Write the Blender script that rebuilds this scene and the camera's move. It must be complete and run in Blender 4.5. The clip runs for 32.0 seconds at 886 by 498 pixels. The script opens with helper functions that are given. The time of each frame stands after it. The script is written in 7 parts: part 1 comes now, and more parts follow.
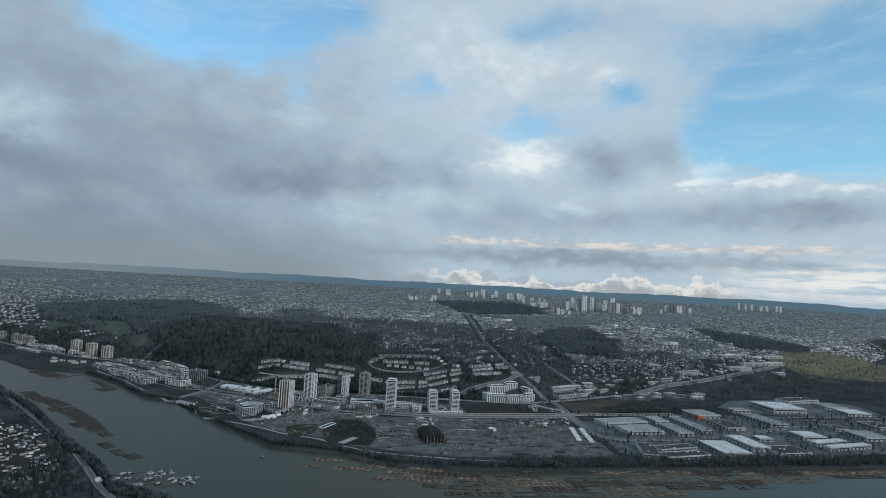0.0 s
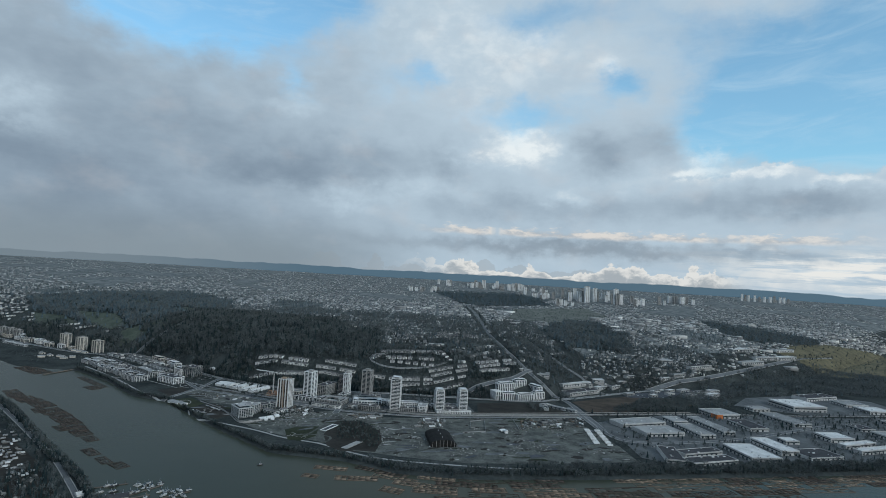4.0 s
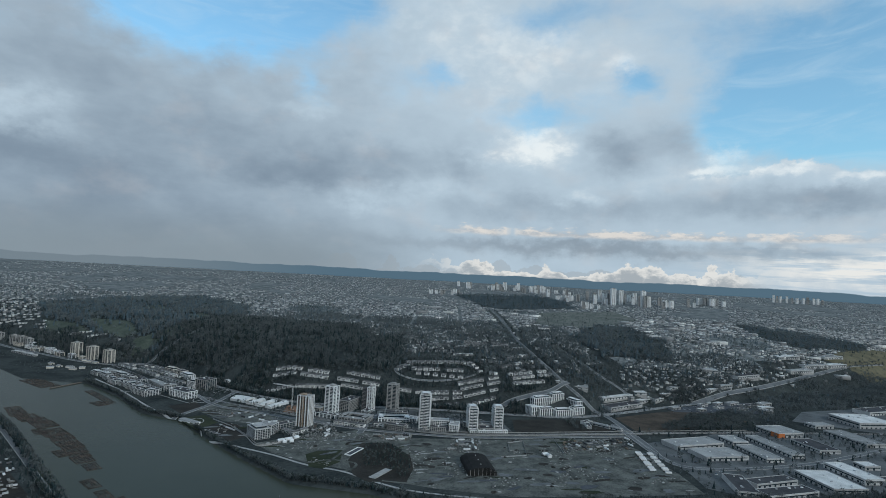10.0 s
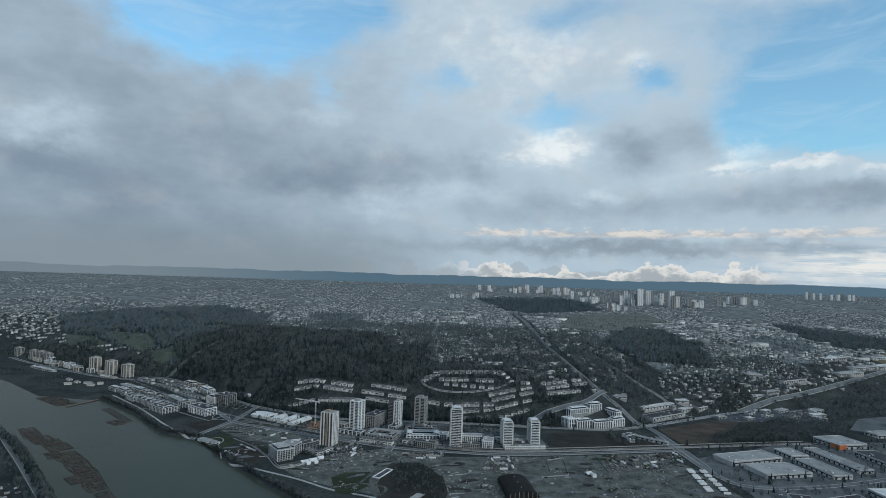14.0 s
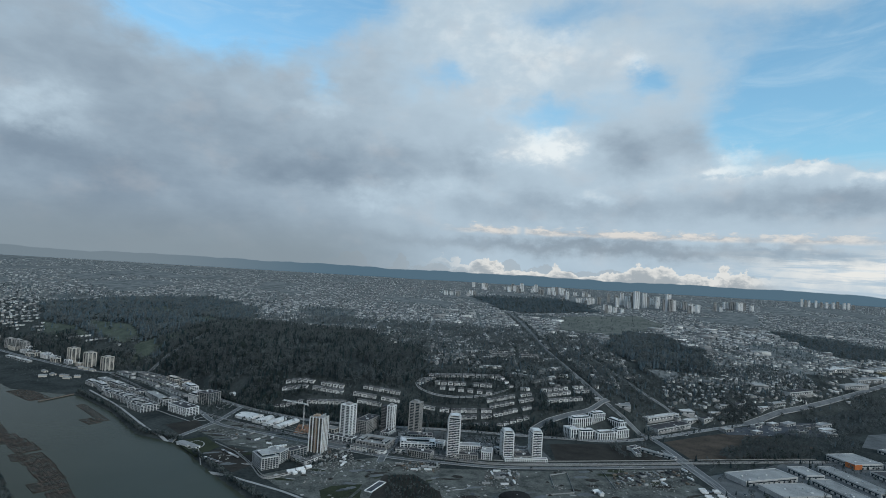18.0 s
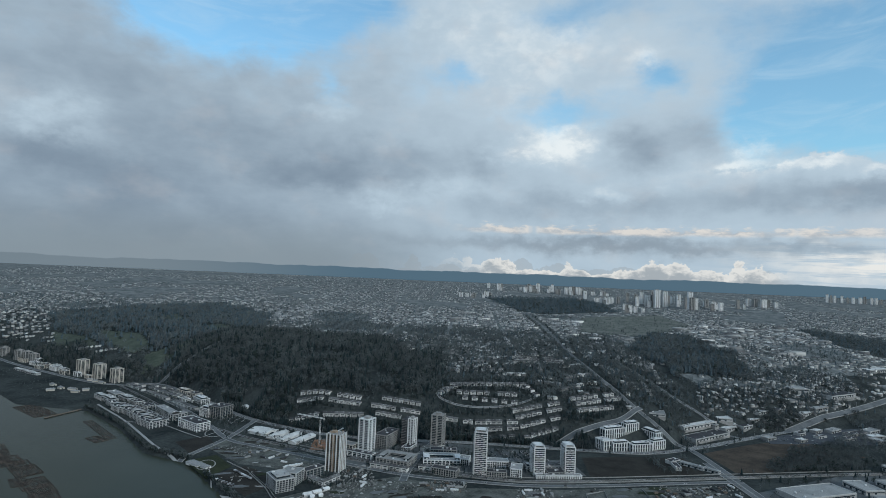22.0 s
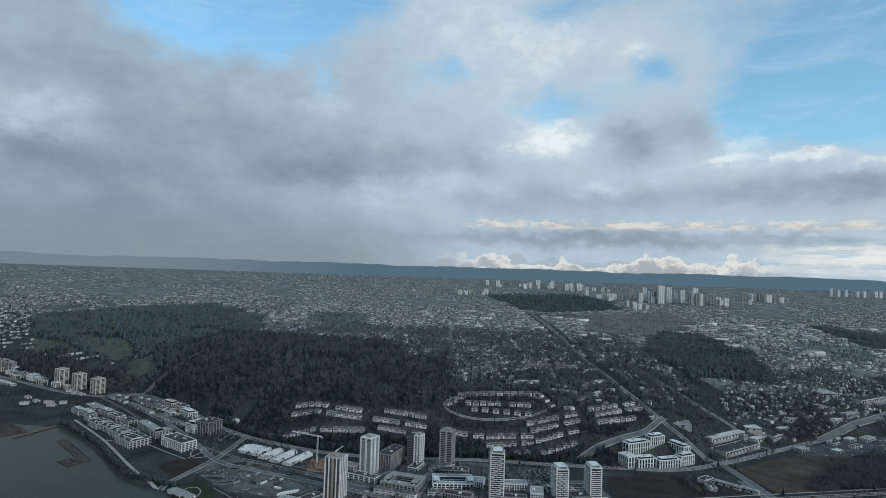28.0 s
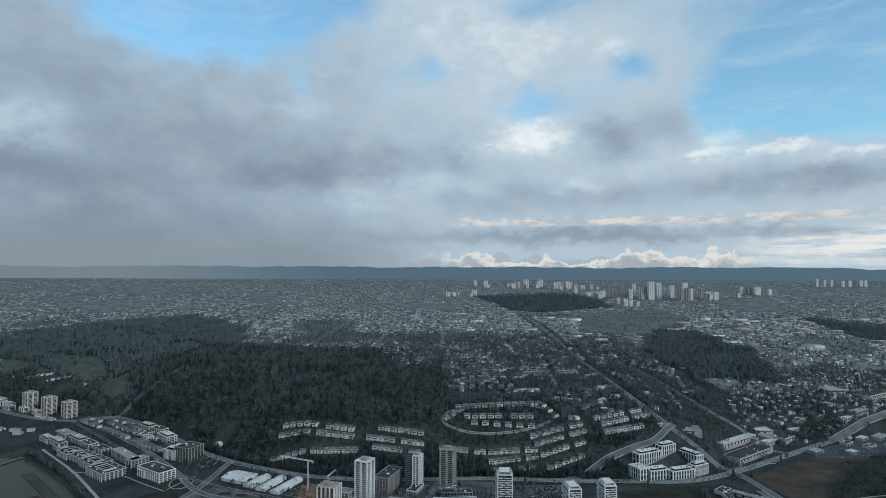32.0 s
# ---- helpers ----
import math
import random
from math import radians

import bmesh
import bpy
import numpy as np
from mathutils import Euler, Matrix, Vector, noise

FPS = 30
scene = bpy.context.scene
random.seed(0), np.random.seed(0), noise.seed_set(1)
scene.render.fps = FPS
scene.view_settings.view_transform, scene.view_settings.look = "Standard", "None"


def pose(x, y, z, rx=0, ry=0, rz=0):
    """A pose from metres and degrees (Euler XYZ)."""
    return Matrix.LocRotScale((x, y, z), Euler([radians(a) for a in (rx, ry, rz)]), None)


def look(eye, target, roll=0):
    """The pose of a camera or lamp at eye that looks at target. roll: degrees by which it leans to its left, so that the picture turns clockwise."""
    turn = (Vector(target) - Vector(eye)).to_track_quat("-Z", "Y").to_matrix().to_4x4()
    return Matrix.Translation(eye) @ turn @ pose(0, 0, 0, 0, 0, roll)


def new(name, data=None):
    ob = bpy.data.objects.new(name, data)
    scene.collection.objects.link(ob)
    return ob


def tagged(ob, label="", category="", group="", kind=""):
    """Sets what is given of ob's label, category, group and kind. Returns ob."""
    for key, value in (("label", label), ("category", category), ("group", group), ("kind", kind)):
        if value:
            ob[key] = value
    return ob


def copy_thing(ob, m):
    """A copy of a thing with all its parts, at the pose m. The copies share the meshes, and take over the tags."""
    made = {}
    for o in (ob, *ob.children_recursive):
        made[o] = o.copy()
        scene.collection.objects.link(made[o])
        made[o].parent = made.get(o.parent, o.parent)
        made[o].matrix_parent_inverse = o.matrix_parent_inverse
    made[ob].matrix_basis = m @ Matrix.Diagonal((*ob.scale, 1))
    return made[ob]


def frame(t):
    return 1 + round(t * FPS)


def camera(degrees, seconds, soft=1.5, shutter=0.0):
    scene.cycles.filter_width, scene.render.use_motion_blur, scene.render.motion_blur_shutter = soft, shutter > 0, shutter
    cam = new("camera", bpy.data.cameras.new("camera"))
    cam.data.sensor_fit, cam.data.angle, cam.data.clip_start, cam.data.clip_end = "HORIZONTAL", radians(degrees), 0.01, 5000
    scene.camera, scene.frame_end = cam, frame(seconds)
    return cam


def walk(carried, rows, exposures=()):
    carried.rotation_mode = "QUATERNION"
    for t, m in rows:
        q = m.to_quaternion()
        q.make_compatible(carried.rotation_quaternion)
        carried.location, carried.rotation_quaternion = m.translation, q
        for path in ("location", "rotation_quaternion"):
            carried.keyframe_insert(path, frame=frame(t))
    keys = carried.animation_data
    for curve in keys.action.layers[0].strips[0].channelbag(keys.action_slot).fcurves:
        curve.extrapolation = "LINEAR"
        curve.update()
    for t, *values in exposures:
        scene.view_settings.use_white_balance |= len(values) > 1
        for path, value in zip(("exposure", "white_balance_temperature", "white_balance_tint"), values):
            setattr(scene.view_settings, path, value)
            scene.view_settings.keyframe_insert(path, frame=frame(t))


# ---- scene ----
# The flight: seconds, place, heading (clockwise from +y), pitch, lean.
ROWS = [
    (0.0, 0.0, 0.0, 285.1, 17.42, 3.66, 3.19),
    (0.5, 0.0, 9.4, 285.9, 17.37, 3.42, 2.18),
    (1.0, 0.0, 18.7, 286.7, 17.12, 2.84, 2.97),
    (1.5, -0.0, 28.1, 287.5, 17.17, 2.19, 1.89),
    (2.0, -0.0, 37.4, 288.3, 18.01, 2.15, 1.96),
    (2.5, -0.1, 46.7, 289.1, 18.02, 3.05, 3.82),
    (3.0, -0.1, 55.9, 289.9, 17.60, 2.91, 4.02),
    (3.5, -0.2, 65.2, 290.7, 17.71, 2.63, 3.58),
    (5.5, -0.5, 101.8, 293.7, 17.60, 2.77, 2.84),
    (6.0, -0.6, 110.9, 294.5, 17.04, 2.62, 3.15),
    (6.5, -0.6, 119.9, 295.3, 17.15, 2.88, 4.51),
    (7.0, -0.7, 128.9, 296.0, 16.41, 3.13, 2.90),
    (7.5, -0.8, 137.9, 296.7, 16.33, 3.16, 3.18),
    (8.0, -0.9, 146.9, 297.5, 16.06, 3.17, 3.71),
    (8.5, -1.0, 155.8, 298.2, 16.40, 2.93, 3.54),
    (9.0, -1.1, 164.6, 298.9, 16.03, 3.03, 3.13),
    (9.5, -1.2, 173.5, 299.6, 15.76, 2.45, 3.46),
    (10.0, -1.3, 182.3, 300.3, 16.22, 2.62, 2.97),
    (10.5, -1.4, 191.1, 301.0, 16.26, 2.66, 4.98),
    (11.0, -1.5, 199.8, 301.7, 14.59, 2.62, 3.97),
    (11.5, -1.5, 208.5, 302.4, 15.00, 2.79, 1.79),
    (12.0, -1.6, 217.2, 303.1, 15.44, 3.17, 1.98),
    (12.5, -1.7, 225.8, 303.8, 15.17, 3.00, 3.34),
    (13.0, -1.7, 234.4, 304.5, 14.86, 2.93, 3.62),
    (13.5, -1.8, 243.0, 305.1, 14.57, 2.95, 3.10),
    (14.0, -1.9, 251.6, 305.8, 14.44, 2.85, 1.72),
    (14.5, -1.9, 260.1, 306.5, 14.49, 2.72, 2.06),
    (16.5, -2.0, 293.8, 309.2, 14.81, 2.54, 2.77),
    (17.0, -2.1, 302.2, 309.9, 14.60, 2.56, 3.33),
    (17.5, -2.1, 310.6, 310.5, 14.84, 2.50, 2.00),
    (18.0, -2.1, 318.9, 311.2, 15.23, 2.44, 3.41),
    (18.5, -2.1, 327.2, 311.9, 15.07, 2.09, 2.05),
    (19.0, -2.1, 335.4, 312.6, 14.82, 2.12, 2.61),
    (19.5, -2.1, 343.7, 313.3, 14.51, 2.25, 3.39),
    (20.0, -2.0, 351.9, 314.0, 15.11, 2.82, 3.43),
    (20.5, -2.0, 360.1, 314.7, 14.66, 2.76, 3.77),
    (21.0, -2.0, 368.3, 315.5, 14.11, 2.97, 2.75),
    (21.5, -1.9, 376.5, 316.2, 14.17, 2.94, 3.33),
    (22.0, -1.9, 384.7, 317.0, 14.06, 2.43, 2.39),
    (22.5, -1.8, 392.8, 317.7, 14.12, 2.54, 2.47),
    (23.0, -1.8, 401.0, 318.5, 14.11, 2.53, 2.78),
    (23.5, -1.7, 409.1, 319.3, 13.92, 2.45, 4.01),
    (24.0, -1.6, 417.3, 320.1, 13.35, 1.93, 2.15),
    (24.5, -1.5, 425.4, 321.0, 13.34, 2.20, 2.77),
    (25.0, -1.5, 433.5, 321.8, 13.10, 2.67, 2.64),
    (25.5, -1.4, 441.6, 322.7, 12.75, 2.66, 0.81),
    (27.5, -1.0, 474.2, 326.5, 14.00, 1.96, -0.48),
    (28.0, -0.9, 482.3, 327.6, 14.63, 1.97, 1.90),
    (28.5, -0.8, 490.5, 328.6, 14.36, 2.05, 1.93),
    (29.0, -0.8, 498.7, 329.7, 14.25, 1.57, 0.23),
    (29.5, -0.7, 506.9, 330.8, 14.76, 1.38, -0.42),
    (30.0, -0.6, 515.2, 332.0, 15.65, 1.32, 0.69),
    (30.5, -0.5, 523.4, 333.2, 15.97, 1.41, 1.36),
    (31.0, -0.4, 531.7, 334.5, 16.00, 1.51, 1.49),
    (31.5, -0.3, 540.0, 335.8, 15.99, 1.81, 0.33),
    (32.0, -0.3, 548.4, 337.1, 16.26, 2.03, 0.20),
]
cam = camera(76.0, 32.0, soft=0.6)


def aim(x, y, z, heading, pitch, lean):
    h, p = radians(heading), radians(pitch)
    way = Vector((math.sin(h) * math.cos(p), math.cos(h) * math.cos(p), math.sin(p)))
    return look((x, y, z), Vector((x, y, z)) + way * 100, lean)


walk(cam, [(r[0], aim(*r[1:])) for r in ROWS])

# ---- sky and light ----
class Net:
    """Short hand for node trees."""

    def __init__(self, tree):
        self.t, self.n = tree, tree.nodes

    def put(self, kind, **sets):
        node = self.n.new(kind)
        for key, value in sets.items():
            node.inputs[key].default_value = value
        return node

    def join(self, a, b):
        self.t.links.new(a, b)

    def math(self, op, a, b=None, c=None, clamp=False):
        node = self.n.new("ShaderNodeMath")
        node.operation, node.use_clamp = op, clamp
        for i, v in enumerate((a, b, c)):
            if v is None:
                continue
            if isinstance(v, (int, float)):
                node.inputs[i].default_value = v
            else:
                self.join(v, node.inputs[i])
        return node.outputs[0]

    def mix(self, k, a, b):
        node = self.n.new("ShaderNodeMix")
        node.data_type = "RGBA"
        for sock, v in ((node.inputs[0], k), (node.inputs[6], a), (node.inputs[7], b)):
            if isinstance(v, (int, float)):
                sock.default_value = v
            elif isinstance(v, tuple):
                sock.default_value = (*v, 1)
            else:
                self.join(v, sock)
        return node.outputs[2]

    def step(self, v, lo, hi):
        node = self.n.new("ShaderNodeMapRange")
        node.interpolation_type = "SMOOTHSTEP"
        self.join(v, node.inputs[0])
        node.inputs[1].default_value, node.inputs[2].default_value = lo, hi
        return node.outputs[0]

    def noise(self, vec, scale, detail=4.0, rough=0.55, warp=0.0):
        node = self.put("ShaderNodeTexNoise", Scale=scale, Detail=detail, Roughness=rough, Distortion=warp)
        if vec is not None:
            self.join(vec, node.inputs["Vector"])
        return node.outputs[0]

    def vec(self, x, y, z=0.0):
        node = self.n.new("ShaderNodeCombineXYZ")
        for i, v in enumerate((x, y, z)):
            if isinstance(v, (int, float)):
                node.inputs[i].default_value = v
            else:
                self.join(v, node.inputs[i])
        return node.outputs[0]


SUN_HEADING, SUN_HEIGHT = 150.0, 24.0
world = bpy.data.worlds.new("world")
scene.world = world
world.use_nodes = True
W = Net(world.node_tree)
W.n.clear()
co = W.n.new("ShaderNodeTexCoord").outputs["Generated"]
sep = W.n.new("ShaderNodeSeparateXYZ")
W.join(co, sep.inputs[0])
# heading and height of a sky direction, in degrees
AZ = W.math("MULTIPLY", W.math("ARCTAN2", sep.outputs[0], sep.outputs[1]), 57.2958)
EL = W.math("MULTIPLY", W.math("ARCSINE", sep.outputs[2]), 57.2958)
sky = W.n.new("ShaderNodeTexSky")
sky.sky_type, sky.sun_disc = "NISHITA", False
sky.sun_elevation, sky.sun_rotation = radians(SUN_HEIGHT), radians(SUN_HEADING)
blue = W.n.new("ShaderNodeVectorMath")
blue.operation = "MULTIPLY"
W.join(sky.outputs[0], blue.inputs[0])
blue.inputs[1].default_value = (0.115, 0.185, 0.197)


SPOT = [AZ, EL]


def blob(heading, height, wide, tall):
    """A soft round spot of the sky, 1 in its middle."""
    u = W.math("MULTIPLY", W.math("SUBTRACT", SPOT[0], heading), 1 / wide)
    v = W.math("MULTIPLY", W.math("SUBTRACT", SPOT[1], height), 1 / tall)
    r = W.math("ADD", W.math("MULTIPLY", u, u), W.math("MULTIPLY", v, v))
    return W.math("EXPONENT", W.math("MULTIPLY", r, -1.0))


def blobs(rows):
    total = 0.0
    for heading, height, wide, tall, much in rows:
        total = W.math("MULTIPLY_ADD", blob(heading, height, wide, tall), much, total)
    return total
# cloud cover: blue gaps, grey masses and bright edges
SOFT = W.vec(W.math("MULTIPLY", AZ, 0.055), W.math("MULTIPLY", EL, 0.085))
FLAT = W.vec(W.math("MULTIPLY", AZ, 0.05), W.math("MULTIPLY", EL, 0.17))
big = W.noise(SOFT, 1.5, 5.0, 0.55, 0.3)
fine = W.noise(SOFT, 4.2, 6.0, 0.5, 0.2)
billow = W.noise(FLAT, 6.0, 7.0, 0.56, 0.35)
curl = W.noise(SOFT, 13.0, 5.0, 0.6, 0.3)
wisp = W.noise(W.vec(W.math("MULTIPLY_ADD", EL, 0.06, W.math("MULTIPLY", AZ, 0.07)), W.math("MULTIPLY_ADD", AZ, -0.03, W.math("MULTIPLY", EL, 0.30))), 1.6, 8.0, 0.62, 0.8)
# ragged outlines: the soft spots below are read from a wavering grid
SPOT[0] = W.math("MULTIPLY_ADD", W.math("SUBTRACT", W.noise(SOFT, 3.6, 8.0, 0.62), 0.5), 7.0, AZ)
SPOT[1] = W.math("MULTIPLY_ADD", W.math("SUBTRACT", W.noise(W.vec(W.math("MULTIPLY", EL, 0.085), W.math("MULTIPLY", AZ, 0.055)), 4.1, 8.0, 0.62), 0.5), 4.0, EL)
GAPS = [(-9.6, 22.2, 6.2, 3.3, 1.1), (-2.1, 24.0, 8.0, 4.0, 1.1), (5, 26.2, 4.9, 2.0, 0.6), (-14.7, 22.5, 2.8, 1.7, 0.6), (2.1, 17.6, 2.0, 1.6, 0.42), (15.1, 19.3, 2.7, 1.3, 0.5), (25.3, 24.5, 3.7, 1.8, 0.4), (34.6, 19.1, 2.6, 1.7, 0.75), (26.1, 16.2, 5.6, 1.7, 0.66), (49.6, 15.1, 7.0, 4.6, 1.0)]
GAPS += [(45.4, 17.9, 5.0, 3.0, 0.7), (43.1, 14.1, 3.7, 1.8, 0.6), (55, 18.3, 5.1, 6.7, 1.0), (47.5, 21.7, 5.4, 2.2, 0.5), (56, 12.5, 4.0, 1.8, 0.8), (40.7, 23.2, 4.1, 2.1, 0.35), (30.9, 25.4, 7.6, 2.2, 0.45), (10.5, 18.6, 3.6, 3.4, 0.2), (-60, 30, 40, 16, 0.5), (120, 35, 60, 25, 0.7)]
open_sky = W.math("ADD", blobs(GAPS), W.math("MULTIPLY", W.math("SUBTRACT", fine, 0.5), 0.62))
open_sky = W.math("ADD", open_sky, W.math("MULTIPLY", W.math("SUBTRACT", big, 0.5), 0.35))
# unseen blue clearing overhead, added to cool the light on the ground
open_sky = W.math("ADD", open_sky, W.math("MULTIPLY", W.step(EL, 30.0, 50.0), 0.5))
open_sky = W.math("MULTIPLY", W.step(open_sky, 0.10, 0.95), W.step(EL, 7.0, 12.0))
# the heaped bank in the east: a crisp lit top, a grey belly
brow = W.math("MULTIPLY_ADD", W.noise(W.vec(W.math("MULTIPLY", AZ, 0.11), 2.0), 1.6, 3.0, 0.5), 3.4, 8.7)
brow = W.math("MULTIPLY_ADD", W.noise(W.vec(W.math("MULTIPLY", AZ, 0.5), W.math("MULTIPLY", EL, 0.6)), 1.7, 6.0, 0.6), 1.6, brow)
below = W.math("SUBTRACT", W.math("SUBTRACT", brow, 0.55), EL)
bank = W.math("MULTIPLY", W.step(below, -0.12, 0.30), W.step(AZ, 36.0, 42.0))
open_sky = W.math("MULTIPLY", open_sky, W.math("SUBTRACT", 1.0, bank))
rim = W.math("EXPONENT", W.math("MULTIPLY", W.math("MULTIPLY", below, below), -0.8))
rim = W.math("MULTIPLY", rim, bank)
LIGHT = [(-21.2, 11.7, 2.9, 1.8, 0.5), (1.6, 15.5, 2.4, 0.8, 0.3), (8.2, 6.6, 2.6, 0.8, 0.36), (13.5, 8.5, 5.0, 1.4, 0.36), (25.4, 13.2, 3.4, 1.8, 0.75), (20.6, 12.2, 2.9, 1.0, 0.5), (30.2, 8.6, 2.2, 0.8, 0.4), (33.5, 20.6, 2.4, 1.0, 0.4), (43.1, 12.3, 1.9, 0.9, 0.85), (41.8, 10.7, 3.3, 0.5, 0.6)]
LIGHT += [(47.3, 10.9, 2.2, 0.6, 0.5), (20.9, 18.9, 6.6, 3.1, 0.22), (10.3, 23.7, 6.2, 2.8, 0.22), (19, 24.0, 6.2, 2.6, 0.2), (25.7, 22.2, 4.8, 2.0, 0.22), (34.9, 9.6, 3.1, 1.3, 0.2), (51.5, 2.4, 4.2, 0.7, 0.55), (53, 9.6, 4, 0.5, 0.4)]
DARK = [(-21, 8.5, 3.6, 1.3, 0.34), (-15, 7.1, 4.7, 2.0, 0.26), (3.0, 9.3, 8.3, 1.6, 0.44), (8, 11.6, 6.9, 1.2, 0.2), (32.5, 12.6, 3.5, 2.3, 0.5), (38.4, 13.9, 2.5, 2.2, 0.36), (18.3, 11.6, 3.4, 1.9, 0.34), (28.0, 7.2, 10.5, 1.4, 0.36)]
DARK += [(45.4, 8.0, 8.3, 1.5, 0.38), (51.1, 8.2, 3.9, 1.5, 0.26), (30.8, 3.3, 13.9, 0.6, 0.5), (47.5, 3.8, 5.0, 0.4, 0.3), (-14.8, 3.3, 12.8, 2.7, 0.22), (-4.5, 12.4, 8.3, 2.1, 0.14), (-17.4, 16.7, 5.1, 2.9, 0.1)]
tops = W.math("MULTIPLY", blobs(LIGHT), W.math("MULTIPLY_ADD", W.step(W.math("MULTIPLY_ADD", curl, 0.5, W.math("MULTIPLY", fine, 0.5)), 0.40, 0.62), 0.5, 0.62))
shade = W.math("SUBTRACT", W.math("MULTIPLY_ADD", rim, 0.24, tops), blobs(DARK))
shade = W.math("ADD", shade, W.math("MULTIPLY", W.math("SUBTRACT", big, 0.5), 0.42))
shade = W.math("ADD", shade, W.math("MULTIPLY", W.math("SUBTRACT", fine, 0.5), 0.42))
shade = W.math("ADD", shade, W.math("MULTIPLY", W.math("SUBTRACT", billow, 0.5), 0.14))
shade = W.math("ADD", shade, W.math("MULTIPLY", W.math("SUBTRACT", curl, 0.5), 0.06))
shade = W.math("ADD", shade, W.math("MULTIPLY", W.math("SUBTRACT", W.step(AZ, -14.0, 30.0), 0.56), 0.44))
shade = W.math("ADD", shade, W.math("MULTIPLY", W.math("SUBTRACT", W.step(EL, 2.0, 20.0), 0.5), 0.14))
grey = W.mix(W.step(shade, -0.75, 0.34), (0.205, 0.275, 0.355), (0.465, 0.585, 0.685))
grey = W.mix(W.step(shade, 0.2, 0.95), grey, (0.80, 0.865, 0.89))
# a touch of warm light on the cloud edges
grey = W.mix(W.math("MULTIPLY", W.step(W.noise(SOFT, 3.1, 4.0), 0.5, 0.72), 0.15), grey, (0.60, 0.57, 0.565))
cloudy = W.mix(open_sky, grey, W.mix(0.16, blue.outputs[0], (0.45, 0.62, 0.75)))
# thin streaks over the gaps
cloudy = W.mix(W.math("MULTIPLY", W.step(wisp, 0.40, 0.80), W.math("MULTIPLY_ADD", open_sky, 0.28, 0.04)), cloudy, (0.58, 0.74, 0.85))
# the long pale band above the horizon, and the greyer air under it
cloudy = W.mix(W.math("MULTIPLY", blobs([(32, 3.2, 20, 0.8, 1.0)]), 0.55), cloudy, (0.27, 0.33, 0.385))
knob = W.noise(W.vec(W.math("MULTIPLY", AZ, 0.32), W.math("MULTIPLY", EL, 0.85)), 1.6, 6.0, 0.62)
upper = W.step(W.math("SUBTRACT", W.math("MULTIPLY_ADD", knob, 2.2, 4.1), EL), 0.0, 0.5)
under = W.step(W.math("SUBTRACT", EL, W.math("MULTIPLY_ADD", W.noise(W.vec(W.math("MULTIPLY", AZ, 0.2), 0.0), 1.5, 5.0), 0.7, 3.85)), -0.05, 0.35)
there = W.math("MULTIPLY", W.step(AZ, 14.0, 20.0), W.math("SUBTRACT", 1.0, W.step(AZ, 49.0, 58.0)))
there = W.math("MULTIPLY", there, W.step(W.noise(W.vec(W.math("MULTIPLY", AZ, 0.12), 4.0), 1.6, 4.0), 0.30, 0.45))
band = W.math("MULTIPLY", W.math("MULTIPLY", upper, under), W.math("MULTIPLY", there, 0.85))
cloudy = W.mix(band, cloudy, W.mix(W.step(knob, 0.36, 0.62), (0.44, 0.47, 0.50), (0.76, 0.72, 0.67)))
# rows of heaped clouds on the horizon: a dim row behind, a bright one before it
for k, (lift, tall, west, dim) in enumerate(((0.25, 2.4, 2.0, (0.36, 0.42, 0.47)), (0.2, 3.0, 16.0, (0.74, 0.745, 0.725)))):
    lumps = W.noise(W.vec(W.math("MULTIPLY", AZ, 0.24), 0.3 + 3.1 * k), 1.0, 2.0, 0.5)
    knobs = W.n.new("ShaderNodeTexVoronoi")
    knobs.inputs["Scale"].default_value = 1.0
    W.join(W.vec(W.math("MULTIPLY", AZ, 0.52), W.math("MULTIPLY_ADD", EL, 0.62, 2.7 * k)), knobs.inputs["Vector"])
    crown = W.math("ADD", W.math("MULTIPLY", lumps, tall), W.math("MULTIPLY", knobs.outputs["Distance"], -1.7))
    crown = W.math("ADD", crown, W.math("MULTIPLY", W.noise(W.vec(W.math("MULTIPLY", AZ, 0.9), W.math("MULTIPLY", EL, 0.9)), 2.6, 6.0, 0.65), 1.0))
    crown = W.math("ADD", crown, lift)
    span = W.math("MULTIPLY", W.step(AZ, west - 4.0, west + 5.0), W.math("SUBTRACT", 1.0, W.step(AZ, 43.0, 47.0)))
    heaped = W.math("MULTIPLY", W.step(W.math("SUBTRACT", crown, EL), -0.02, 0.12), span)
    puff = W.noise(W.vec(W.math("MULTIPLY", AZ, 0.45), W.math("MULTIPLY", EL, 0.8)), 2.2, 5.0, 0.6, 0.4)
    rise = W.math("ADD", puff, W.math("MULTIPLY", W.math("SUBTRACT", W.math("SUBTRACT", EL, crown), -0.8), 0.34))
    cloudy = W.mix(W.math("MULTIPLY", heaped, 0.95 if k else 0.6), cloudy, W.mix(W.step(rise, 0.34, 0.74), (0.37, 0.415, 0.45), dim))
streak = W.noise(W.vec(W.math("MULTIPLY", AZ, 0.10), W.math("MULTIPLY", EL, 1.1)), 1.8, 5.0, 0.6, 0.5)
east = W.math("MULTIPLY", blobs([(53, 2.0, 8, 1.4, 1.3)]), W.step(streak, 0.38, 0.60), None, True)
cloudy = W.mix(east, cloudy, (0.80, 0.81, 0.79))
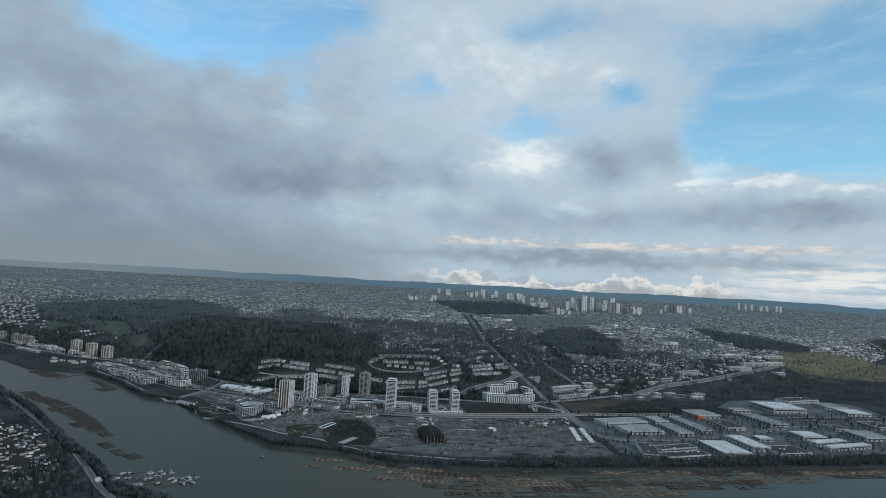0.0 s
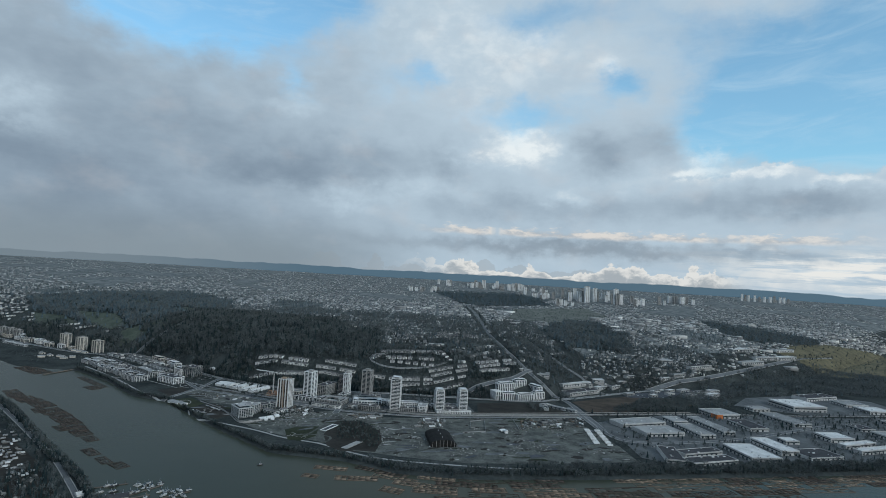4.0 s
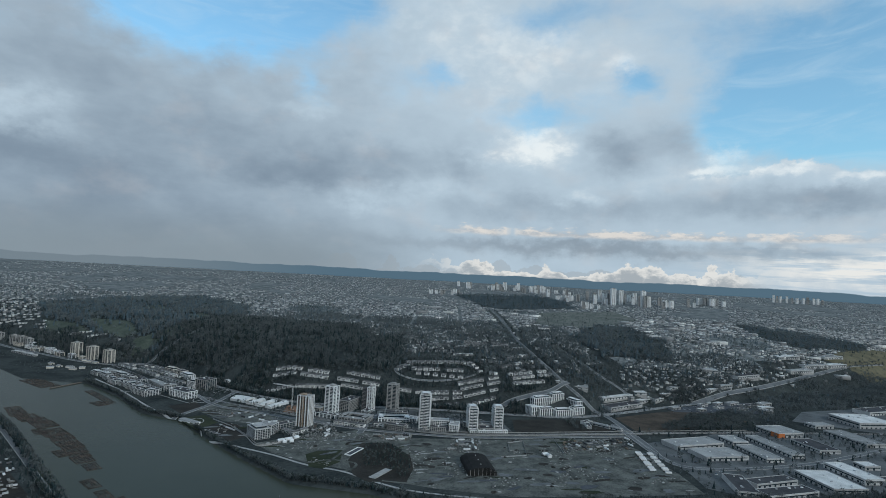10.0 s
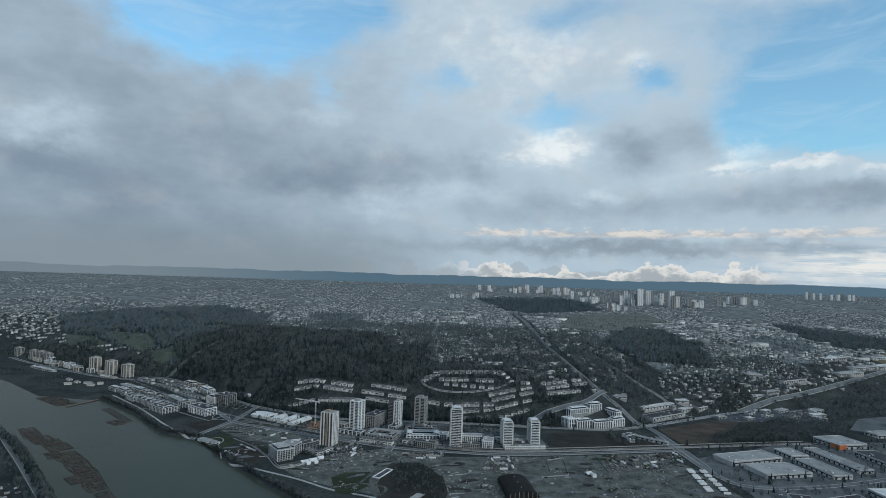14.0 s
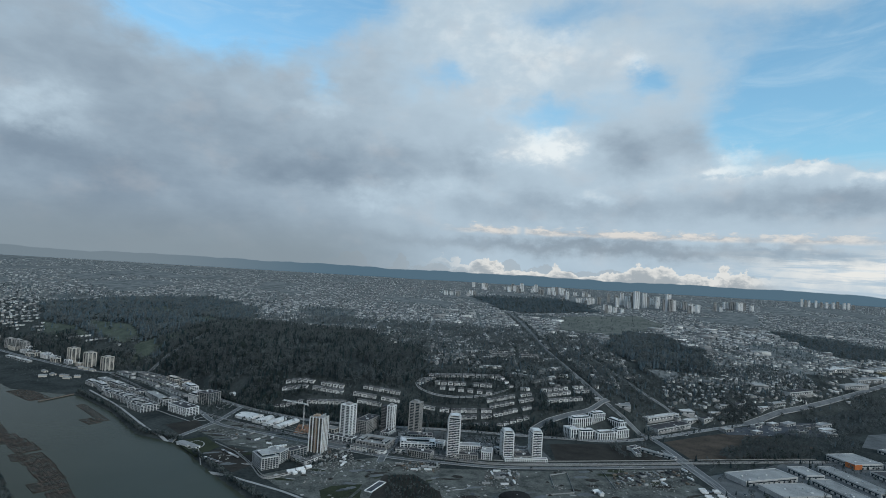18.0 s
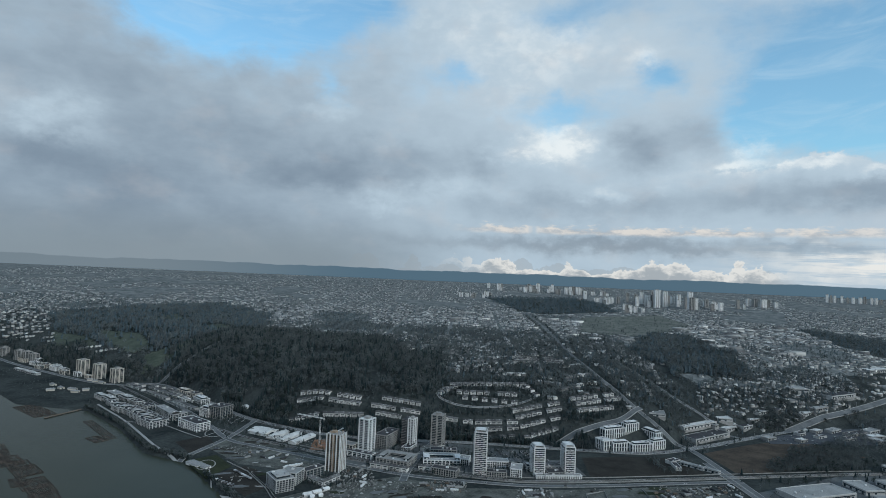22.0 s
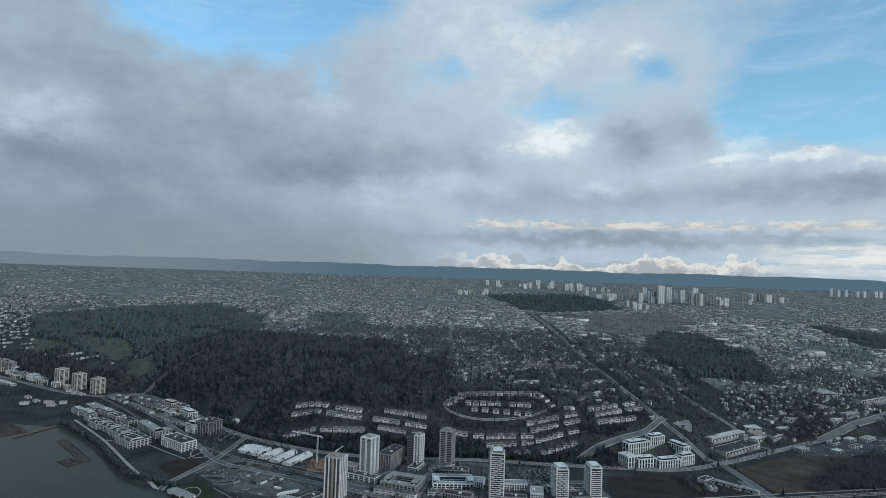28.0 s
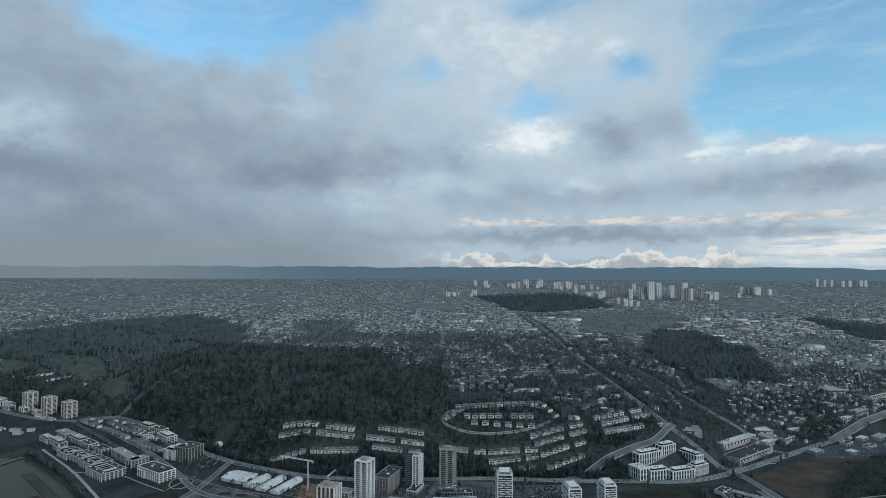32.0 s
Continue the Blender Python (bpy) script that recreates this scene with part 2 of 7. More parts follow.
# murk over the western horizon, and hills painted blue with haze under the clouds
murk = W.math("MULTIPLY", W.math("SUBTRACT", 1.0, W.step(AZ, 0.0, 20.0)), W.math("SUBTRACT", 1.0, W.step(EL, 0.5, 6.5)))
cloudy = W.mix(W.math("MULTIPLY", murk, 0.9), cloudy, (0.235, 0.292, 0.335))
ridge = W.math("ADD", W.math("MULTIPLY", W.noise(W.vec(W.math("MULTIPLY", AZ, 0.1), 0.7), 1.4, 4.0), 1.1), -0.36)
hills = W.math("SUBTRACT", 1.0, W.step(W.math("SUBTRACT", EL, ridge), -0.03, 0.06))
# far towns at the hills' foot, paled by haze in the colour
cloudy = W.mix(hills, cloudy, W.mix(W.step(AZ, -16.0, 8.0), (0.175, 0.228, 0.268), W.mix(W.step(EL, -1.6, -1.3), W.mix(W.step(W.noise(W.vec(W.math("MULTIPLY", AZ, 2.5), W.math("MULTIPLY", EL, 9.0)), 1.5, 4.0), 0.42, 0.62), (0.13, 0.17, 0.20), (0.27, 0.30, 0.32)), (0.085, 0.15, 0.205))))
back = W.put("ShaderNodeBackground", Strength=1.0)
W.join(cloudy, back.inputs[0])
out = W.n.new("ShaderNodeOutputWorld")
W.join(back.outputs[0], out.inputs[0])
world.cycles.sampling_method, world.cycles.sample_map_resolution = "MANUAL", 1024
sun = new("sun", bpy.data.lights.new("sun", "SUN"))
sun.data.energy, sun.data.angle, sun.data.color = 1.15, radians(12), (1.0, 0.985, 0.955)
h, e = radians(SUN_HEADING), radians(SUN_HEIGHT)
sun.matrix_world = look((math.sin(h) * math.cos(e) * 900, math.cos(h) * math.cos(e) * 900, math.sin(e) * 900 + 600), (0, 0, 600))

# ---- materials ----
def material(name, dark, light, rough=0.85, scale=0.05, fine=0.6, metal=0.0, bump=0.0, vary=0.0, islands=False, spec=0.1, curve=1.0):
    """Two-scale mottled surface: dark to light by noise, with a spread from piece to piece."""
    m = bpy.data.materials.new(name)
    m.use_nodes = True
    N = Net(m.node_tree)
    p = N.n["Principled BSDF"]
    pos = N.n.new("ShaderNodeNewGeometry").outputs["Position"]
    a, b = N.noise(pos, scale, 5.0, 0.6), N.noise(pos, fine, 4.0, 0.6)
    k = N.math("MULTIPLY_ADD", b, 0.6, N.math("MULTIPLY", a, 0.9))
    k = N.step(k, 0.45, 1.05)
    if vary:
        src = N.n.new("ShaderNodeNewGeometry").outputs["Random Per Island"] if islands else N.n.new("ShaderNodeObjectInfo").outputs["Random"]
        src = N.math("POWER", src, curve) if curve != 1.0 else src
        k = N.math("ADD", N.math("MULTIPLY", k, 1 - vary), N.math("MULTIPLY", src, vary))
    N.join(N.mix(k, dark, light), p.inputs["Base Color"])
    p.inputs["Roughness"].default_value, p.inputs["Metallic"].default_value = rough, metal
    p.inputs["Specular IOR Level"].default_value = spec
    if bump:
        node = N.put("ShaderNodeBump", Strength=0.6, Distance=bump)
        N.join(b, node.inputs["Height"])
        N.join(node.outputs[0], p.inputs["Normal"])
    return m


M = {
    "ground": material("ground", (0.024, 0.029, 0.030), (0.076, 0.084, 0.081), scale=0.012, fine=0.15, bump=0.3, spec=0.0),
    "white": material("white_paint", (0.54, 0.545, 0.545), (0.83, 0.835, 0.83), scale=0.1),
    "cream": material("cream_render", (0.42, 0.39, 0.34), (0.62, 0.58, 0.52), scale=0.1),
    "concrete": material("concrete", (0.22, 0.22, 0.21), (0.40, 0.39, 0.38), scale=0.1),
    "tan": material("tan_panel", (0.28, 0.21, 0.15), (0.42, 0.33, 0.25), scale=0.1),
    "glass": material("window_glass", (0.014, 0.022, 0.027), (0.042, 0.062, 0.074), rough=0.12, spec=0.4, vary=0.4),
    "roof_grey": material("grey_roof", (0.15, 0.155, 0.158), (0.42, 0.42, 0.41), scale=0.04, vary=0.35),
    "roof_white": material("white_roof", (0.44, 0.44, 0.43), (0.76, 0.755, 0.74), scale=0.04),
    "roof_dark": material("dark_roof", (0.035, 0.037, 0.042), (0.085, 0.085, 0.09), scale=0.04),
    "steel": material("steel", (0.30, 0.31, 0.32), (0.52, 0.53, 0.54), rough=0.5, metal=0.6),
    "asphalt": material("asphalt", (0.085, 0.092, 0.098), (0.185, 0.193, 0.198), scale=0.03, fine=0.5),
    "lot": material("parking_asphalt", (0.042, 0.048, 0.058), (0.105, 0.113, 0.126), scale=0.03, fine=0.5),
    "paving": material("pale_paving", (0.26, 0.26, 0.255), (0.42, 0.41, 0.40), scale=0.08),
    "gravel": material("gravel", (0.030, 0.034, 0.032), (0.172, 0.177, 0.162), scale=0.045, fine=0.35),
    "soil": material("bare_soil", (0.0165, 0.0158, 0.0145), (0.052, 0.048, 0.042), scale=0.03, fine=0.4),
    "red_soil": material("red_soil", (0.13, 0.07, 0.045), (0.36, 0.2, 0.13), scale=0.05, fine=0.4),
    "grass": material("winter_grass", (0.0158, 0.0229, 0.0141), (0.044, 0.051, 0.0282), scale=0.02, fine=0.3),
    "fairway": material("fairway_grass", (0.040, 0.052, 0.042), (0.105, 0.122, 0.095), scale=0.02, fine=0.2),
    # dry grass with the warm gold of sunlight put into its colour
    "gold_grass": material("sunlit_dry_grass", (0.075, 0.07, 0.045), (0.18, 0.155, 0.095), scale=0.02, fine=0.2),
    "ballast": material("rail_ballast", (0.025, 0.023, 0.022), (0.075, 0.07, 0.065), scale=0.1, fine=1.0),
    # tree colours cooled towards blue, with some distance haze put into them
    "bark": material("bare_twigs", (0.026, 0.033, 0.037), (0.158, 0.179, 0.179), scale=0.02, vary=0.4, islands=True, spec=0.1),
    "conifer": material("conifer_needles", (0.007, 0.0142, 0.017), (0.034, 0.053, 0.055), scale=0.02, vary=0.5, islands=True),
    "leaf": material("evergreen_leaves", (0.0125, 0.0200, 0.0190), (0.047, 0.061, 0.053), scale=0.02, vary=0.5, islands=True),
    "house_wall": material("house_walls", (0.14, 0.145, 0.15), (0.92, 0.90, 0.86), vary=0.9, islands=True, curve=1.5, spec=0.1),
    "house_roof": material("house_roofs", (0.06, 0.065, 0.07), (0.60, 0.60, 0.58), vary=0.9, islands=True, curve=1.5, spec=0.1),
    "log": material("floating_logs", (0.032, 0.029, 0.027), (0.34, 0.255, 0.19), vary=0.85, islands=True, scale=0.05, curve=1.5),
    "dark_log": material("wet_logs", (0.02, 0.018, 0.017), (0.15, 0.115, 0.095), vary=0.8, islands=True, scale=0.05, curve=1.8),
    "boom_wood": material("weathered_boom", (0.07, 0.055, 0.045), (0.24, 0.20, 0.165), scale=0.1, vary=0.5),
    "rubble": material("rubble", (0.05, 0.05, 0.048), (0.38, 0.375, 0.36), vary=0.8, islands=True),
    "orange": material("orange_panel", (0.42, 0.13, 0.05), (0.60, 0.22, 0.09)),
    "car": material("car_paint", (0.03, 0.03, 0.035), (0.75, 0.75, 0.75), rough=0.3, vary=0.9, spec=0.5),
    "suburb_floor": material("streets_and_gardens", (0.080, 0.092, 0.095), (0.265, 0.274, 0.268), scale=0.02, fine=0.09, spec=0.0),
    # twigs of the farther woods, paled and blued: distance haze put into the colour
    "hazed_bark": material("hazed_twigs", (0.054, 0.065, 0.070), (0.20, 0.222, 0.223), scale=0.01, vary=0.4, islands=True, spec=0.0),
    "rubber": material("rubber", (0.012, 0.012, 0.012), (0.03, 0.03, 0.03)),
    "pale": material("pale_render", (0.26, 0.262, 0.262), (0.62, 0.62, 0.61), scale=0.1, vary=0.5),
    "brown_field": material("brown_weeds", (0.035, 0.029, 0.024), (0.105, 0.082, 0.064), scale=0.03, fine=0.3),
    "blue_lot": material("worn_asphalt", (0.064, 0.070, 0.074), (0.165, 0.172, 0.174), scale=0.03, fine=0.5),
    "olive_grass": material("olive_grass", (0.075, 0.085, 0.077), (0.19, 0.195, 0.17), scale=0.02, fine=0.2),
}


def water_material():
    m = bpy.data.materials.new("river_water")
    m.use_nodes = True
    N = Net(m.node_tree)
    p = N.n["Principled BSDF"]
    pos = N.n.new("ShaderNodeNewGeometry").outputs["Position"]
    N.join(N.mix(N.noise(pos, 0.006, 4.0), (0.036, 0.042, 0.030), (0.054, 0.060, 0.043)), p.inputs["Base Color"])
    p.inputs["Roughness"].default_value, p.inputs["IOR"].default_value = 0.25, 1.15
    node = N.put("ShaderNodeBump", Strength=0.35, Distance=0.6)
    N.join(N.noise(pos, 0.12, 4.0, 0.6), node.inputs["Height"])
    N.join(node.outputs[0], p.inputs["Normal"])
    return m


M["water"] = water_material()

# ---- the lie of the land ----
FOOT_X = [-6000, -1500, -450, -354, -286, -216, -160, -110, -48, 51, 156, 326, 429, 532, 680, 740, 800, 900, 1200, 2000, 6000]
FOOT_Y = [6500, 2990, 2052, 2026, 1956, 1852, 1762, 1684, 1614, 1534, 1486, 1443, 1405, 1366, 1344, 1362, 1392, 1412, 1435, 1650, 3500]
BANK_X = [-6000, -3000, -720, -581, -419, -321, -238, -163, -95, -42, 34, 142, 210, 300, 490, 800, 1125, 2500, 6000]
BANK_Y = [7500, 4600, 2002, 1815, 1740, 1600, 1440, 1385, 1245, 1150, 1025, 970, 905, 868, 836, 800, 768, 640, 300]
SOUTH_X = [-6000, -3000, -542, -410, -276, -205, -164, -64, 100, 400, 1200, 6000]
SOUTH_Y = [7000, 4200, 1515, 1312, 1050, 935, 840, 760, 640, 500, 350, -200]
WATER = -3.0


def heights(x, y):
    """Ground height over arrays of x and y: flats by the river, a slope behind them, the river's bed."""
    s = y - np.interp(x, FOOT_X, FOOT_Y)
    slope = np.interp(x, [-500, 50, 550, 800], [185, 105, 120, 150])
    up = np.maximum(s, 0)
    rise = np.clip(0.29 * x + 0.957 * y - 2900, 0, 2100)
    up = 112 * (1 - np.exp(-up / slope)) + 10 * (1 - np.exp(-np.maximum(up - 500, 0) / 500)) + np.where(s > 0, rise * rise / (rise + 500) * 0.072, 0)
    into = np.minimum(np.interp(x, BANK_X, BANK_Y) - y, y - np.interp(x, SOUTH_X, SOUTH_Y))
    return np.where(into > 0, np.maximum(-9.0, 0.5 - into * 0.33), up)


def ground_at(x, y):
    return float(heights(np.array([x], float), np.array([y], float))[0])


def mesh_of(name, verts, faces, mats, index=None, smooth=False):
    me = bpy.data.meshes.new(name)
    me.from_pydata(verts, [], faces)
    for m in mats if isinstance(mats, (list, tuple)) else (mats,):
        me.materials.append(m)
    if index is not None:
        me.polygons.foreach_set("material_index", np.asarray(index, np.int32))
    if smooth:
        me.polygons.foreach_set("use_smooth", np.ones(len(me.polygons), bool))
    me.update()
    return me


def spread(*runs):
    return np.concatenate([np.arange(a, b, s, dtype=float) for a, b, s in runs])


gx = spread((-8000, -6000, 500), (-6000, -900, 150), (-900, 1900, 10), (1900, 3300, 40), (3300, 6000, 150), (6000, 8001, 500))
gy = spread((-2500, 600, 100), (600, 2300, 10), (2300, 4000, 40), (4000, 8001, 100))
GX, GY = np.meshgrid(gx, gy)
GZ = heights(GX, GY)
nx, ny = len(gx), len(gy)
idx = np.arange(nx * ny).reshape(ny, nx)
quads = np.stack([idx[:-1, :-1], idx[:-1, 1:], idx[1:, 1:], idx[1:, :-1]], -1).reshape(-1, 4)
ground = new("ground", mesh_of("ground", np.stack([GX, GY, GZ], -1).reshape(-1, 3).tolist(), quads.tolist(), M["ground"], smooth=True))
tagged(ground, "dull brown-green winter ground with bare soil", "ground", kind="structure")

rx = spread((-6000, -720, 190), (-720, 1200, 20), (1200, 6001, 300))
near, far = np.interp(rx, SOUTH_X, SOUTH_Y) - 4, np.interp(rx, BANK_X, BANK_Y) + 4
wv = [(x, y, WATER) for x, a, b in zip(rx, near, far) for y in (a, b)]
river = new("water", mesh_of("water", wv, [(2 * i, 2 * i + 2, 2 * i + 3, 2 * i + 1) for i in range(len(rx) - 1)], M["water"]))
tagged(river, "grey-green river water with small ripples", "river", kind="structure")

# ---- building tools ----
rnd = random.Random(7)
nrs = np.random.RandomState(7)


class Geo:
    """Gathers boxes and prisms into one mesh."""

    def __init__(self):
        self.v, self.f, self.m = [], [], []

    def add(self, verts, faces, mat=0):
        n = len(self.v)
        self.v += verts
        self.f += [tuple(n + i for i in f) for f in faces]
        self.m += [mat] * len(faces)
        return self

    def prism(self, pts, z0, z1, mat=0, top=None):
        """A standing prism over a counter-clockwise outline; top: another outline for its upper end."""
        n, up = len(pts), top or pts
        v = [(x, y, z0) for x, y in pts] + [(x, y, z1) for x, y in up]
        f = [tuple(range(n - 1, -1, -1)), tuple(range(n, 2 * n))] + [(i, (i + 1) % n, n + (i + 1) % n, n + i) for i in range(n)]
        return self.add(v, f, mat)

    def box(self, x, y, z, w, d, h, ang=0.0, mat=0):
        c, s = math.cos(radians(ang)), math.sin(radians(ang))
        pts = [(x + a * w / 2 * c - b * d / 2 * s, y + a * w / 2 * s + b * d / 2 * c) for a, b in ((-1, -1), (1, -1), (1, 1), (-1, 1))]
        return self.prism(pts, z, z + h, mat)

    def tube(self, x, y, z, r, h, n=8, r2=None, mat=0):
        ring = [(math.cos(2 * math.pi * i / n), math.sin(2 * math.pi * i / n)) for i in range(n)]
        r2 = r if r2 is None else r2
        return self.prism([(x + r * a, y + r * b) for a, b in ring], z, z + h, mat, [(x + r2 * a, y + r2 * b) for a, b in ring])

    def rim(self, w, d, z, h, thick=0.5, mat=0):
        """A parapet round a w by d roof."""
        ring = ((-1, -1), (1, -1), (1, 1), (-1, 1))
        v = [(p * (w / 2 - k * thick), q * (d / 2 - k * thick), z + up * h) for up in (0, 1) for k in (0, 1) for p, q in ring]
        f = []
        for i in range(4):
            j = (i + 1) % 4
            f += [(i, j, 8 + j, 8 + i), (4 + j, 4 + i, 12 + i, 12 + j), (8 + i, 8 + j, 12 + j, 12 + i), (j, i, 4 + i, 4 + j)]
        return self.add(v, f, mat)

    def gable(self, w, d, z, h, over=0.5, mat=0, x=0.0, y=0.0):
        """A ridged roof, its ridge along x."""
        a, b = w / 2 + over, d / 2 + over
        v = [(x - a, y - b, z), (x + a, y - b, z), (x + a, y + b, z), (x - a, y + b, z), (x - a, y, z + h), (x + a, y, z + h)]
        return self.add(v, [(3, 2, 1, 0), (0, 1, 5, 4), (2, 3, 4, 5), (1, 2, 5), (3, 0, 4)], mat)

    def mesh(self, name, mats):
        return mesh_of(name, self.v, self.f, mats, self.m)


def thing(name, x, y, ang=0.0, label="", category="", group="", z=None, sink=0.0):
    ob = new(name)
    ob.location, ob.rotation_euler = (x, y, (ground_at(x, y) if z is None else z) - sink), (0, 0, radians(ang))
    ob.empty_display_size = 1.0
    return tagged(ob, label, category, group)


def part(name, geo, mat, parent, label="", at=None):
    """One mesh of a thing, from a Geo or from mesh data that alike parts share."""
    ob = new(name, geo if isinstance(geo, bpy.types.Mesh) else geo.mesh(name, mat))
    ob.parent = parent
    if at:
        ob.location = at
    return tagged(ob, label)


def floor_of(x, y, w, d, ang):
    """The lowest ground under a w by d plan."""
    c, s = math.cos(radians(ang)), math.sin(radians(ang))
    return min(ground_at(x + a * w / 2 * c - b * d / 2 * s, y + a * w / 2 * s + b * d / 2 * c) for a, b in ((-1, -1), (1, -1), (1, 1), (-1, 1), (0, 0)))


def base_of(x, y, w, d, ang):
    """The floor level of a building on a slope, and how far its foot reaches below that."""
    c, s = math.cos(radians(ang)), math.sin(radians(ang))
    z = [ground_at(x + a * w / 2 * c - b * d / 2 * s, y + a * w / 2 * s + b * d / 2 * c) for a, b in ((-1, -1), (1, -1), (1, 1), (-1, 1))]
    floor = min(z) + 0.35 * (max(z) - min(z))
    return floor, floor - min(z) + 0.4


def smooth_line(pts, step=8.0):
    """Points along a curve through pts (Catmull-Rom), about a step apart."""
    p = [Vector(q) for q in pts]
    p = [2 * p[0] - p[1]] + p + [2 * p[-1] - p[-2]]
    out = []
    for i in range(1, len(p) - 2):
        n = max(1, int((p[i + 1] - p[i]).length / step))
        for k in range(n):
            t = k / n
            out.append(0.5 * (2 * p[i] + (p[i + 1] - p[i - 1]) * t + (2 * p[i - 1] - 5 * p[i] + 4 * p[i + 1] - p[i + 2]) * t * t + (3 * p[i] - p[i - 1] - 3 * p[i + 1] + p[i + 2]) * t ** 3))
    return out + [p[-2]]


def strip(name, line, width, mat, lift=0.5, shift=0.0, thick=0.5):
    """A band with thickness, laid along a line over the ground."""
    v, f = [], []
    for i, p in enumerate(line):
        q = (line[min(i + 1, len(line) - 1)] - line[max(i - 1, 0)]).normalized()
        s = Vector((-q.y, q.x))
        for e in (p + s * (shift + width / 2), p + s * (shift - width / 2)):
            z = max(ground_at(e.x, e.y), 0.5 * (ground_at(p.x, p.y) + ground_at(e.x, e.y))) + lift
            v += [(e.x, e.y, z), (e.x, e.y, z - thick - 0.9)]
    for i in range(len(line) - 1):
        a, b = 4 * i, 4 * i + 4
        f += [(a, a + 2, b + 2, b), (a, b, b + 1, a + 1), (a + 2, a + 3, b + 3, b + 2)]
    return new(name, mesh_of(name, v, f, mat))


def patch(name, pts, mat, label, category, lift=0.12):
    """A flat piece of ground with its own cover."""
    g = Geo().prism([(x, y) for x, y in pts], -0.6, lift)
    ob = new(name, g.mesh(name, mat))
    return tagged(ob, label, category, kind="structure")


def tri_mesh(name, verts, tris, mats, index=None):
    """A mesh from arrays of corners and triangles."""
    me = bpy.data.meshes.new(name)
    me.vertices.add(len(verts))
    me.vertices.foreach_set("co", np.asarray(verts, np.float32).ravel())
    me.loops.add(3 * len(tris))
    me.loops.foreach_set("vertex_index", np.asarray(tris, np.int32).ravel())
    me.polygons.add(len(tris))
    me.polygons.foreach_set("loop_start", np.arange(0, 3 * len(tris), 3, dtype=np.int32))
    for m in mats if isinstance(mats, (list, tuple)) else (mats,):
        me.materials.append(m)
    if index is not None:
        me.polygons.foreach_set("material_index", np.asarray(index, np.int32))
    me.update()
    me.validate()
    return me


def scatter(shape, x, y, z, size, turn, tall=None):
    """Copies of a small shape (corners, triangles, material numbers), joined: one at each place."""
    v, t, m = shape
    n = len(x)
    size, tall = np.broadcast_to(size, n), np.broadcast_to(size if tall is None else tall, n)
    c, s = np.cos(turn), np.sin(turn)
    px = v[None, :, 0] * size[:, None]
    py = v[None, :, 1] * size[:, None]
    out = np.stack([x[:, None] + px * c[:, None] - py * s[:, None], y[:, None] + px * s[:, None] + py * c[:, None], z[:, None] + v[None, :, 2] * tall[:, None]], -1)
    tris = t[None] + (np.arange(n) * len(v))[:, None, None]
    return out.reshape(-1, 3), tris.reshape(-1, 3), np.tile(m, n)


def gather(name, pieces, mats, label, category):
    """Joins scattered pieces into one object of kind stuff."""
    vs, ts, ms, n = [], [], [], 0
    for v, t, m in pieces:
        vs.append(v), ts.append(t + n), ms.append(m)
        n += len(v)
    ob = new(name, tri_mesh(name, np.concatenate(vs), np.concatenate(ts), mats, np.concatenate(ms)))
    return tagged(ob, label, category, kind="stuff")


def shape_of(geo):
    """A Geo as triangles, for scatter."""
    t, m = [], []
    for f, k in zip(geo.f, geo.m):
        for i in range(1, len(f) - 1):
            t.append((f[0], f[i], f[i + 1]))
            m.append(k)
    return np.array(geo.v, float), np.array(t), np.array(m)


def inside(x, y, poly):
    """Which of the places lie in an outline."""
    hit, n = np.zeros(np.shape(x), bool), len(poly)
    for i in range(n):
        (x1, y1), (x2, y2) = poly[i], poly[(i + 1) % n]
        if y1 != y2:
            hit ^= ((y1 > y) != (y2 > y)) & (x < (x2 - x1) * (y - y1) / (y2 - y1) + x1)
    return hit

# ---- roads, rails, paths and open ground ----
V2 = lambda pts: [Vector(p) for p in pts]
MAIN_ROAD = smooth_line([(-415, 1986), (-354, 1999), (-286, 1931), (-216, 1826), (-160, 1736), (-110, 1658), (-48, 1588), (51, 1508), (156, 1461), (326, 1418), (429, 1381), (532, 1348), (635, 1320), (747, 1335), (947, 1391), (1316, 1496), (1728, 1639), (2300, 1850)])
HILL_ROAD = smooth_line([(668, 1049), (689, 1116), (735, 1318), (718, 1376), (690, 1425), (678, 1486), (682, 1600), (725, 1800), (826, 2120), (969, 2568), (1089, 2967)])
ROADS = [
    ("road", MAIN_ROAD, 12, "dual carriageway of grey asphalt with pale kerbs"),
    ("road", HILL_ROAD, 11, "grey asphalt road climbing the wooded hill"),
    ("road", smooth_line([(426, 1377), (479, 1382), (540, 1392), (590, 1400), (640, 1408), (702, 1440)]), 9, "narrow grey asphalt ramp behind the field"),
]
ROADS += [
    ("road", smooth_line([(-900, 2430), (-790, 2300), (-650, 2160), (-510, 2030), (-415, 1986), (-354, 1999), (-297, 2044), (-247, 2076), (-150, 2190)]), 10, "asphalt road past the apartment blocks"),
    ("road", smooth_line([(-410, 1980), (-320, 1860), (-233, 1726), (-161, 1591), (-111, 1485), (-50, 1432), (60, 1350), (170, 1270), (280, 1222), (360, 1196), (470, 1182), (620, 1172), (705, 1165)]), 8, "asphalt street beside the railway"),
]
ROADS += [
    ("road", smooth_line([(-75, 1612), (-112, 1500), (-165, 1400), (-176, 1372)]), 8, "short asphalt street between new lots"),
    ("road", smooth_line([(255, 1425), (222, 1370), (183, 1290), (164, 1240)]), 10, "asphalt street between the apartment towers"),
]
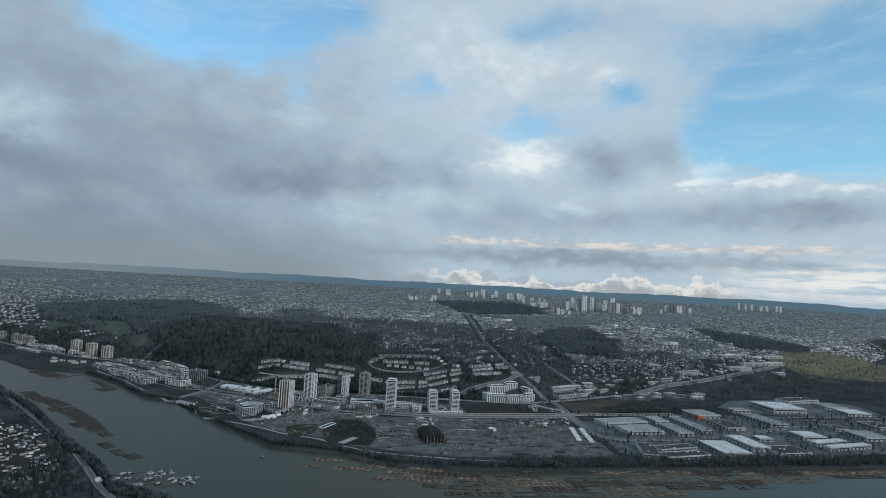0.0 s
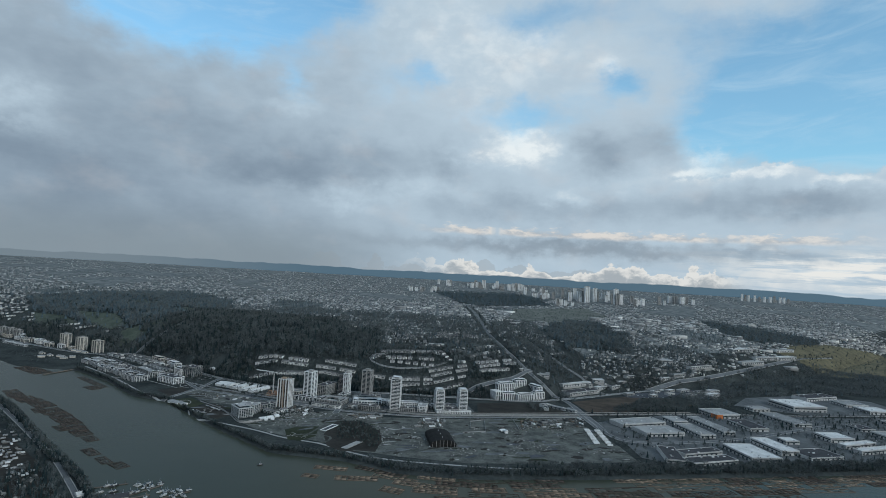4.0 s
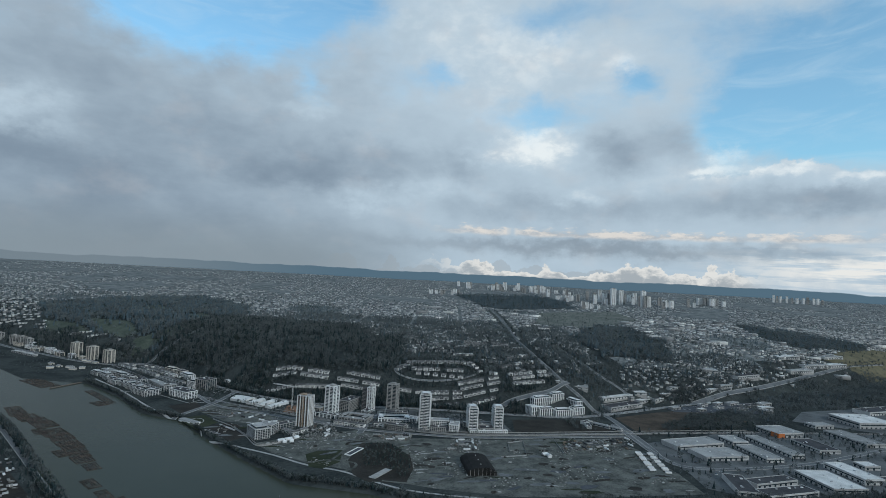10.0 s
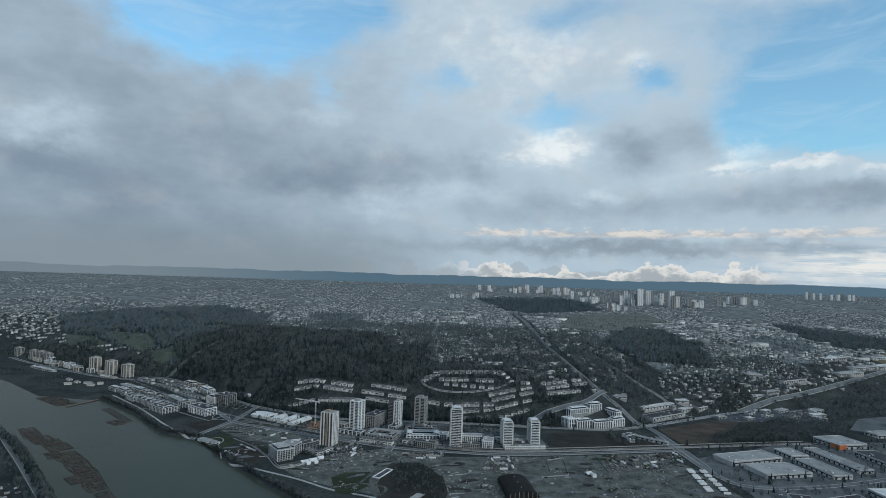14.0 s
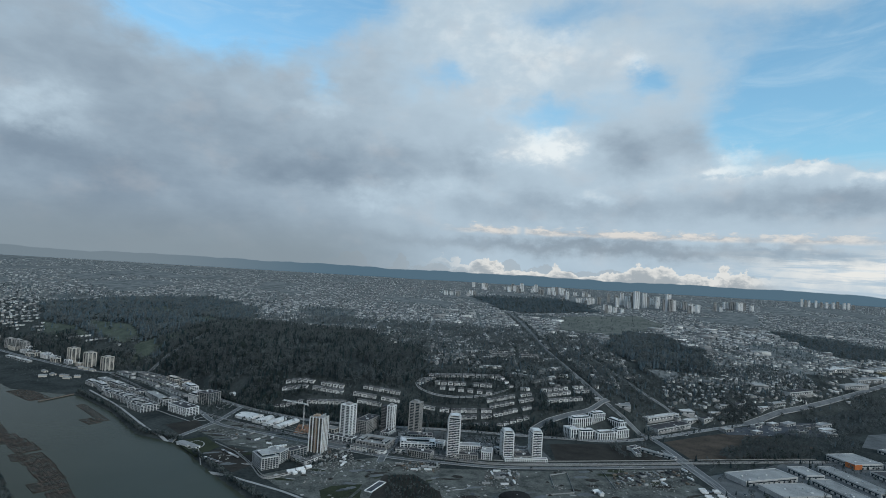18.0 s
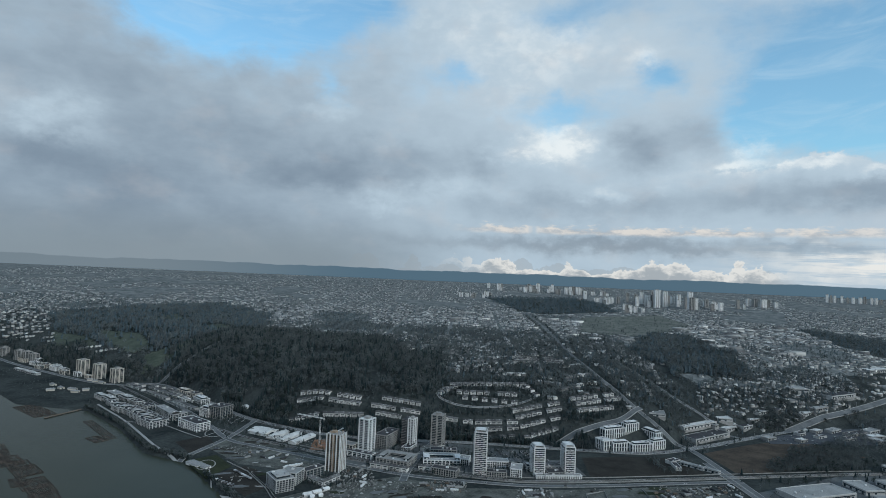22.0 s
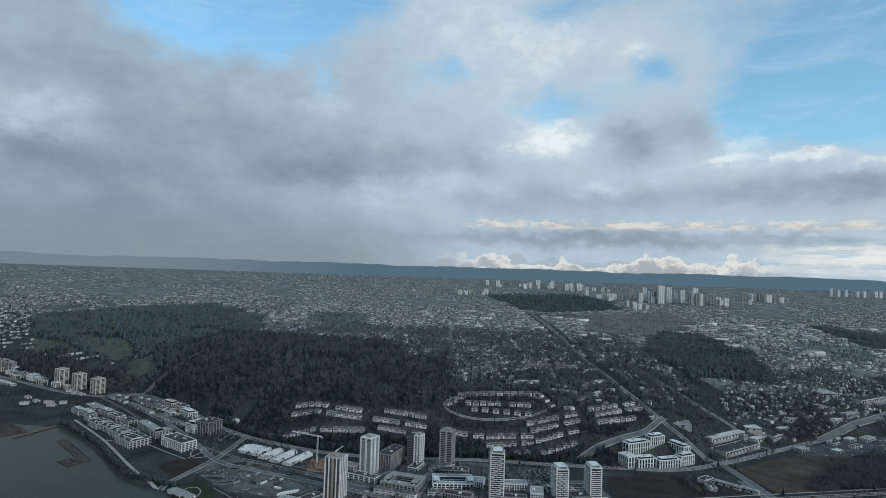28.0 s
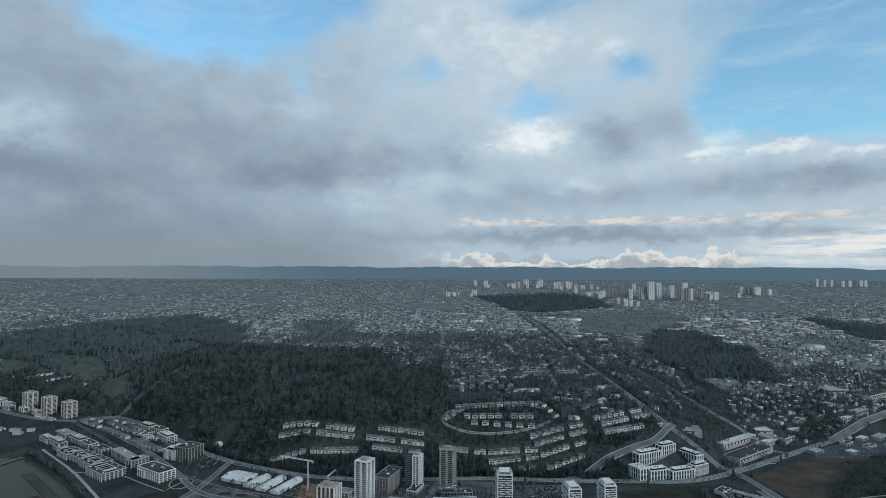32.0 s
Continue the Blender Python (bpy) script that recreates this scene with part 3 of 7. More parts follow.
# a looped street round the oval court of homes on the hill
LOOP = [(390 + 103 * math.cos(a) * 0.971 + 38 * math.sin(a) * 0.238, 1525 - 103 * math.cos(a) * 0.238 + 38 * math.sin(a) * 0.971) for a in (6.2832 * k / 18 for k in range(19))]
ROADS += [
    ("road", smooth_line(LOOP), 2.6, "pale looped street round an oval court of homes"),
    ("road", smooth_line([(711, 1256), (668, 1049), (685, 985), (789, 966), (934, 974), (1090, 1005), (1250, 1040)]), 9, "asphalt access road of the warehouse estate"),
    ("road", smooth_line([(-520, 1480), (-470, 1390), (-414, 1294), (-328, 1141), (-260, 1019), (-208, 907), (-177, 838), (-120, 740)]), 6, "pale asphalt road along the wooded bank"),
    ("road", smooth_line([(905, 1383), (865, 1448), (825, 1523), (817, 1669), (855, 1945)]), 7, "asphalt side street up the hill"),
]
for i, (name, line, width, label) in enumerate(ROADS):
    ob = tagged(strip(name, line, width, M["asphalt"], lift=0.5 + 0.012 * i), label, "road", kind="structure")
    for side in (-1, 1):
        edge = strip("pavement", line, 0.9, M["paving"], lift=0.64 + 0.012 * i, shift=side * (width / 2 + 0.55))
        edge.parent = ob
tagged(strip("median", MAIN_ROAD[40:], 0.8, M["paving"], lift=0.75), "pale concrete median of the dual carriageway", "median", kind="structure")
for shift in (-3.1, 3.1):
    dash = strip("lane_line", MAIN_ROAD[30:], 0.3, M["white"], lift=0.56, shift=shift, thick=0.05)
    tagged(dash, "white painted lane line on the asphalt", "lane line", kind="structure")

RAIL = smooth_line([(-430, 1985), (-340, 1845), (-216, 1650), (-100, 1515), (-30, 1455), (70, 1374), (182, 1296), (280, 1246), (350, 1218), (454, 1203), (620, 1191), (725, 1185), (1000, 1165), (1300, 1120), (1700, 1080)])
bed = tagged(strip("railway", RAIL, 9, M["ballast"], lift=0.45), "two railway tracks on dark ballast", "railway", kind="structure")
for shift in (-3.2, -1.7, 1.7, 3.2):
    strip("rail", RAIL, 0.25, M["steel"], lift=0.75, shift=shift, thick=0.1).parent = bed

for shift in (-6.8, 14.0):
    tagged(strip("retaining_wall", [p for p in RAIL if -60 < p.x < 1000], 0.5, M["concrete"], lift=1.3, shift=shift, thick=1.4), "pale concrete wall along the railway", "wall", kind="structure")
PATH = smooth_line([(-414, 1778), (-318, 1627), (-231, 1467), (-168, 1365), (-105, 1243), (-50, 1190), (12, 1135), (59, 1084), (113, 1045), (150, 1000), (200, 955), (290, 915), (400, 880), (600, 845), (800, 825)])
tagged(strip("footpath", PATH, 4.5, M["paving"], lift=0.3), "pale gravel footpath along the river bank", "footpath", kind="structure")
for pts in ([(59, 1090), (100, 1100), (135, 1080), (128, 1055), (113, 1048)], [(239, 1200), (225, 1160), (232, 1110), (300, 1105), (420, 1120), (600, 1110)], [(163, 1000), (200, 985), (260, 975), (330, 985)], [(164, 1240), (140, 1180), (118, 1130), (90, 1085)]):
    tagged(strip("track", smooth_line(pts), 4.5, M["gravel"], lift=0.35), "pale unpaved track over the waste ground", "track", kind="structure")

OPEN = [
    ("waste_ground", "gravel", "bare gravel lot waiting to be built on", [(-19, 1201), (64, 1243), (160, 1262), (239, 1205), (397, 1175), (626, 1160), (652, 1090), (640, 960), (620, 880), (467, 893), (330, 915), (232, 960), (164, 1005), (120, 1052), (60, 1095), (10, 1145)]),
    ("field", "soil", "dark grassy field beside the road", [(500, 1312), (468, 1222), (541, 1215), (672, 1205), (690, 1285), (600, 1305)]),
]
OPEN += [
    ("field", "brown_field", "brown rough field with weeds", [(748, 1306), (887, 1345), (1000, 1362), (1050, 1300), (1060, 1245), (850, 1205), (754, 1195), (730, 1205)]),
    ("car_park", "blue_lot", "grey-blue asphalt car park with painted bays", [(336, 1322), (344, 1384), (425, 1362), (438, 1352), (400, 1318)]),
    ("building_site", "red_soil", "reddish building site with piles of soil", [(30, 1412), (62, 1402), (112, 1412), (112, 1440), (62, 1470), (40, 1468)]),
]
OPEN += [
    ("yard", "soil", "dark storage yard full of vehicles", [(-520, 1240), (-440, 1235), (-345, 1120), (-272, 1000), (-215, 880), (-300, 760), (-520, 900)]),
    ("lot", "gravel", "empty gravel lot with scattered debris", [(-130, 1475), (-85, 1500), (20, 1400), (60, 1345), (0, 1310), (-80, 1350), (-140, 1440)]),
    ("lot", "soil", "dark excavated lot by the footpath", [(-200, 1480), (-150, 1515), (-135, 1470), (-165, 1415)]),
]
OPEN += [
    ("lawn", "grass", "dull green lawn by the pavilion", [(-165, 1375), (-120, 1400), (-90, 1340), (-120, 1290)]),
    ("lot", "soil", "dark fenced lot with rubble", [(-110, 1310), (-70, 1340), (-10, 1270), (-60, 1215)]),
    ("estate_yard", "blue_lot", "grey asphalt yards between the warehouses", [(690, 1120), (900, 1165), (1100, 1150), (1400, 1090), (1660, 1080), (1640, 900), (1350, 830), (1000, 815), (700, 835), (640, 900), (660, 960)]),
]
OPEN += [
    ("estate_yard", "blue_lot", "grey asphalt yard round the white warehouse", [(1180, 1240), (1300, 1320), (1560, 1340), (1680, 1250), (1620, 1100), (1300, 1125)]),
    ("yard", "lot", "dark asphalt yard of roadside shops", [(940, 1345), (1050, 1330), (1180, 1310), (1275, 1390), (1280, 1425), (1150, 1420), (1010, 1395), (940, 1375)]),
]
OPEN += [
    ("rough_lawn", "grass", "dark rough grass inside a track loop", [(62, 1132), (80, 1146), (124, 1148), (112, 1088), (84, 1062), (64, 1072)]),
    ("forecourt", "blue_lot", "grey asphalt streets between the apartment towers", [(70, 1330), (130, 1405), (250, 1432), (330, 1400), (334, 1318), (470, 1300), (462, 1226), (300, 1236), (180, 1296)]),
    ("grove_floor", "soil", "dark floor of a fenced thicket", [(126, 1095), (160, 1183), (209, 1178), (230, 1112), (220, 1043), (195, 985), (142, 1000), (125, 1030)]),
]
for i, (name, mat, label, pts) in enumerate(OPEN):
    if sum(x1 * y2 - x2 * y1 for (x1, y1), (x2, y2) in zip(pts, pts[1:] + pts[:1])) < 0:
        pts = pts[::-1]
    patch(name, pts, M[mat], label, name.replace("_", " "), lift=0.10 + 0.016 * i)


def drape(name, pts, mat, label, lift=1.2, step=14.0):
    """Cover for sloping ground inside an outline."""
    xs, ys = [p[0] for p in pts], [p[1] for p in pts]
    gx, gy = np.meshgrid(np.arange(min(xs), max(xs), step), np.arange(min(ys), max(ys), step))
    keep = inside(gx + step / 2, gy + step / 2, pts)
    v, f = [], []
    for x, y in zip(gx[keep], gy[keep]):
        n = len(v)
        v += [(x + a, y + b, ground_at(x + a, y + b) + lift) for a, b in ((0, 0), (step, 0), (step, step), (0, step))]
        f.append((n, n + 1, n + 2, n + 3))
    return tagged(new(name, mesh_of(name, v, f, mat)), label, name.replace("_", " "), kind="structure")


drape("meadow", [(1900, 1760), (2150, 1900), (2500, 2030), (3100, 2150), (3000, 1750), (2400, 1640), (2050, 1600)], M["gold_grass"], "yellow-green dry meadow, sunlight in its colour, on the valley floor")
for pts in ([(-630, 2470), (-474, 2350), (-410, 2192), (-449, 2165), (-556, 2300)], [(-395, 2060), (-261, 2130), (-290, 2220), (-410, 2150)], [(-780, 2520), (-650, 2410), (-572, 2289), (-723, 2383)], [(-313, 2447), (-251, 2461), (-187, 2323), (-236, 2244)], [(-510, 2780), (-450, 2780), (-385, 2589), (-438, 2526)]):
    drape("golf_course", pts, M["fairway"], "dull green fairway between dark woods", step=10.0)
CEMETERY = [(1345, 2918), (1850, 3022), (1758, 2648), (1242, 2195), (1002, 2277)]
drape("cemetery", CEMETERY, M["olive_grass"], "olive open park land with rows of small trees", step=25.0)
for cx, cy, r in ((-141, 1532, 17), (-112, 1622, 15), (-197, 1722, 16), (-130, 1352, 14)):
    ring = [Vector((cx + r * math.cos(0.35 * i), cy + 1.6 * r * math.sin(0.35 * i))) for i in range(19)]
    tagged(strip("footpath", ring, 1.8, M["concrete"], lift=0.35), "pale looped footpath round a small green", "footpath", kind="structure")
for pts in ([(-158, 1506), (-141, 1532), (-124, 1556)], [(-100, 1642), (-112, 1622), (-120, 1590)], [(-176, 1372), (-130, 1352), (-105, 1243)], [(-318, 1627), (-250, 1600), (-200, 1545), (-160, 1500)]):
    tagged(strip("footpath", smooth_line(pts), 1.8, M["concrete"], lift=0.37), "pale narrow footpath between lawns", "footpath", kind="structure")

# ---- apartment towers ----
def rooftop(parent, w, d, z, mat, units=2):
    top = part("roof", Geo().box(0, 0, z, w, d, 0.6).rim(w, d, z + 0.6, 0.9), mat, parent)
    part("penthouse", Geo().box(0, 0, z + 0.6, w * 0.42, d * 0.42, 3.4).box(0, 0, z + 4.0, w * 0.46, d * 0.46, 0.4), M["concrete"], parent)
    for i in range(units):
        part("roof_unit", Geo().box(0, 0, 0, 2.4, 1.8, 1.5), M["steel"], top, at=(w * (0.32 if i % 2 else -0.32), d * (0.25 if i < 2 else -0.3), z + 0.6))


def striped_tower(x, y, ang, w, d, floors, label, skin="white", floor_h=2.9, split=0.0):
    """A glass shaft with a pale slab and balcony edge at each storey, and pale corner posts."""
    t = thing("apartment_tower", x, y, ang, label, "apartment tower", "apartment towers by the river", z=floor_of(x, y, w, d, ang))
    h = floors * floor_h
    part("shaft", Geo().box(0, 0, 0, w - 2.2, d - 2.2, h), M["glass"], t, "dark window glass")
    slab = Geo().box(0, 0, 0, w, d, 0.4).rim(w, d, 0.4, 0.55, 0.25).mesh("slab", M[skin])
    for i in range(1, floors):
        part("floor_slab", slab, None, t, at=(0, 0, i * floor_h - 0.5))
    post = Geo().box(0, 0, 0, 2.0, 2.0, h + 1.5).mesh("post", M[skin])
    for a in (-1, 1):
        for b in (-1, 1):
            part("corner_post", post, None, t, at=(a * (w / 2 - 0.9), b * (d / 2 - 0.9), 0))
    for b in (-1, 1):
        part("wall_strip", Geo().box(0, b * (d / 2 - 0.6), 0, w * 0.14, 1.5, h), M[skin], t)
        part("wall_strip", Geo().box(b * (w / 2 - 0.6), 0, 0, 1.5, d * 0.14, h), M[skin], t)
    if split:
        part("dark_wing", Geo().box(-w / 2 - split / 2 + 0.5, 1.5, 0, split, d - 1, h - 1.5), M["roof_dark"], t, "dark clad wing")
        for i in range(1, floors):
            part("wing_slab", Geo().box(-w / 2 - split / 2 + 0.5, 1.5, i * floor_h - 0.4, split + 0.6, d - 0.4, 0.5), M["concrete"], t)
    rooftop(t, w, d, h, M[skin])
    return t


def finned_tower(x, y, ang, w, d, floors, label, floor_h=2.85):
    """A tower with bold upright fins, its top storeys still in scaffolding."""
    t = thing("apartment_tower", x, y, ang, label, "apartment tower", "apartment towers by the river", z=0.0)
    h = floors * floor_h
    part("shaft", Geo().box(0, 0, 0, w - 2, d - 2, h), M["glass"], t, "dark window glass")
    slab = Geo().box(0, 0, 0, w - 1.0, d - 1.0, 0.5).mesh("slab", M["tan"])
    for i in range(1, floors + 1):
        part("floor_slab", slab, None, t, at=(0, 0, i * floor_h - 0.5))
    fin_x, fin_y = Geo().box(0, 0, 0, 1.7, 1.2, h + 1).mesh("fin", M["white"]), Geo().box(0, 0, 0, 1.2, 1.7, h + 1).mesh("fin", M["white"])
    for i in range(5):
        u = -0.5 + i / 4
        for b in (-1, 1):
            part("fin", fin_x, None, t, at=(u * (w - 1.7), b * (d / 2 - 0.5), 0))
            part("fin", fin_y, None, t, at=(b * (w / 2 - 0.5), u * (d - 1.7), 0))
    part("panel", Geo().box(0, -d / 2 + 0.4, 0, 3.5, 1.0, h), M["tan"], t, "tan cladding panel")
    part("roof", Geo().box(0, 0, h, w, d, 0.5), M["concrete"], t)
    for i in range(12):
        a = i / 12 * 2 * math.pi
        part("scaffold_post", Geo().box(0, 0, 0, 0.35, 0.35, 3.6), M["tan"], t, at=(math.cos(a) * w * 0.42, math.sin(a) * d * 0.42, h + 0.5))
    part("formwork", Geo().box(-w * 0.2, d * 0.1, h + 0.5, w * 0.3, d * 0.4, 2.4), M["tan"], t)
    return t


def balcony_tower(x, y, ang, w, d, floors, label, floor_h=2.9):
    """A glass tower with balconies that step in and out from storey to storey."""
    t = thing("apartment_tower", x, y, ang, label, "apartment tower", "apartment towers by the river", z=floor_of(x, y, w, d, ang))
    h = floors * floor_h
    part("shaft", Geo().box(0, 0, 0, w - 3, d - 3, h), M["glass"], t, "dark window glass")
    slab = Geo().box(0, 0, 0, w - 1.5, d - 1.5, 0.5).mesh("slab", M["white"])
    bal_x = Geo().box(0, 0, 0, w * 0.3, 2.0, 0.35).box(0, -0.9, 0.35, w * 0.3, 0.2, 1.0).mesh("balcony", M["white"])
    bal_y = Geo().box(0, 0, 0, 2.0, d * 0.3, 0.35).box(-0.9, 0, 0.35, 0.2, d * 0.3, 1.0).mesh("balcony", M["white"])
    for i in range(1, floors):
        z = i * floor_h - 0.5
        part("floor_slab", slab, None, t, at=(0, 0, z))
        for k in range(2):
            part("balcony", bal_x, None, t, at=((-0.28 + 0.42 * k + 0.14 * (i % 2)) * w, -d / 2 - 0.2, z))
            part("balcony", bal_y, None, t, at=(-w / 2 - 0.2, (-0.28 + 0.42 * k + 0.14 * ((i + 1) % 2)) * d, z))
    for a in (-1, 1):
        part("corner_post", Geo().box(a * (w / 2 - 1.4), -d / 2 + 1.2, 0, 1.6, 1.6, h), M["white"], t)
        part("corner_post", Geo().box(a * (w / 2 - 1.4), d / 2 - 1.2, 0, 1.6, 1.6, h), M["white"], t)
    part("crown", Geo().box(-w * 0.36, 0, h, 1.6, d * 0.8, 4.5).box(w * 0.36, 0, h, 1.6, d * 0.8, 4.5).box(0, 0, h + 3.9, w * 0.75, d * 0.8, 0.6), M["white"], t, "white open crown")
    rooftop(t, w - 1.5, d - 1.5, h, M["white"], 1)
    return t


striped_tower(126, 1385, -40, 21, 23, 20, "white apartment tower with dark glass and banded balconies")
finned_tower(68, 1305, -32, 25, 22, 20, "tan and white apartment tower still in scaffolding")
striped_tower(212, 1412, -36, 12, 17, 17, "slim white apartment tower with a dark wing", split=13)
striped_tower(258, 1402, -30, 22, 20, 20, "pale grey apartment tower with glass corners", skin="concrete")
balcony_tower(293, 1258, -20, 22, 22, 23, "glass apartment tower with white staggered balconies")
balcony_tower(386, 1246, -8, 20, 25, 15, "pale apartment tower with white balcony frames")
balcony_tower(438, 1243, -8, 19, 25, 15, "pale apartment tower with white balcony frames")
for x, y, h in ((-560, 2128, 14), (-503, 2074, 13), (-447, 2024, 12)):
    striped_tower(x, y, -46, 24, 23, h, "grey-white concrete apartment block beside dark trees", skin="cream")
for x, y, h in ((-815, 2380, 10), (-783, 2352, 10), (-755, 2328, 9), (-880, 2440, 10)):
    striped_tower(x, y, -46, 22, 20, h, "grey concrete apartment block beside dark trees", skin="concrete")


# ---- mid-rise blocks ----
def block(x, y, w, d, ang, h, label, skin="white", roof="roof_grey", name="apartment_building", group="", floor_h=3.0, bay=5.0, pier_w=1.3, setback=False):
    """A block of flats: dark glazing behind pale storey bands and piers, under a flat roof with plant on it."""
    z, drop = base_of(x, y, w, d, ang)
    if bay == 5.0:
        bay, pier_w = rnd.choice(((3.4, 0.6), (4.4, 1.0), (6.5, 0.9), (7.5, 1.5), (9.0, 1.8)))
    edge = rnd.choice((0.35, 0.5, 0.8))
    roof = "roof_dark" if roof == "roof_grey" and rnd.random() < 0.5 else roof
    t = thing(name, x, y, ang, label, name.replace("_", " "), group, z=z)
    part("wall", Geo().box(0, 0, 0, w - 1.2, d - 1.2, h), M["glass"], t, "dark glazing set back in the wall")
    part("plinth", Geo().box(0, 0, -drop, w, d, drop + 0.5), M["concrete"], t)
    floors = max(1, round(h / floor_h))
    band = Geo().box(0, 0, 0, w - 0.3, d - 0.3, edge).mesh("band", M[skin])
    for i in range(floors):
        part("storey_band", band, None, t, at=(0, 0, (i + 1) * h / floors - edge))
    pier = Geo().box(0, 0, 0, pier_w, 1.4, h).mesh("pier", M[skin])
    rear, seen = Geo(), 1 if ang < 0 else -1
    pier2 = Geo().box(0, 0, 0, 1.4, pier_w, h).mesh("pier", M[skin])
    for i in range(int(w / bay) + 1):
        u = -w / 2 + pier_w / 2 + i * (w - pier_w) / max(1, int(w / bay))
        part("pier", pier, None, t, at=(u, -d / 2 + 0.6, 0))
        rear.box(u, d / 2 - 0.6, 0, pier_w, 1.4, h)
    for i in range(1, int(d / bay)):
        v = -d / 2 + i * d / int(d / bay)
        part("pier", pier2, None, t, at=(seen * (w / 2 - 0.6), v, 0))
        rear.box(-seen * (w / 2 - 0.6), v, 0, 1.4, pier_w, h)
    part("rear_frame", rear, M[skin], t)
    cover = part("roof", Geo().box(0, 0, h, w - 0.6, d - 0.6, 0.3), M[roof], t)
    part("parapet", Geo().rim(w + 0.4, d + 0.4, h - 0.2, 1.2, 0.9), M[skin], t)
    top = h + 0.3
    if setback:
        part("top_storey", Geo().box(0, 0, h + 0.3, w * 0.72, d * 0.62, 2.8), M["glass"], t)
        part("top_roof", Geo().box(0, 0, h + 3.1, w * 0.78, d * 0.7, 0.4).rim(w * 0.78, d * 0.7, h + 3.5, 0.4, 0.7), M[skin], t)
        top = h + 3.5
    for i in range(2 + int(w * d / 700)):
        part("roof_unit", Geo().box(0, 0, 0, rnd.uniform(2, 4.5), rnd.uniform(2, 3.5), rnd.uniform(1.2, 2.6)), M["white"] if i % 2 else M["steel"], cover, at=(rnd.uniform(-0.3, 0.3) * w, rnd.uniform(-0.24, 0.24) * d, top))
    return t


def warehouse(x, y, w, d, ang, h, roof="roof_grey", skin="pale", label="", accent=None):
    """A big shed: pale walls with a coping, a flat roof with skylights, loading doors along one side."""
    t = thing("warehouse", x, y, ang, label or "low %s warehouse with a flat %s roof" % (skin, roof.split("_")[1]), "warehouse", "warehouses of the riverside estate", z=base_of(x, y, w, d, ang)[0])
    wall = part("wall", Geo().box(0, 0, 0, w, d, h), M[skin], t)
    part("plinth", Geo().box(0, 0, -base_of(x, y, w, d, ang)[1], w + 0.2, d + 0.2, base_of(x, y, w, d, ang)[1] + 0.4), M["concrete"], t)
    top = part("roof", Geo().box(0, 0, h, w - 1.4, d - 1.4, 0.25), M[roof], t)
    part("coping", Geo().rim(w + 0.2, d + 0.2, h - 0.1, 1.1, 0.7), M[skin], t)
    part("window_band", Geo().box(0, -d / 2 - 0.06, h * 0.56, w * 0.94, 0.3, h * 0.2), M["glass"], wall, "dark strip of windows")
    part("window_band", Geo().box(w / 2 + 0.06, 0, h * 0.56, 0.3, d * 0.94, h * 0.2), M["glass"], wall, "dark strip of windows")
    door = Geo().box(0, 0, 0, 3.6, 0.3, 3.4).mesh("loading_door", M["glass"])
    door2 = Geo().box(0, 0, 0, 0.3, 3.6, 3.4).mesh("loading_door", M["glass"])
    for i in range(int(w / 11)):
        part("loading_door", door, None, wall, at=(-w / 2 + 5 + i * 11, -d / 2 - 0.1, 0.6))
    for i in range(int(d / 12)):
        part("loading_door", door2, None, wall, at=(w / 2 + 0.1, -d / 2 + 5 + i * 12, 0.6))
    for i in range(2 + int(w * d / 900)):
        part("roof_unit", Geo().box(0, 0, 0, rnd.uniform(1.5, 4), rnd.uniform(1.5, 3), rnd.uniform(0.8, 1.8)), M["steel" if i % 3 else "white"], top, at=(rnd.uniform(-0.42, 0.42) * w, rnd.uniform(-0.4, 0.4) * d, h + 0.25))
    if accent:
        part("end_panel", Geo().prism([(w * 0.18, -d / 2 - 0.6), (w / 2 + 0.6, -d / 2 - 0.6), (w / 2 + 0.6, -d * 0.26), (w / 2, -d * 0.26), (w / 2, -d / 2), (w * 0.18, -d / 2)], 0, h), M[accent], t, "orange painted end wall")
    return t


SHEDS = [  # x, y, width, depth, turn, height, roof
    (780, 1097, 112, 43, 4, 8, "roof_grey"), (781, 1034, 86, 52, -3, 7, "roof_grey"), (884, 1107, 44, 34, -96, 7, "roof_grey"),
    (868, 1028, 84, 34, -98, 7, "roof_grey"), (937, 1062, 124, 26, -97, 7, "roof_grey"), (1029, 1053, 76, 44, -98, 7, "roof_dark"),
    (697, 895, 30, 78, -26, 7, "roof_dark"), (761, 900, 86, 24, 4, 7, "roof_dark"), (746, 857, 94, 28, 2, 7, "roof_dark"),
    (862, 884, 84, 58, -100, 8, "roof_white"), (944, 910, 84, 36, -99, 9, "roof_white"), (1014, 940, 26, 30, -100, 7, "roof_white"),
]
for s in SHEDS:
    warehouse(*s)
for s in [(1142, 945, 46, 54, -100, 9, "roof_white"), (990, 862, 76, 50, -2, 5, "roof_dark"), (1140, 896, 92, 17, 5, 8, "roof_white"), (1150, 862, 120, 17, 3, 8, "roof_white"),
          (1345, 1200, 88, 96, -98, 13, "roof_white"), (1520, 1293, 130, 44, 6, 9, "roof_dark"), (1548, 1214, 60, 62, -104, 8, "roof_grey"), (1535, 1140, 56, 66, -104, 8, "roof_white"),
          (1175, 1088, 104, 46, -96, 7, "roof_grey"), (1200, 1188, 30, 50, -94, 7, "roof_grey"), (1300, 930, 60, 60, -100, 8, "roof_grey"), (1300, 1005, 44, 34, -100, 6, "roof_dark"), (1440, 1010, 60, 50, -100, 7, "roof_dark")]:
    warehouse(*s)
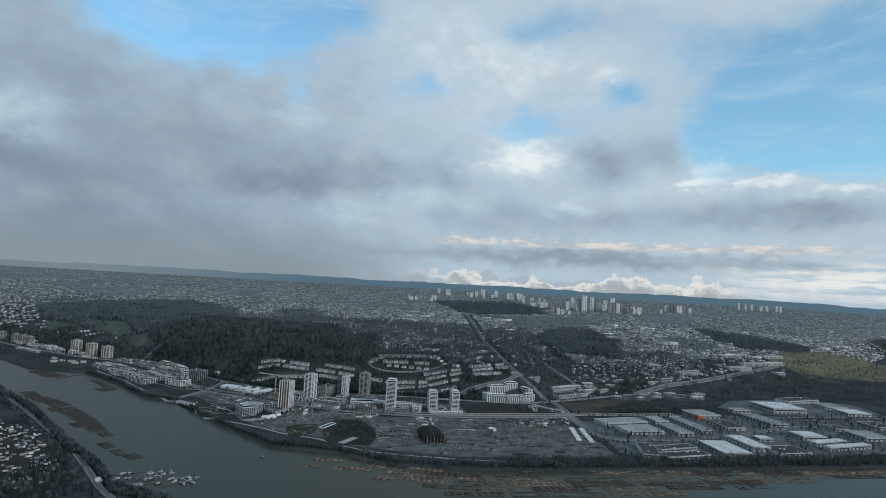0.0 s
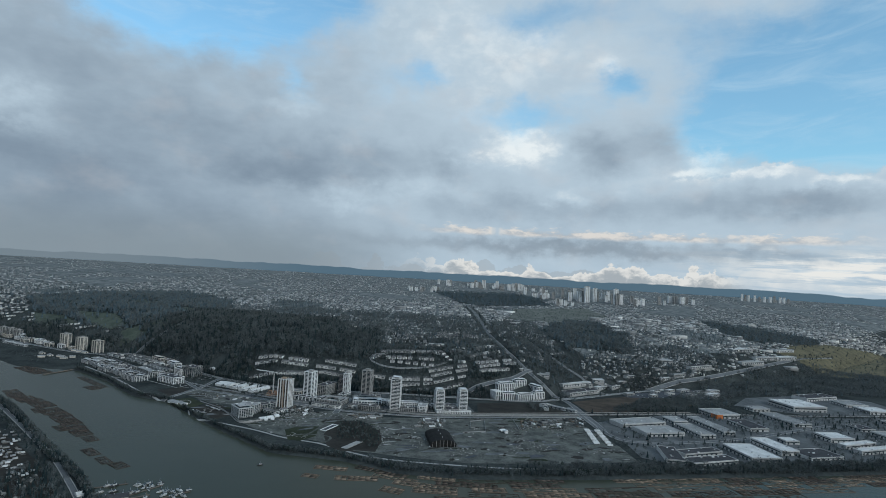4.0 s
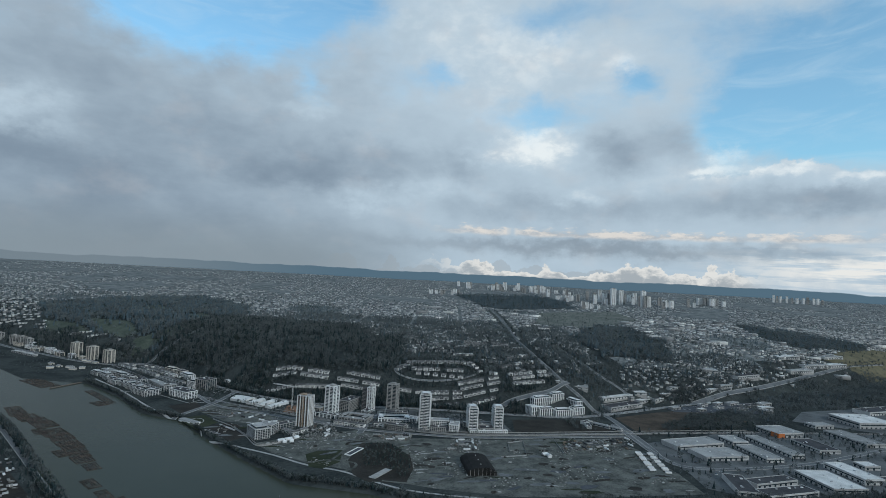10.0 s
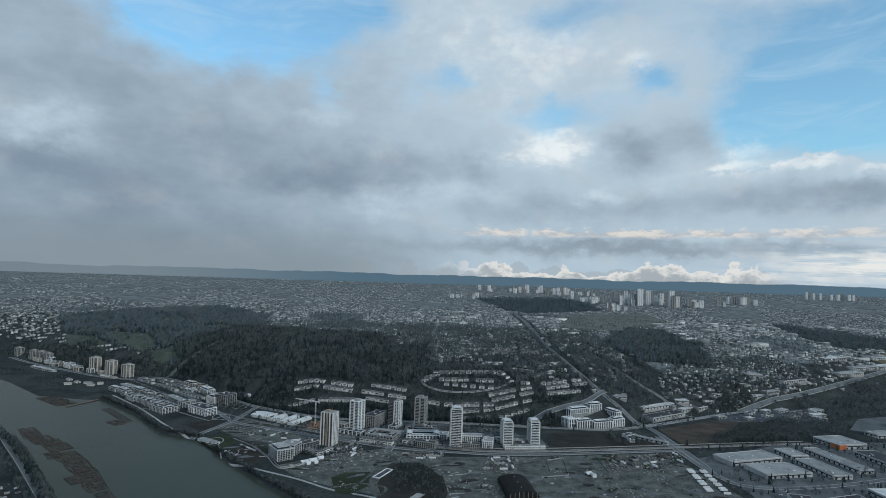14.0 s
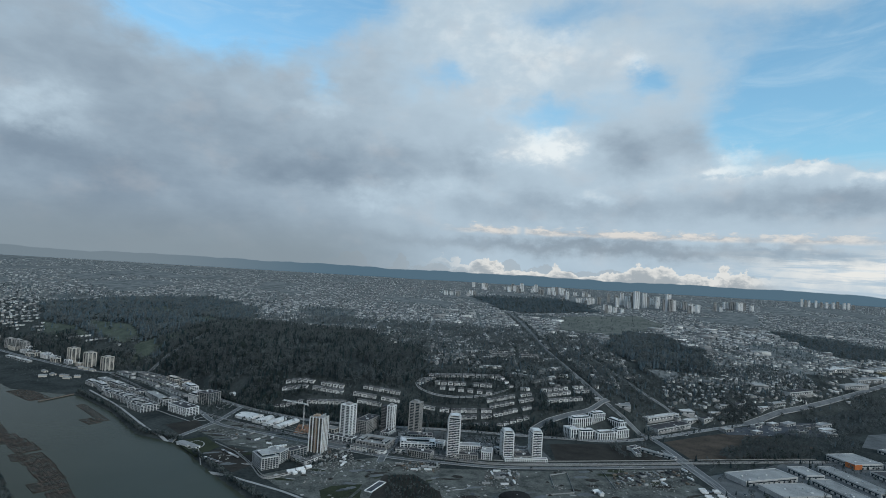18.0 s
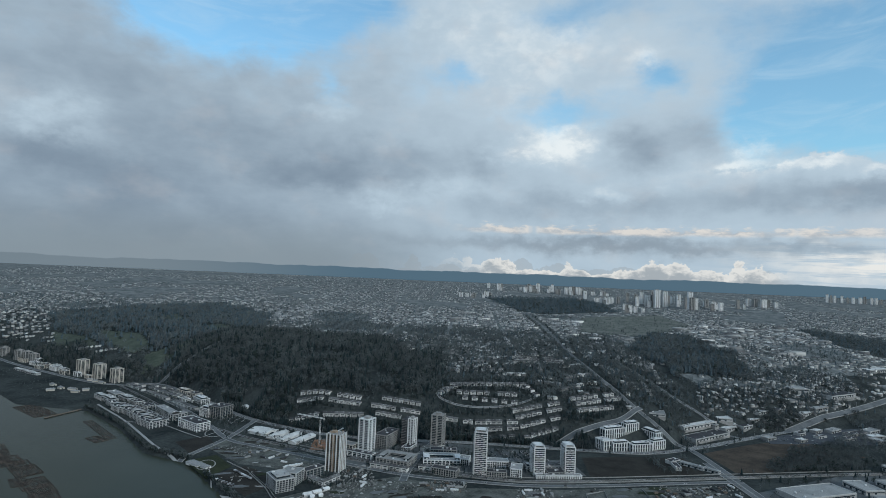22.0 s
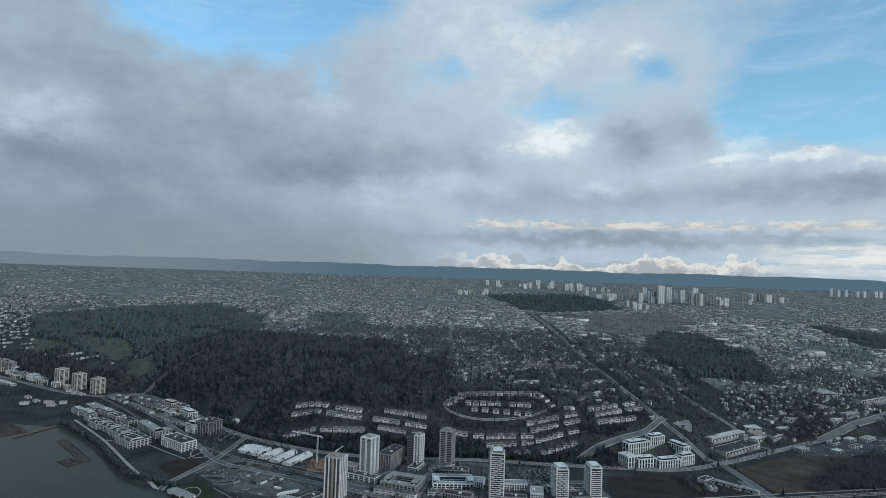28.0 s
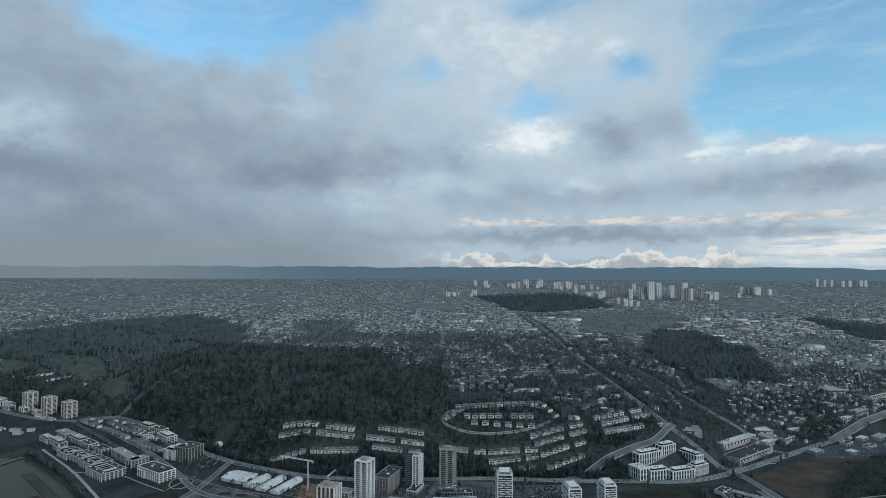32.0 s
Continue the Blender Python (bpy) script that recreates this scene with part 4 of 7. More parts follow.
warehouse(1046, 1150, 60, 64, -92, 9, "roof_grey", label="grey-roofed hall with an orange end wall", accent="orange")
warehouse(822, 1390, 118, 30, 19, 6, "roof_dark", "pale", label="long low shop block with a dark roof")
warehouse(824, 1420, 112, 15, 18, 7, "roof_white", label="long white shop building beside the road")
warehouse(734, 1433, 32, 34, -29, 6, "roof_grey", label="small white commercial building by the hill road")
warehouse(1220, 1565, 52, 46, -108, 9, "roof_grey", label="white shop hall among trees")
warehouse(913, 1456, 44, 32, -110, 6, "roof_white", label="white flat-roofed shop beside houses")
SHOPS = [(960, 1374, 28, 16, 14, 5), (1062, 1396, 24, 14, 16, 5), (1122, 1411, 30, 14, 18, 5), (1165, 1408, 42, 16, 18, 6), (1196, 1382, 58, 18, 10, 5), (1222, 1358, 40, 18, 4, 5), (1190, 1328, 26, 30, 0, 6), (1090, 1372, 30, 12, 14, 4), (1020, 1352, 22, 14, 10, 5), (1255, 1395, 46, 20, 16, 6), (1140, 1350, 34, 16, 8, 5)]
SHOPS += [
         (905, 1425, 44, 14, 20, 6), (865, 1432, 30, 16, -65, 5), (952, 1432, 36, 18, 18, 6), (990, 1448, 40, 12, 20, 5), (1030, 1470, 46, 14, 22, 6), (1085, 1480, 36, 22, 20, 5), (1150, 1470, 54, 16, 20, 6), (1210, 1490, 60, 24, 18, 6)]
for k, b in enumerate(SHOPS):
    warehouse(*b, ("roof_grey", "roof_dark", "roof_white")[k % 3], ("concrete", "pale")[k % 2], label="small pale roadside shop with a flat roof")
warehouse(1335, 1562, 108, 60, 14, 7, "roof_dark", "pale", label="wide low store with a dark roof")
warehouse(1640, 1640, 120, 40, 10, 8, "roof_grey", label="pale industrial shed on the valley side")
warehouse(1760, 1690, 140, 36, 12, 8, "roof_grey", label="pale industrial shed on the valley side")
warehouse(1890, 1720, 110, 40, 12, 8, "roof_white", label="pale industrial shed on the valley side")
warehouse(1700, 1740, 120, 34, 12, 8, "roof_white", label="pale industrial shed on the valley side")
warehouse(1960, 1790, 120, 34, 12, 8, "roof_grey", label="pale industrial shed on the valley side")

FLATS = "low apartment blocks by the river"


def court_block(x, y, w, d, ang, h, label, skin="white", wing=10.0):
    """Flats on four sides of a planted court, with white roof edges."""
    z, drop = base_of(x, y, w, d, ang)
    t = thing("apartment_building", x, y, ang, label, "apartment building", FLATS, z=z)
    part("wall", Geo().rim(w - 1.2, d - 1.2, -drop, h + drop, wing - 1.2), M["glass"], t, "dark glazing set back in the wall")
    band = Geo().rim(w, d, 0, 0.6, 1.2).mesh("band", M[skin])
    inner = Geo().rim(w - 2 * wing + 2.4, d - 2 * wing + 2.4, 0, 0.6, 1.2).mesh("inner_band", M[skin])
    for i in range(1, round(h / 3)):
        part("storey_band", band, None, t, at=(0, 0, i * 3))
        part("court_band", inner, None, t, at=(0, 0, i * 3))
    pier, pier2 = Geo().box(0, 0, 0, 1.6, 1.2, h).mesh("pier", M[skin]), Geo().box(0, 0, 0, 1.2, 1.6, h).mesh("pier", M[skin])
    for i in range(int(w / 6) + 1):
        part("pier", pier, None, t, at=(-w / 2 + 0.8 + i * (w - 1.6) / int(w / 6), -d / 2 + 0.5, 0))
    for i in range(1, int(d / 6)):
        part("pier", pier2, None, t, at=(w / 2 - 0.5, -d / 2 + i * d / int(d / 6), 0))
    part("roof", Geo().rim(w - 0.6, d - 0.6, h, 0.3, wing - 0.8), M["roof_dark" if skin == "pale" else "roof_grey"], t)
    part("parapet", Geo().rim(w + 0.3, d + 0.3, h - 0.3, 1.2, 0.9), M[skin], t, "white roof edge")
    part("court_parapet", Geo().rim(w - 2 * wing + 1.8, d - 2 * wing + 1.8, h - 0.3, 1.2, 0.9), M[skin], t)
    for a in (-1, 1):
        part("top_storey", Geo().box(a * (w / 2 - wing / 2), -d * 0.12, h + 0.3, wing * 0.6, d * 0.42, 2.7), M["glass"], t)
        part("top_roof", Geo().box(a * (w / 2 - wing / 2), -d * 0.12, h + 3.0, wing * 0.72, d * 0.48, 0.4), M[skin], t)
    part("court", Geo().box(0, 0, -drop, w - 2 * wing, d - 2 * wing, drop + 0.3), M["grass"], t, "green planted court")
    for i in range(5):
        part("roof_unit", Geo().box(0, 0, 0, 2.5, 2.0, 1.6), M["steel" if i % 2 else "white"], t, at=((-0.4 + 0.2 * i) * w, (d / 2 - wing / 2) * (1 if i % 2 else -1), h + 0.3))
    return t


for b in [(-292, 1650, 50, 34, -52, 11), (-264, 1600, 56, 38, -52, 12), (-352, 1722, 42, 29, -52, 10), (-322, 1692, 44, 30, -52, 10)]:
    court_block(*b, "pale apartment block round a green court", "pale")
for k, b in enumerate([(-250, 1668, 92, 17, -58, 12), (-226, 1638, 32, 17, 42, 12), (-184, 1570, 64, 28, -50, 15), (-202, 1580, 22, 16, -52, 11), (-172, 1560, 20, 22, -52, 12)]):
    block(*b, "long pale apartment block with a grey roof", group=FLATS, skin="pale" if k < 2 else "white", bay=6)
for k, b in enumerate([(-397, 1801, 52, 17, -56, 9), (-384, 1767, 38, 13, -60, 9), (-405, 1868, 50, 20, -53, 7), (-366, 1816, 46, 20, -53, 7), (-338, 1778, 38, 18, -53, 8), (-304, 1732, 36, 18, -53, 9), (-424, 1832, 40, 16, -54, 8)]):
    block(*b, "low grey apartment row with a flat roof", group=FLATS, skin="pale", setback=k % 3 == 0, bay=6)
block(-168, 1663, 28, 32, -46, 17, "white stepped apartment block with dark balconies", group=FLATS, setback=True)
block(-146, 1648, 34, 34, -40, 24, "pale apartment block with glazed corners", group=FLATS, skin="concrete")
block(-254, 1862, 40, 18, -50, 12, "cream apartment row above the curving road", skin="cream", group=FLATS, setback=True)
block(-226, 1830, 34, 18, -50, 12, "cream apartment row above the curving road", skin="cream", group=FLATS)
block(-203, 1776, 44, 20, -58, 12, "white apartment row above the curving road", group=FLATS, setback=True)
block(-240, 1790, 26, 12, -54, 8, "small white apartment row with grey roof", group=FLATS)
block(-14, 1242, 27, 40, 22, 17, "white and glass block with a pale flat roof", skin="pale", roof="roof_grey", setback=True)
block(2, 1262, 28, 24, -30, 17, "white and glass block with a pale flat roof", skin="pale")
block(32, 1280, 34, 15, 36, 13, "dark brick block with white bands", skin="concrete", roof="roof_dark")
block(112, 1366, 58, 15, -40, 8, "white podium row at the tower's foot", bay=5)
block(168, 1422, 24, 52, -36, 24, "dark grey apartment block with terraces", skin="concrete", roof="roof_grey")
court_block(170, 1326, 56, 46, -32, 11, "pale terraced apartment block round a court", "concrete", 13.0)
block(92, 1398, 40, 18, -40, 14, "cream apartment block behind the tan tower", skin="cream")
block(205, 1398, 34, 15, 54, 6, "white podium under the slim tower")
court_block(244, 1316, 62, 40, -12, 10, "white-edged apartment block round a dark court", "white", 11.0)
block(236, 1262, 42, 15, -34, 10, "row of grey townhouses with white gables", skin="concrete", bay=4)
block(328, 1290, 46, 18, -14, 10, "white townhouse row with tall window bays", bay=3.6)
block(310, 1246, 44, 13, -18, 8, "row of grey townhouses with white gables", skin="concrete", bay=4)
block(350, 1246, 18, 28, -24, 13, "white apartment block with tall window bays", bay=3.6)
block(282, 1308, 18, 22, -26, 10, "white townhouse row with tall window bays", bay=3.6)
block(412, 1236, 28, 22, -8, 7, "low pale building between the twin towers", skin="concrete")
court_block(412, 1262, 78, 22, -8, 8, "low pale terrace behind the twin towers with a dark court", "pale", 7.0)
block(412, 1222, 74, 9, -8, 5, "white-edged podium terrace at the twin towers' foot", bay=3.6)
block(258, 1358, 46, 17, -14, 10, "grey apartment block with long balconies", skin="concrete", roof="roof_dark")
for b in [(566, 1352, 20, 26, 8, 17), (594, 1344, 36, 16, 2, 15), (634, 1337, 44, 15, 2, 13), (672, 1342, 32, 15, 12, 15), (600, 1378, 50, 15, 10, 18), (642, 1385, 34, 14, 12, 15), (678, 1368, 40, 16, -78, 15)]:
    block(*b, "white hillside care-home wing with tall dark bays", name="hospital_building", group="white hillside complex", bay=5.2, pier_w=2.0, floor_h=8.0, roof="roof_white", setback=b[2] > 30)
for b in [(652, 1266, 26, 13, 20, 5), (640, 1240, 30, 10, 70, 5), (672, 1240, 40, 9, -62, 5), (690, 1214, 26, 9, -62, 5)]:
    warehouse(*b, "roof_dark" if b[0] < 660 else "roof_grey", label="small white shop beside the junction")
for i, (x, y, w, d) in enumerate([(-733, 2286, 40, 18), (-692, 2250, 44, 18), (-650, 2200, 36, 18), (-700, 2225, 26, 14), (-620, 2172, 30, 16), (-785, 2340, 40, 18), (-660, 2232, 30, 16), (-607, 2140, 28, 14), (-565, 2108, 22, 12), (-528, 2076, 20, 12), (-740, 2320, 30, 16)]):
    block(x, y, w, d, -46, 9 + i % 3, "low cream apartment block along the river road", skin="cream" if i % 2 else "white", group=FLATS)
for x, y in ((-733, 2203), (-705, 2176), (-682, 2150)):
    warehouse(x, y - 8, 50, 11, -40, 5, "roof_white", label="long white storage shed on the flat")


# ---- sheds, pavilion, hall, cranes ----
def gabled_shed(x, y, w, d, ang, h, label, name="shed", roof="roof_white", skin="white", rise=2.5):
    t = thing(name, x, y, ang, label, "shed", "white sheds by the railway", z=max(-1.6, floor_of(x, y, w, d, ang)))
    part("wall", Geo().box(0, 0, 0, w, d, h), M[skin], t)
    if rise > 5:
        g, n = Geo(), 7
        arc = [(-math.cos(math.pi * i / n) * (d / 2 + 0.6), h + math.sin(math.pi * i / n) * rise) for i in range(n + 1)]
        g.add([(a * (w / 2 + 0.5), y_, z_) for a in (-1, 1) for y_, z_ in arc], [(i, i + 1, n + 2 + i, n + 1 + i) for i in range(n)] + [tuple(range(n, -1, -1)), tuple(range(n + 1, 2 * n + 2))])
        part("roof", g, M[roof], t)
        for a in (-1, 1):
            ends = [(a * (w / 2 + 0.9 * k), y_ * 0.94, h + (z_ - h) * 0.93) for k in (0.62, 1.0) for y_, z_ in arc]
            face = Geo().add(ends, [tuple(range(n + 1)), tuple(range(2 * n + 1, n, -1))] + [(i, n + 1 + i, n + 2 + i, i + 1) for i in range(n)])
            part("end_wall", face, M["pale" if roof == "roof_white" else "rubber"], t)
        if roof == "rubber":
            for k in range(-3, 4):
                part("wall_post", Geo().box(w / 2 + 0.95, k * d / 7, 0, 0.3, 0.45, h + rise * 0.9 * math.sqrt(1 - (k / 3.6) ** 2)).box(-w / 2 - 0.95, k * d / 7, 0, 0.3, 0.45, h + rise * 0.9 * math.sqrt(1 - (k / 3.6) ** 2)), M["concrete"], t, "pale upright post")
    else:
        part("roof", Geo().gable(w, d, h, rise, 0.8), M[roof], t)
    part("door", Geo().box(w / 2 + 0.1, 0, 0, 0.3, d * 0.3, h * 0.75), M["glass"], t)
    for i in range(3):
        part("roof_vent", Geo().tube(0, 0, 0, 0.7, 1.2), M["steel"], t, at=(w * (i - 1) * 0.3, 0, h + rise - 0.3))
    return t


gabled_shed(-54, 1524, 42, 36, -40, 5, "big white market shed with low gables", rise=3.5)
for x, y, w in ((-26, 1500, 46), (-5, 1484, 54), (18, 1468, 60)):
    gabled_shed(x, y, w, 16, 52, 4, "long white gabled shed beside the railway")
gabled_shed(-146, 1357, 30, 14, -47, 4, "white pavilion with a low grey roof", name="pavilion", roof="roof_grey", rise=0.9)
gabled_shed(-128, 1338, 14, 10, -47, 3, "small white annex of the pavilion", name="pavilion", roof="roof_grey", rise=0.8)
gabled_shed(322, 1034, 70, 44, 82, 4.0, "large dark barn with a rounded black roof", name="barn", roof="rubber", skin="rubber", rise=8.5)
gabled_shed(464, 1068, 8, 6, 80, 4, "small white hut on the waste ground", name="hut", rise=2)
gabled_shed(-90, 1692, 30, 22, 30, 5, "white tent-roofed hall at the wood's edge", name="tent_hall", rise=6)
slab_ob = thing("foundation_slab", 166, 1029, 47, "pale bare concrete foundation slab", "slab", z=0.2)
part("slab", Geo().box(0, 0, 0, 46, 12, 0.5), M["paving"], slab_ob)
part("edge_wall", Geo().box(0, -5.7, 0.5, 46, 0.6, 1.0), M["concrete"], slab_ob)


basin = thing("walled_basin", 141, 1136, 52, "long empty basin with a pale concrete rim", "basin", z=0.2)
part("floor", Geo().box(0, 0, 0, 42, 10, 0.3), M["lot"], basin)
part("rim", Geo().rim(44, 12, 0, 1.3, 1.2), M["white"], basin)


def crane(x, y, h, jib, turn, label):
    t = thing("tower_crane", x, y, 0, label, "crane", "cranes of the building site")
    g = Geo()
    for a in (-1, 1):
        for b in (-1, 1):
            g.box(a * 0.9, b * 0.9, 0, 0.35, 0.35, h)
    for i in range(int(h / 3)):
        g.box(0, -0.9, i * 3, 1.8, 0.25, 0.25).box(0, 0.9, i * 3 + 1.5, 1.8, 0.25, 0.25).box(0.9, 0, i * 3, 0.25, 1.8, 0.25).box(-0.9, 0, i * 3 + 1.5, 0.25, 1.8, 0.25)
    part("mast", g, M["white"], t)
    c, s = math.cos(radians(turn)), math.sin(radians(turn))
    j = Geo()
    for k in (-0.7, 0.7):
        j.box(jib * 0.36 * c - k * s, jib * 0.36 * s + k * c, h, jib, 0.4, 0.4, turn)
    j.box(jib * 0.36 * c, jib * 0.36 * s, h + 1.6, jib * 0.96, 0.4, 0.4, turn)
    for i in range(int(jib / 3)):
        u = -jib * 0.13 + i * 3
        j.box(u * c, u * s, h, 0.25, 1.4, 1.8, turn)
    part("jib", j, M["white"], t)
    part("counterweight", Geo().box(-jib * 0.13 * c, -jib * 0.13 * s, h - 2, 3, 2.4, 2.4, turn), M["concrete"], t)
    part("cab", Geo().box(1.8 * c + 1.4 * s, 1.8 * s - 1.4 * c, h - 2.2, 2, 1.6, 2.0, turn), M["glass"], t)
    return t


crane(48, 1440, 46, 62, 140, "white tower crane with a long level jib")
crane(78, 1430, 24, 30, 60, "slim luffing crane behind the tan tower")

for k, (x, y) in enumerate([(-546, 1947), (-500, 1902), (-484, 1922), (-578, 1987), (-515, 1930), (-560, 1925), (-476, 2008), (-496, 2028), (-515, 2046)]):
    gabled_shed(x, y, rnd.uniform(12, 20), rnd.uniform(8, 11), -45 + 30 * (k % 3), 4, "small pale house on the river flat", name="house", roof="roof_grey", skin="cream", rise=2.2)

# ---- houses on the hillside, one by one ----
M["home_wall"] = material("home_walls", (0.30, 0.305, 0.305), (0.82, 0.815, 0.795), vary=0.75)
M["home_roof"] = material("home_roofs", (0.04, 0.042, 0.045), (0.20, 0.198, 0.195), vary=0.7)


def townhouse(w, d, h, rise, label):
    t = thing("townhouse", 0, -900, 0, label, "townhouse", "townhouse rows on the hill", z=-40)
    wall = part("wall", Geo().box(0, 0, -3, w, d, h + 3), M["home_wall"], t)
    part("roof", Geo().gable(w, d, h, rise, 0.6), M["home_roof"], t)
    part("gable", Geo().gable(d * 0.45, w * 0.5, h - 0.2, rise * 0.9, 0.3), M["home_wall"], t).rotation_euler = (0, 0, radians(90))
    part("window", Geo().box(0, -d / 2, h * 0.55, w * 0.62, 0.25, 1.5), M["glass"], wall)
    part("garage_door", Geo().box(0, -d / 2, 0, w * 0.5, 0.3, 2.3), M["concrete"], wall)
    return t


KINDS = [townhouse(10.2, 11, 6.5, 2.6, "pale townhouse with a grey gabled roof"), townhouse(11.5, 10, 6.0, 3.0, "cream townhouse with a steep grey roof"), townhouse(9.4, 9, 7.0, 2.2, "white townhouse with a low grey roof"), townhouse(14, 10, 6.5, 1.4, "pale terrace house with a low grey roof")]
HOME_ROWS = [  # from x, y, to x, y, how many, kind
    (13, 1614, 138, 1549, 13, 0), (-1, 1586, 47, 1564, 5, 0), (64, 1556, 131, 1530, 7, 0), (157, 1540, 242, 1508, 10, 2), (164, 1522, 233, 1496, 8, 2), (275, 1493, 340, 1468, 8, 2), (354, 1464, 424, 1444, 8, 1),
    (350, 1451, 421, 1434, 8, 1), (349, 1437, 364, 1433, 2, 1), (393, 1426, 410, 1422, 2, 1), (432, 1450, 519, 1446, 9, 2), (435, 1432, 507, 1428, 8, 2), (437, 1413, 493, 1410, 5, 1),
]
HOME_ROWS += [(564, 1455, 661, 1466, 9, 0), (559, 1436, 630, 1439, 7, 0), (392, 1560, 477, 1539, 7, 1), (337, 1543, 446, 1508, 9, 1), (299, 1549, 330, 1563, 3, 1), (483, 1531, 491, 1497, 3, 1), (344, 1524, 438, 1485, 6, 1), (531, 1711, 646, 1706, 10, 2), (534, 1748, 633, 1738, 8, 2), (384, 1703, 467, 1689, 6, 0), (382, 1646, 459, 1627, 5, 0), (-402, 1971, -272, 1797, 13, 3)]
HOME_ROWS += [(-344, 1940, -286, 1857, 6, 3), (-338, 1951, -299, 1915, 3, 3), (-294, 1897, -246, 1833, 5, 3), (-262, 1788, -205, 1709, 7, 3), (-247, 1808, -225, 1789, 2, 3), (-393, 1982, -371, 1962, 2, 3), (-279, 1849, -248, 1815, 3, 3), (-320, 1900, -275, 1840, 4, 3), (32, 1260, 46, 1243, 3, 2), (48, 1242, 66, 1260, 4, 2), (130, 1312, 176, 1282, 6, 2), (204, 1288, 258, 1272, 7, 2)]
HOME_ROWS += [(330, 1572, 384, 1562, 5, 1), (520, 1695, 640, 1690, 10, 1), (560, 1470, 655, 1481, 8, 2), (20, 1628, 130, 1568, 10, 0), (432, 1466, 520, 1462, 8, 1), (180, 1553, 246, 1526, 7, 2), (352, 1276, 424, 1264, 8, 0), (346, 1300, 372, 1296, 3, 0), (228, 1382, 262, 1392, 4, 2), (132, 1352, 150, 1366, 3, 0)]
for x1, y1, x2, y2, n, kind in HOME_ROWS:
    turn = math.degrees(math.atan2(y2 - y1, x2 - x1))
    for i in range(n):
        if n > 7 and i % 7 == 5:
            continue
        k = i / max(1, n - 1)
        x, y = x1 + (x2 - x1) * k, y1 + (y2 - y1) * k
        copy_thing(KINDS[kind], pose(x, y, floor_of(x, y, 9, 9, turn) - 0.2, 0, 0, turn + rnd.uniform(-4, 4)))
for k in KINDS:
    for o in (*k.children_recursive, k):
        bpy.data.objects.remove(o)


# ---- small shapes for woods and suburbs ----
def bare_tree(seed, twigs, limbs=6):
    """A leafless tree one unit tall: tapered trunk, limbs, and thin tufts of twigs with gaps between."""
    r = random.Random(seed)
    v, t = [], []

    def spike(a, b, wide):
        n = len(v)
        for k in range(3):
            c = 2.1 * k
            v.append((a[0] + wide * math.cos(c), a[1] + wide * math.sin(c), a[2]))
        v.append(tuple(b))
        t.extend([(n, n + 1, n + 3), (n + 1, n + 2, n + 3), (n + 2, n, n + 3)])

    spike((0, 0, -0.05), (r.uniform(-0.03, 0.03), r.uniform(-0.03, 0.03), 0.9), 0.03)
    for i in range(limbs):
        a, z = r.uniform(0, 6.28), r.uniform(0.25, 0.55)
        spike((0, 0, z), (0.24 * math.cos(a), 0.24 * math.sin(a), z + r.uniform(0.2, 0.35)), 0.014)
    for i in range(twigs):
        while True:
            p = [r.uniform(-1, 1) for _ in range(3)]
            if 0.15 < sum(c * c for c in p) < 1:
                break
        p = (p[0] * 0.27, p[1] * 0.27, 0.62 + p[2] * 0.34)
        out = Vector((p[0], p[1], (p[2] - 0.45) * 0.8)).normalized()
        side = out.cross(Vector((r.uniform(-1, 1), r.uniform(-1, 1), r.uniform(-1, 1)))).normalized() * r.uniform(0.03, 0.065)
        q = Vector(p)
        n = len(v)
        v.extend([tuple(q - side), tuple(q + side), tuple(q + out * r.uniform(0.12, 0.24))])
        t.append((n, n + 1, n + 2))
    return np.array(v), np.array(t), np.zeros(len(t), int)


def conifer(seed, tiers=4, sides=6):
    r = random.Random(seed)
    g = Geo().tube(0, 0, -0.05, 0.025, 0.3, 4, 0.02)
    for i in range(tiers):
        z, wide = 0.12 + i * 0.72 / tiers, 0.21 * (1 - 0.75 * i / tiers)
        n = len(g.v)
        g.v += [(wide * r.uniform(0.7, 1.2) * math.cos(6.283 * k / sides + i), wide * r.uniform(0.7, 1.2) * math.sin(6.283 * k / sides + i), z + r.uniform(-0.03, 0.02)) for k in range(sides)] + [(r.uniform(-0.01, 0.01), 0, z + 0.3 + 0.04 * (i == tiers - 1))]
        g.f += [(n + k, n + (k + 1) % sides, n + sides) for k in range(sides)]
        g.m += [1] * sides
    return shape_of(g)


def leafy(seed, tufts=26):
    """A broad evergreen: trunk and many small clumps of leaves."""
    v, t, m = bare_tree(seed, 0, 3)
    v, t = v.tolist(), t.tolist()
    m = m.tolist()
    r = random.Random(seed)
    for i in range(tufts):
        a, z, rad = r.uniform(0, 6.28), r.uniform(0.35, 0.92), r.uniform(0.05, 0.27)
        rad *= math.sqrt(max(0.1, 1 - ((z - 0.6) / 0.4) ** 2))
        c, s = (rad * math.cos(a), rad * math.sin(a), z), r.uniform(0.06, 0.12)
        n = len(v)
        v += [(c[0] + s * r.uniform(0.6, 1.2) * math.cos(2.09 * k + i), c[1] + s * r.uniform(0.6, 1.2) * math.sin(2.09 * k + i), c[2] - s * 0.4) for k in range(3)] + [(c[0], c[1], c[2] + s * 0.8)]
        t += [[n, n + 1, n + 3], [n + 1, n + 2, n + 3], [n + 2, n, n + 3]]
        m += [2] * 3
    return np.array(v), np.array(t), np.array(m)


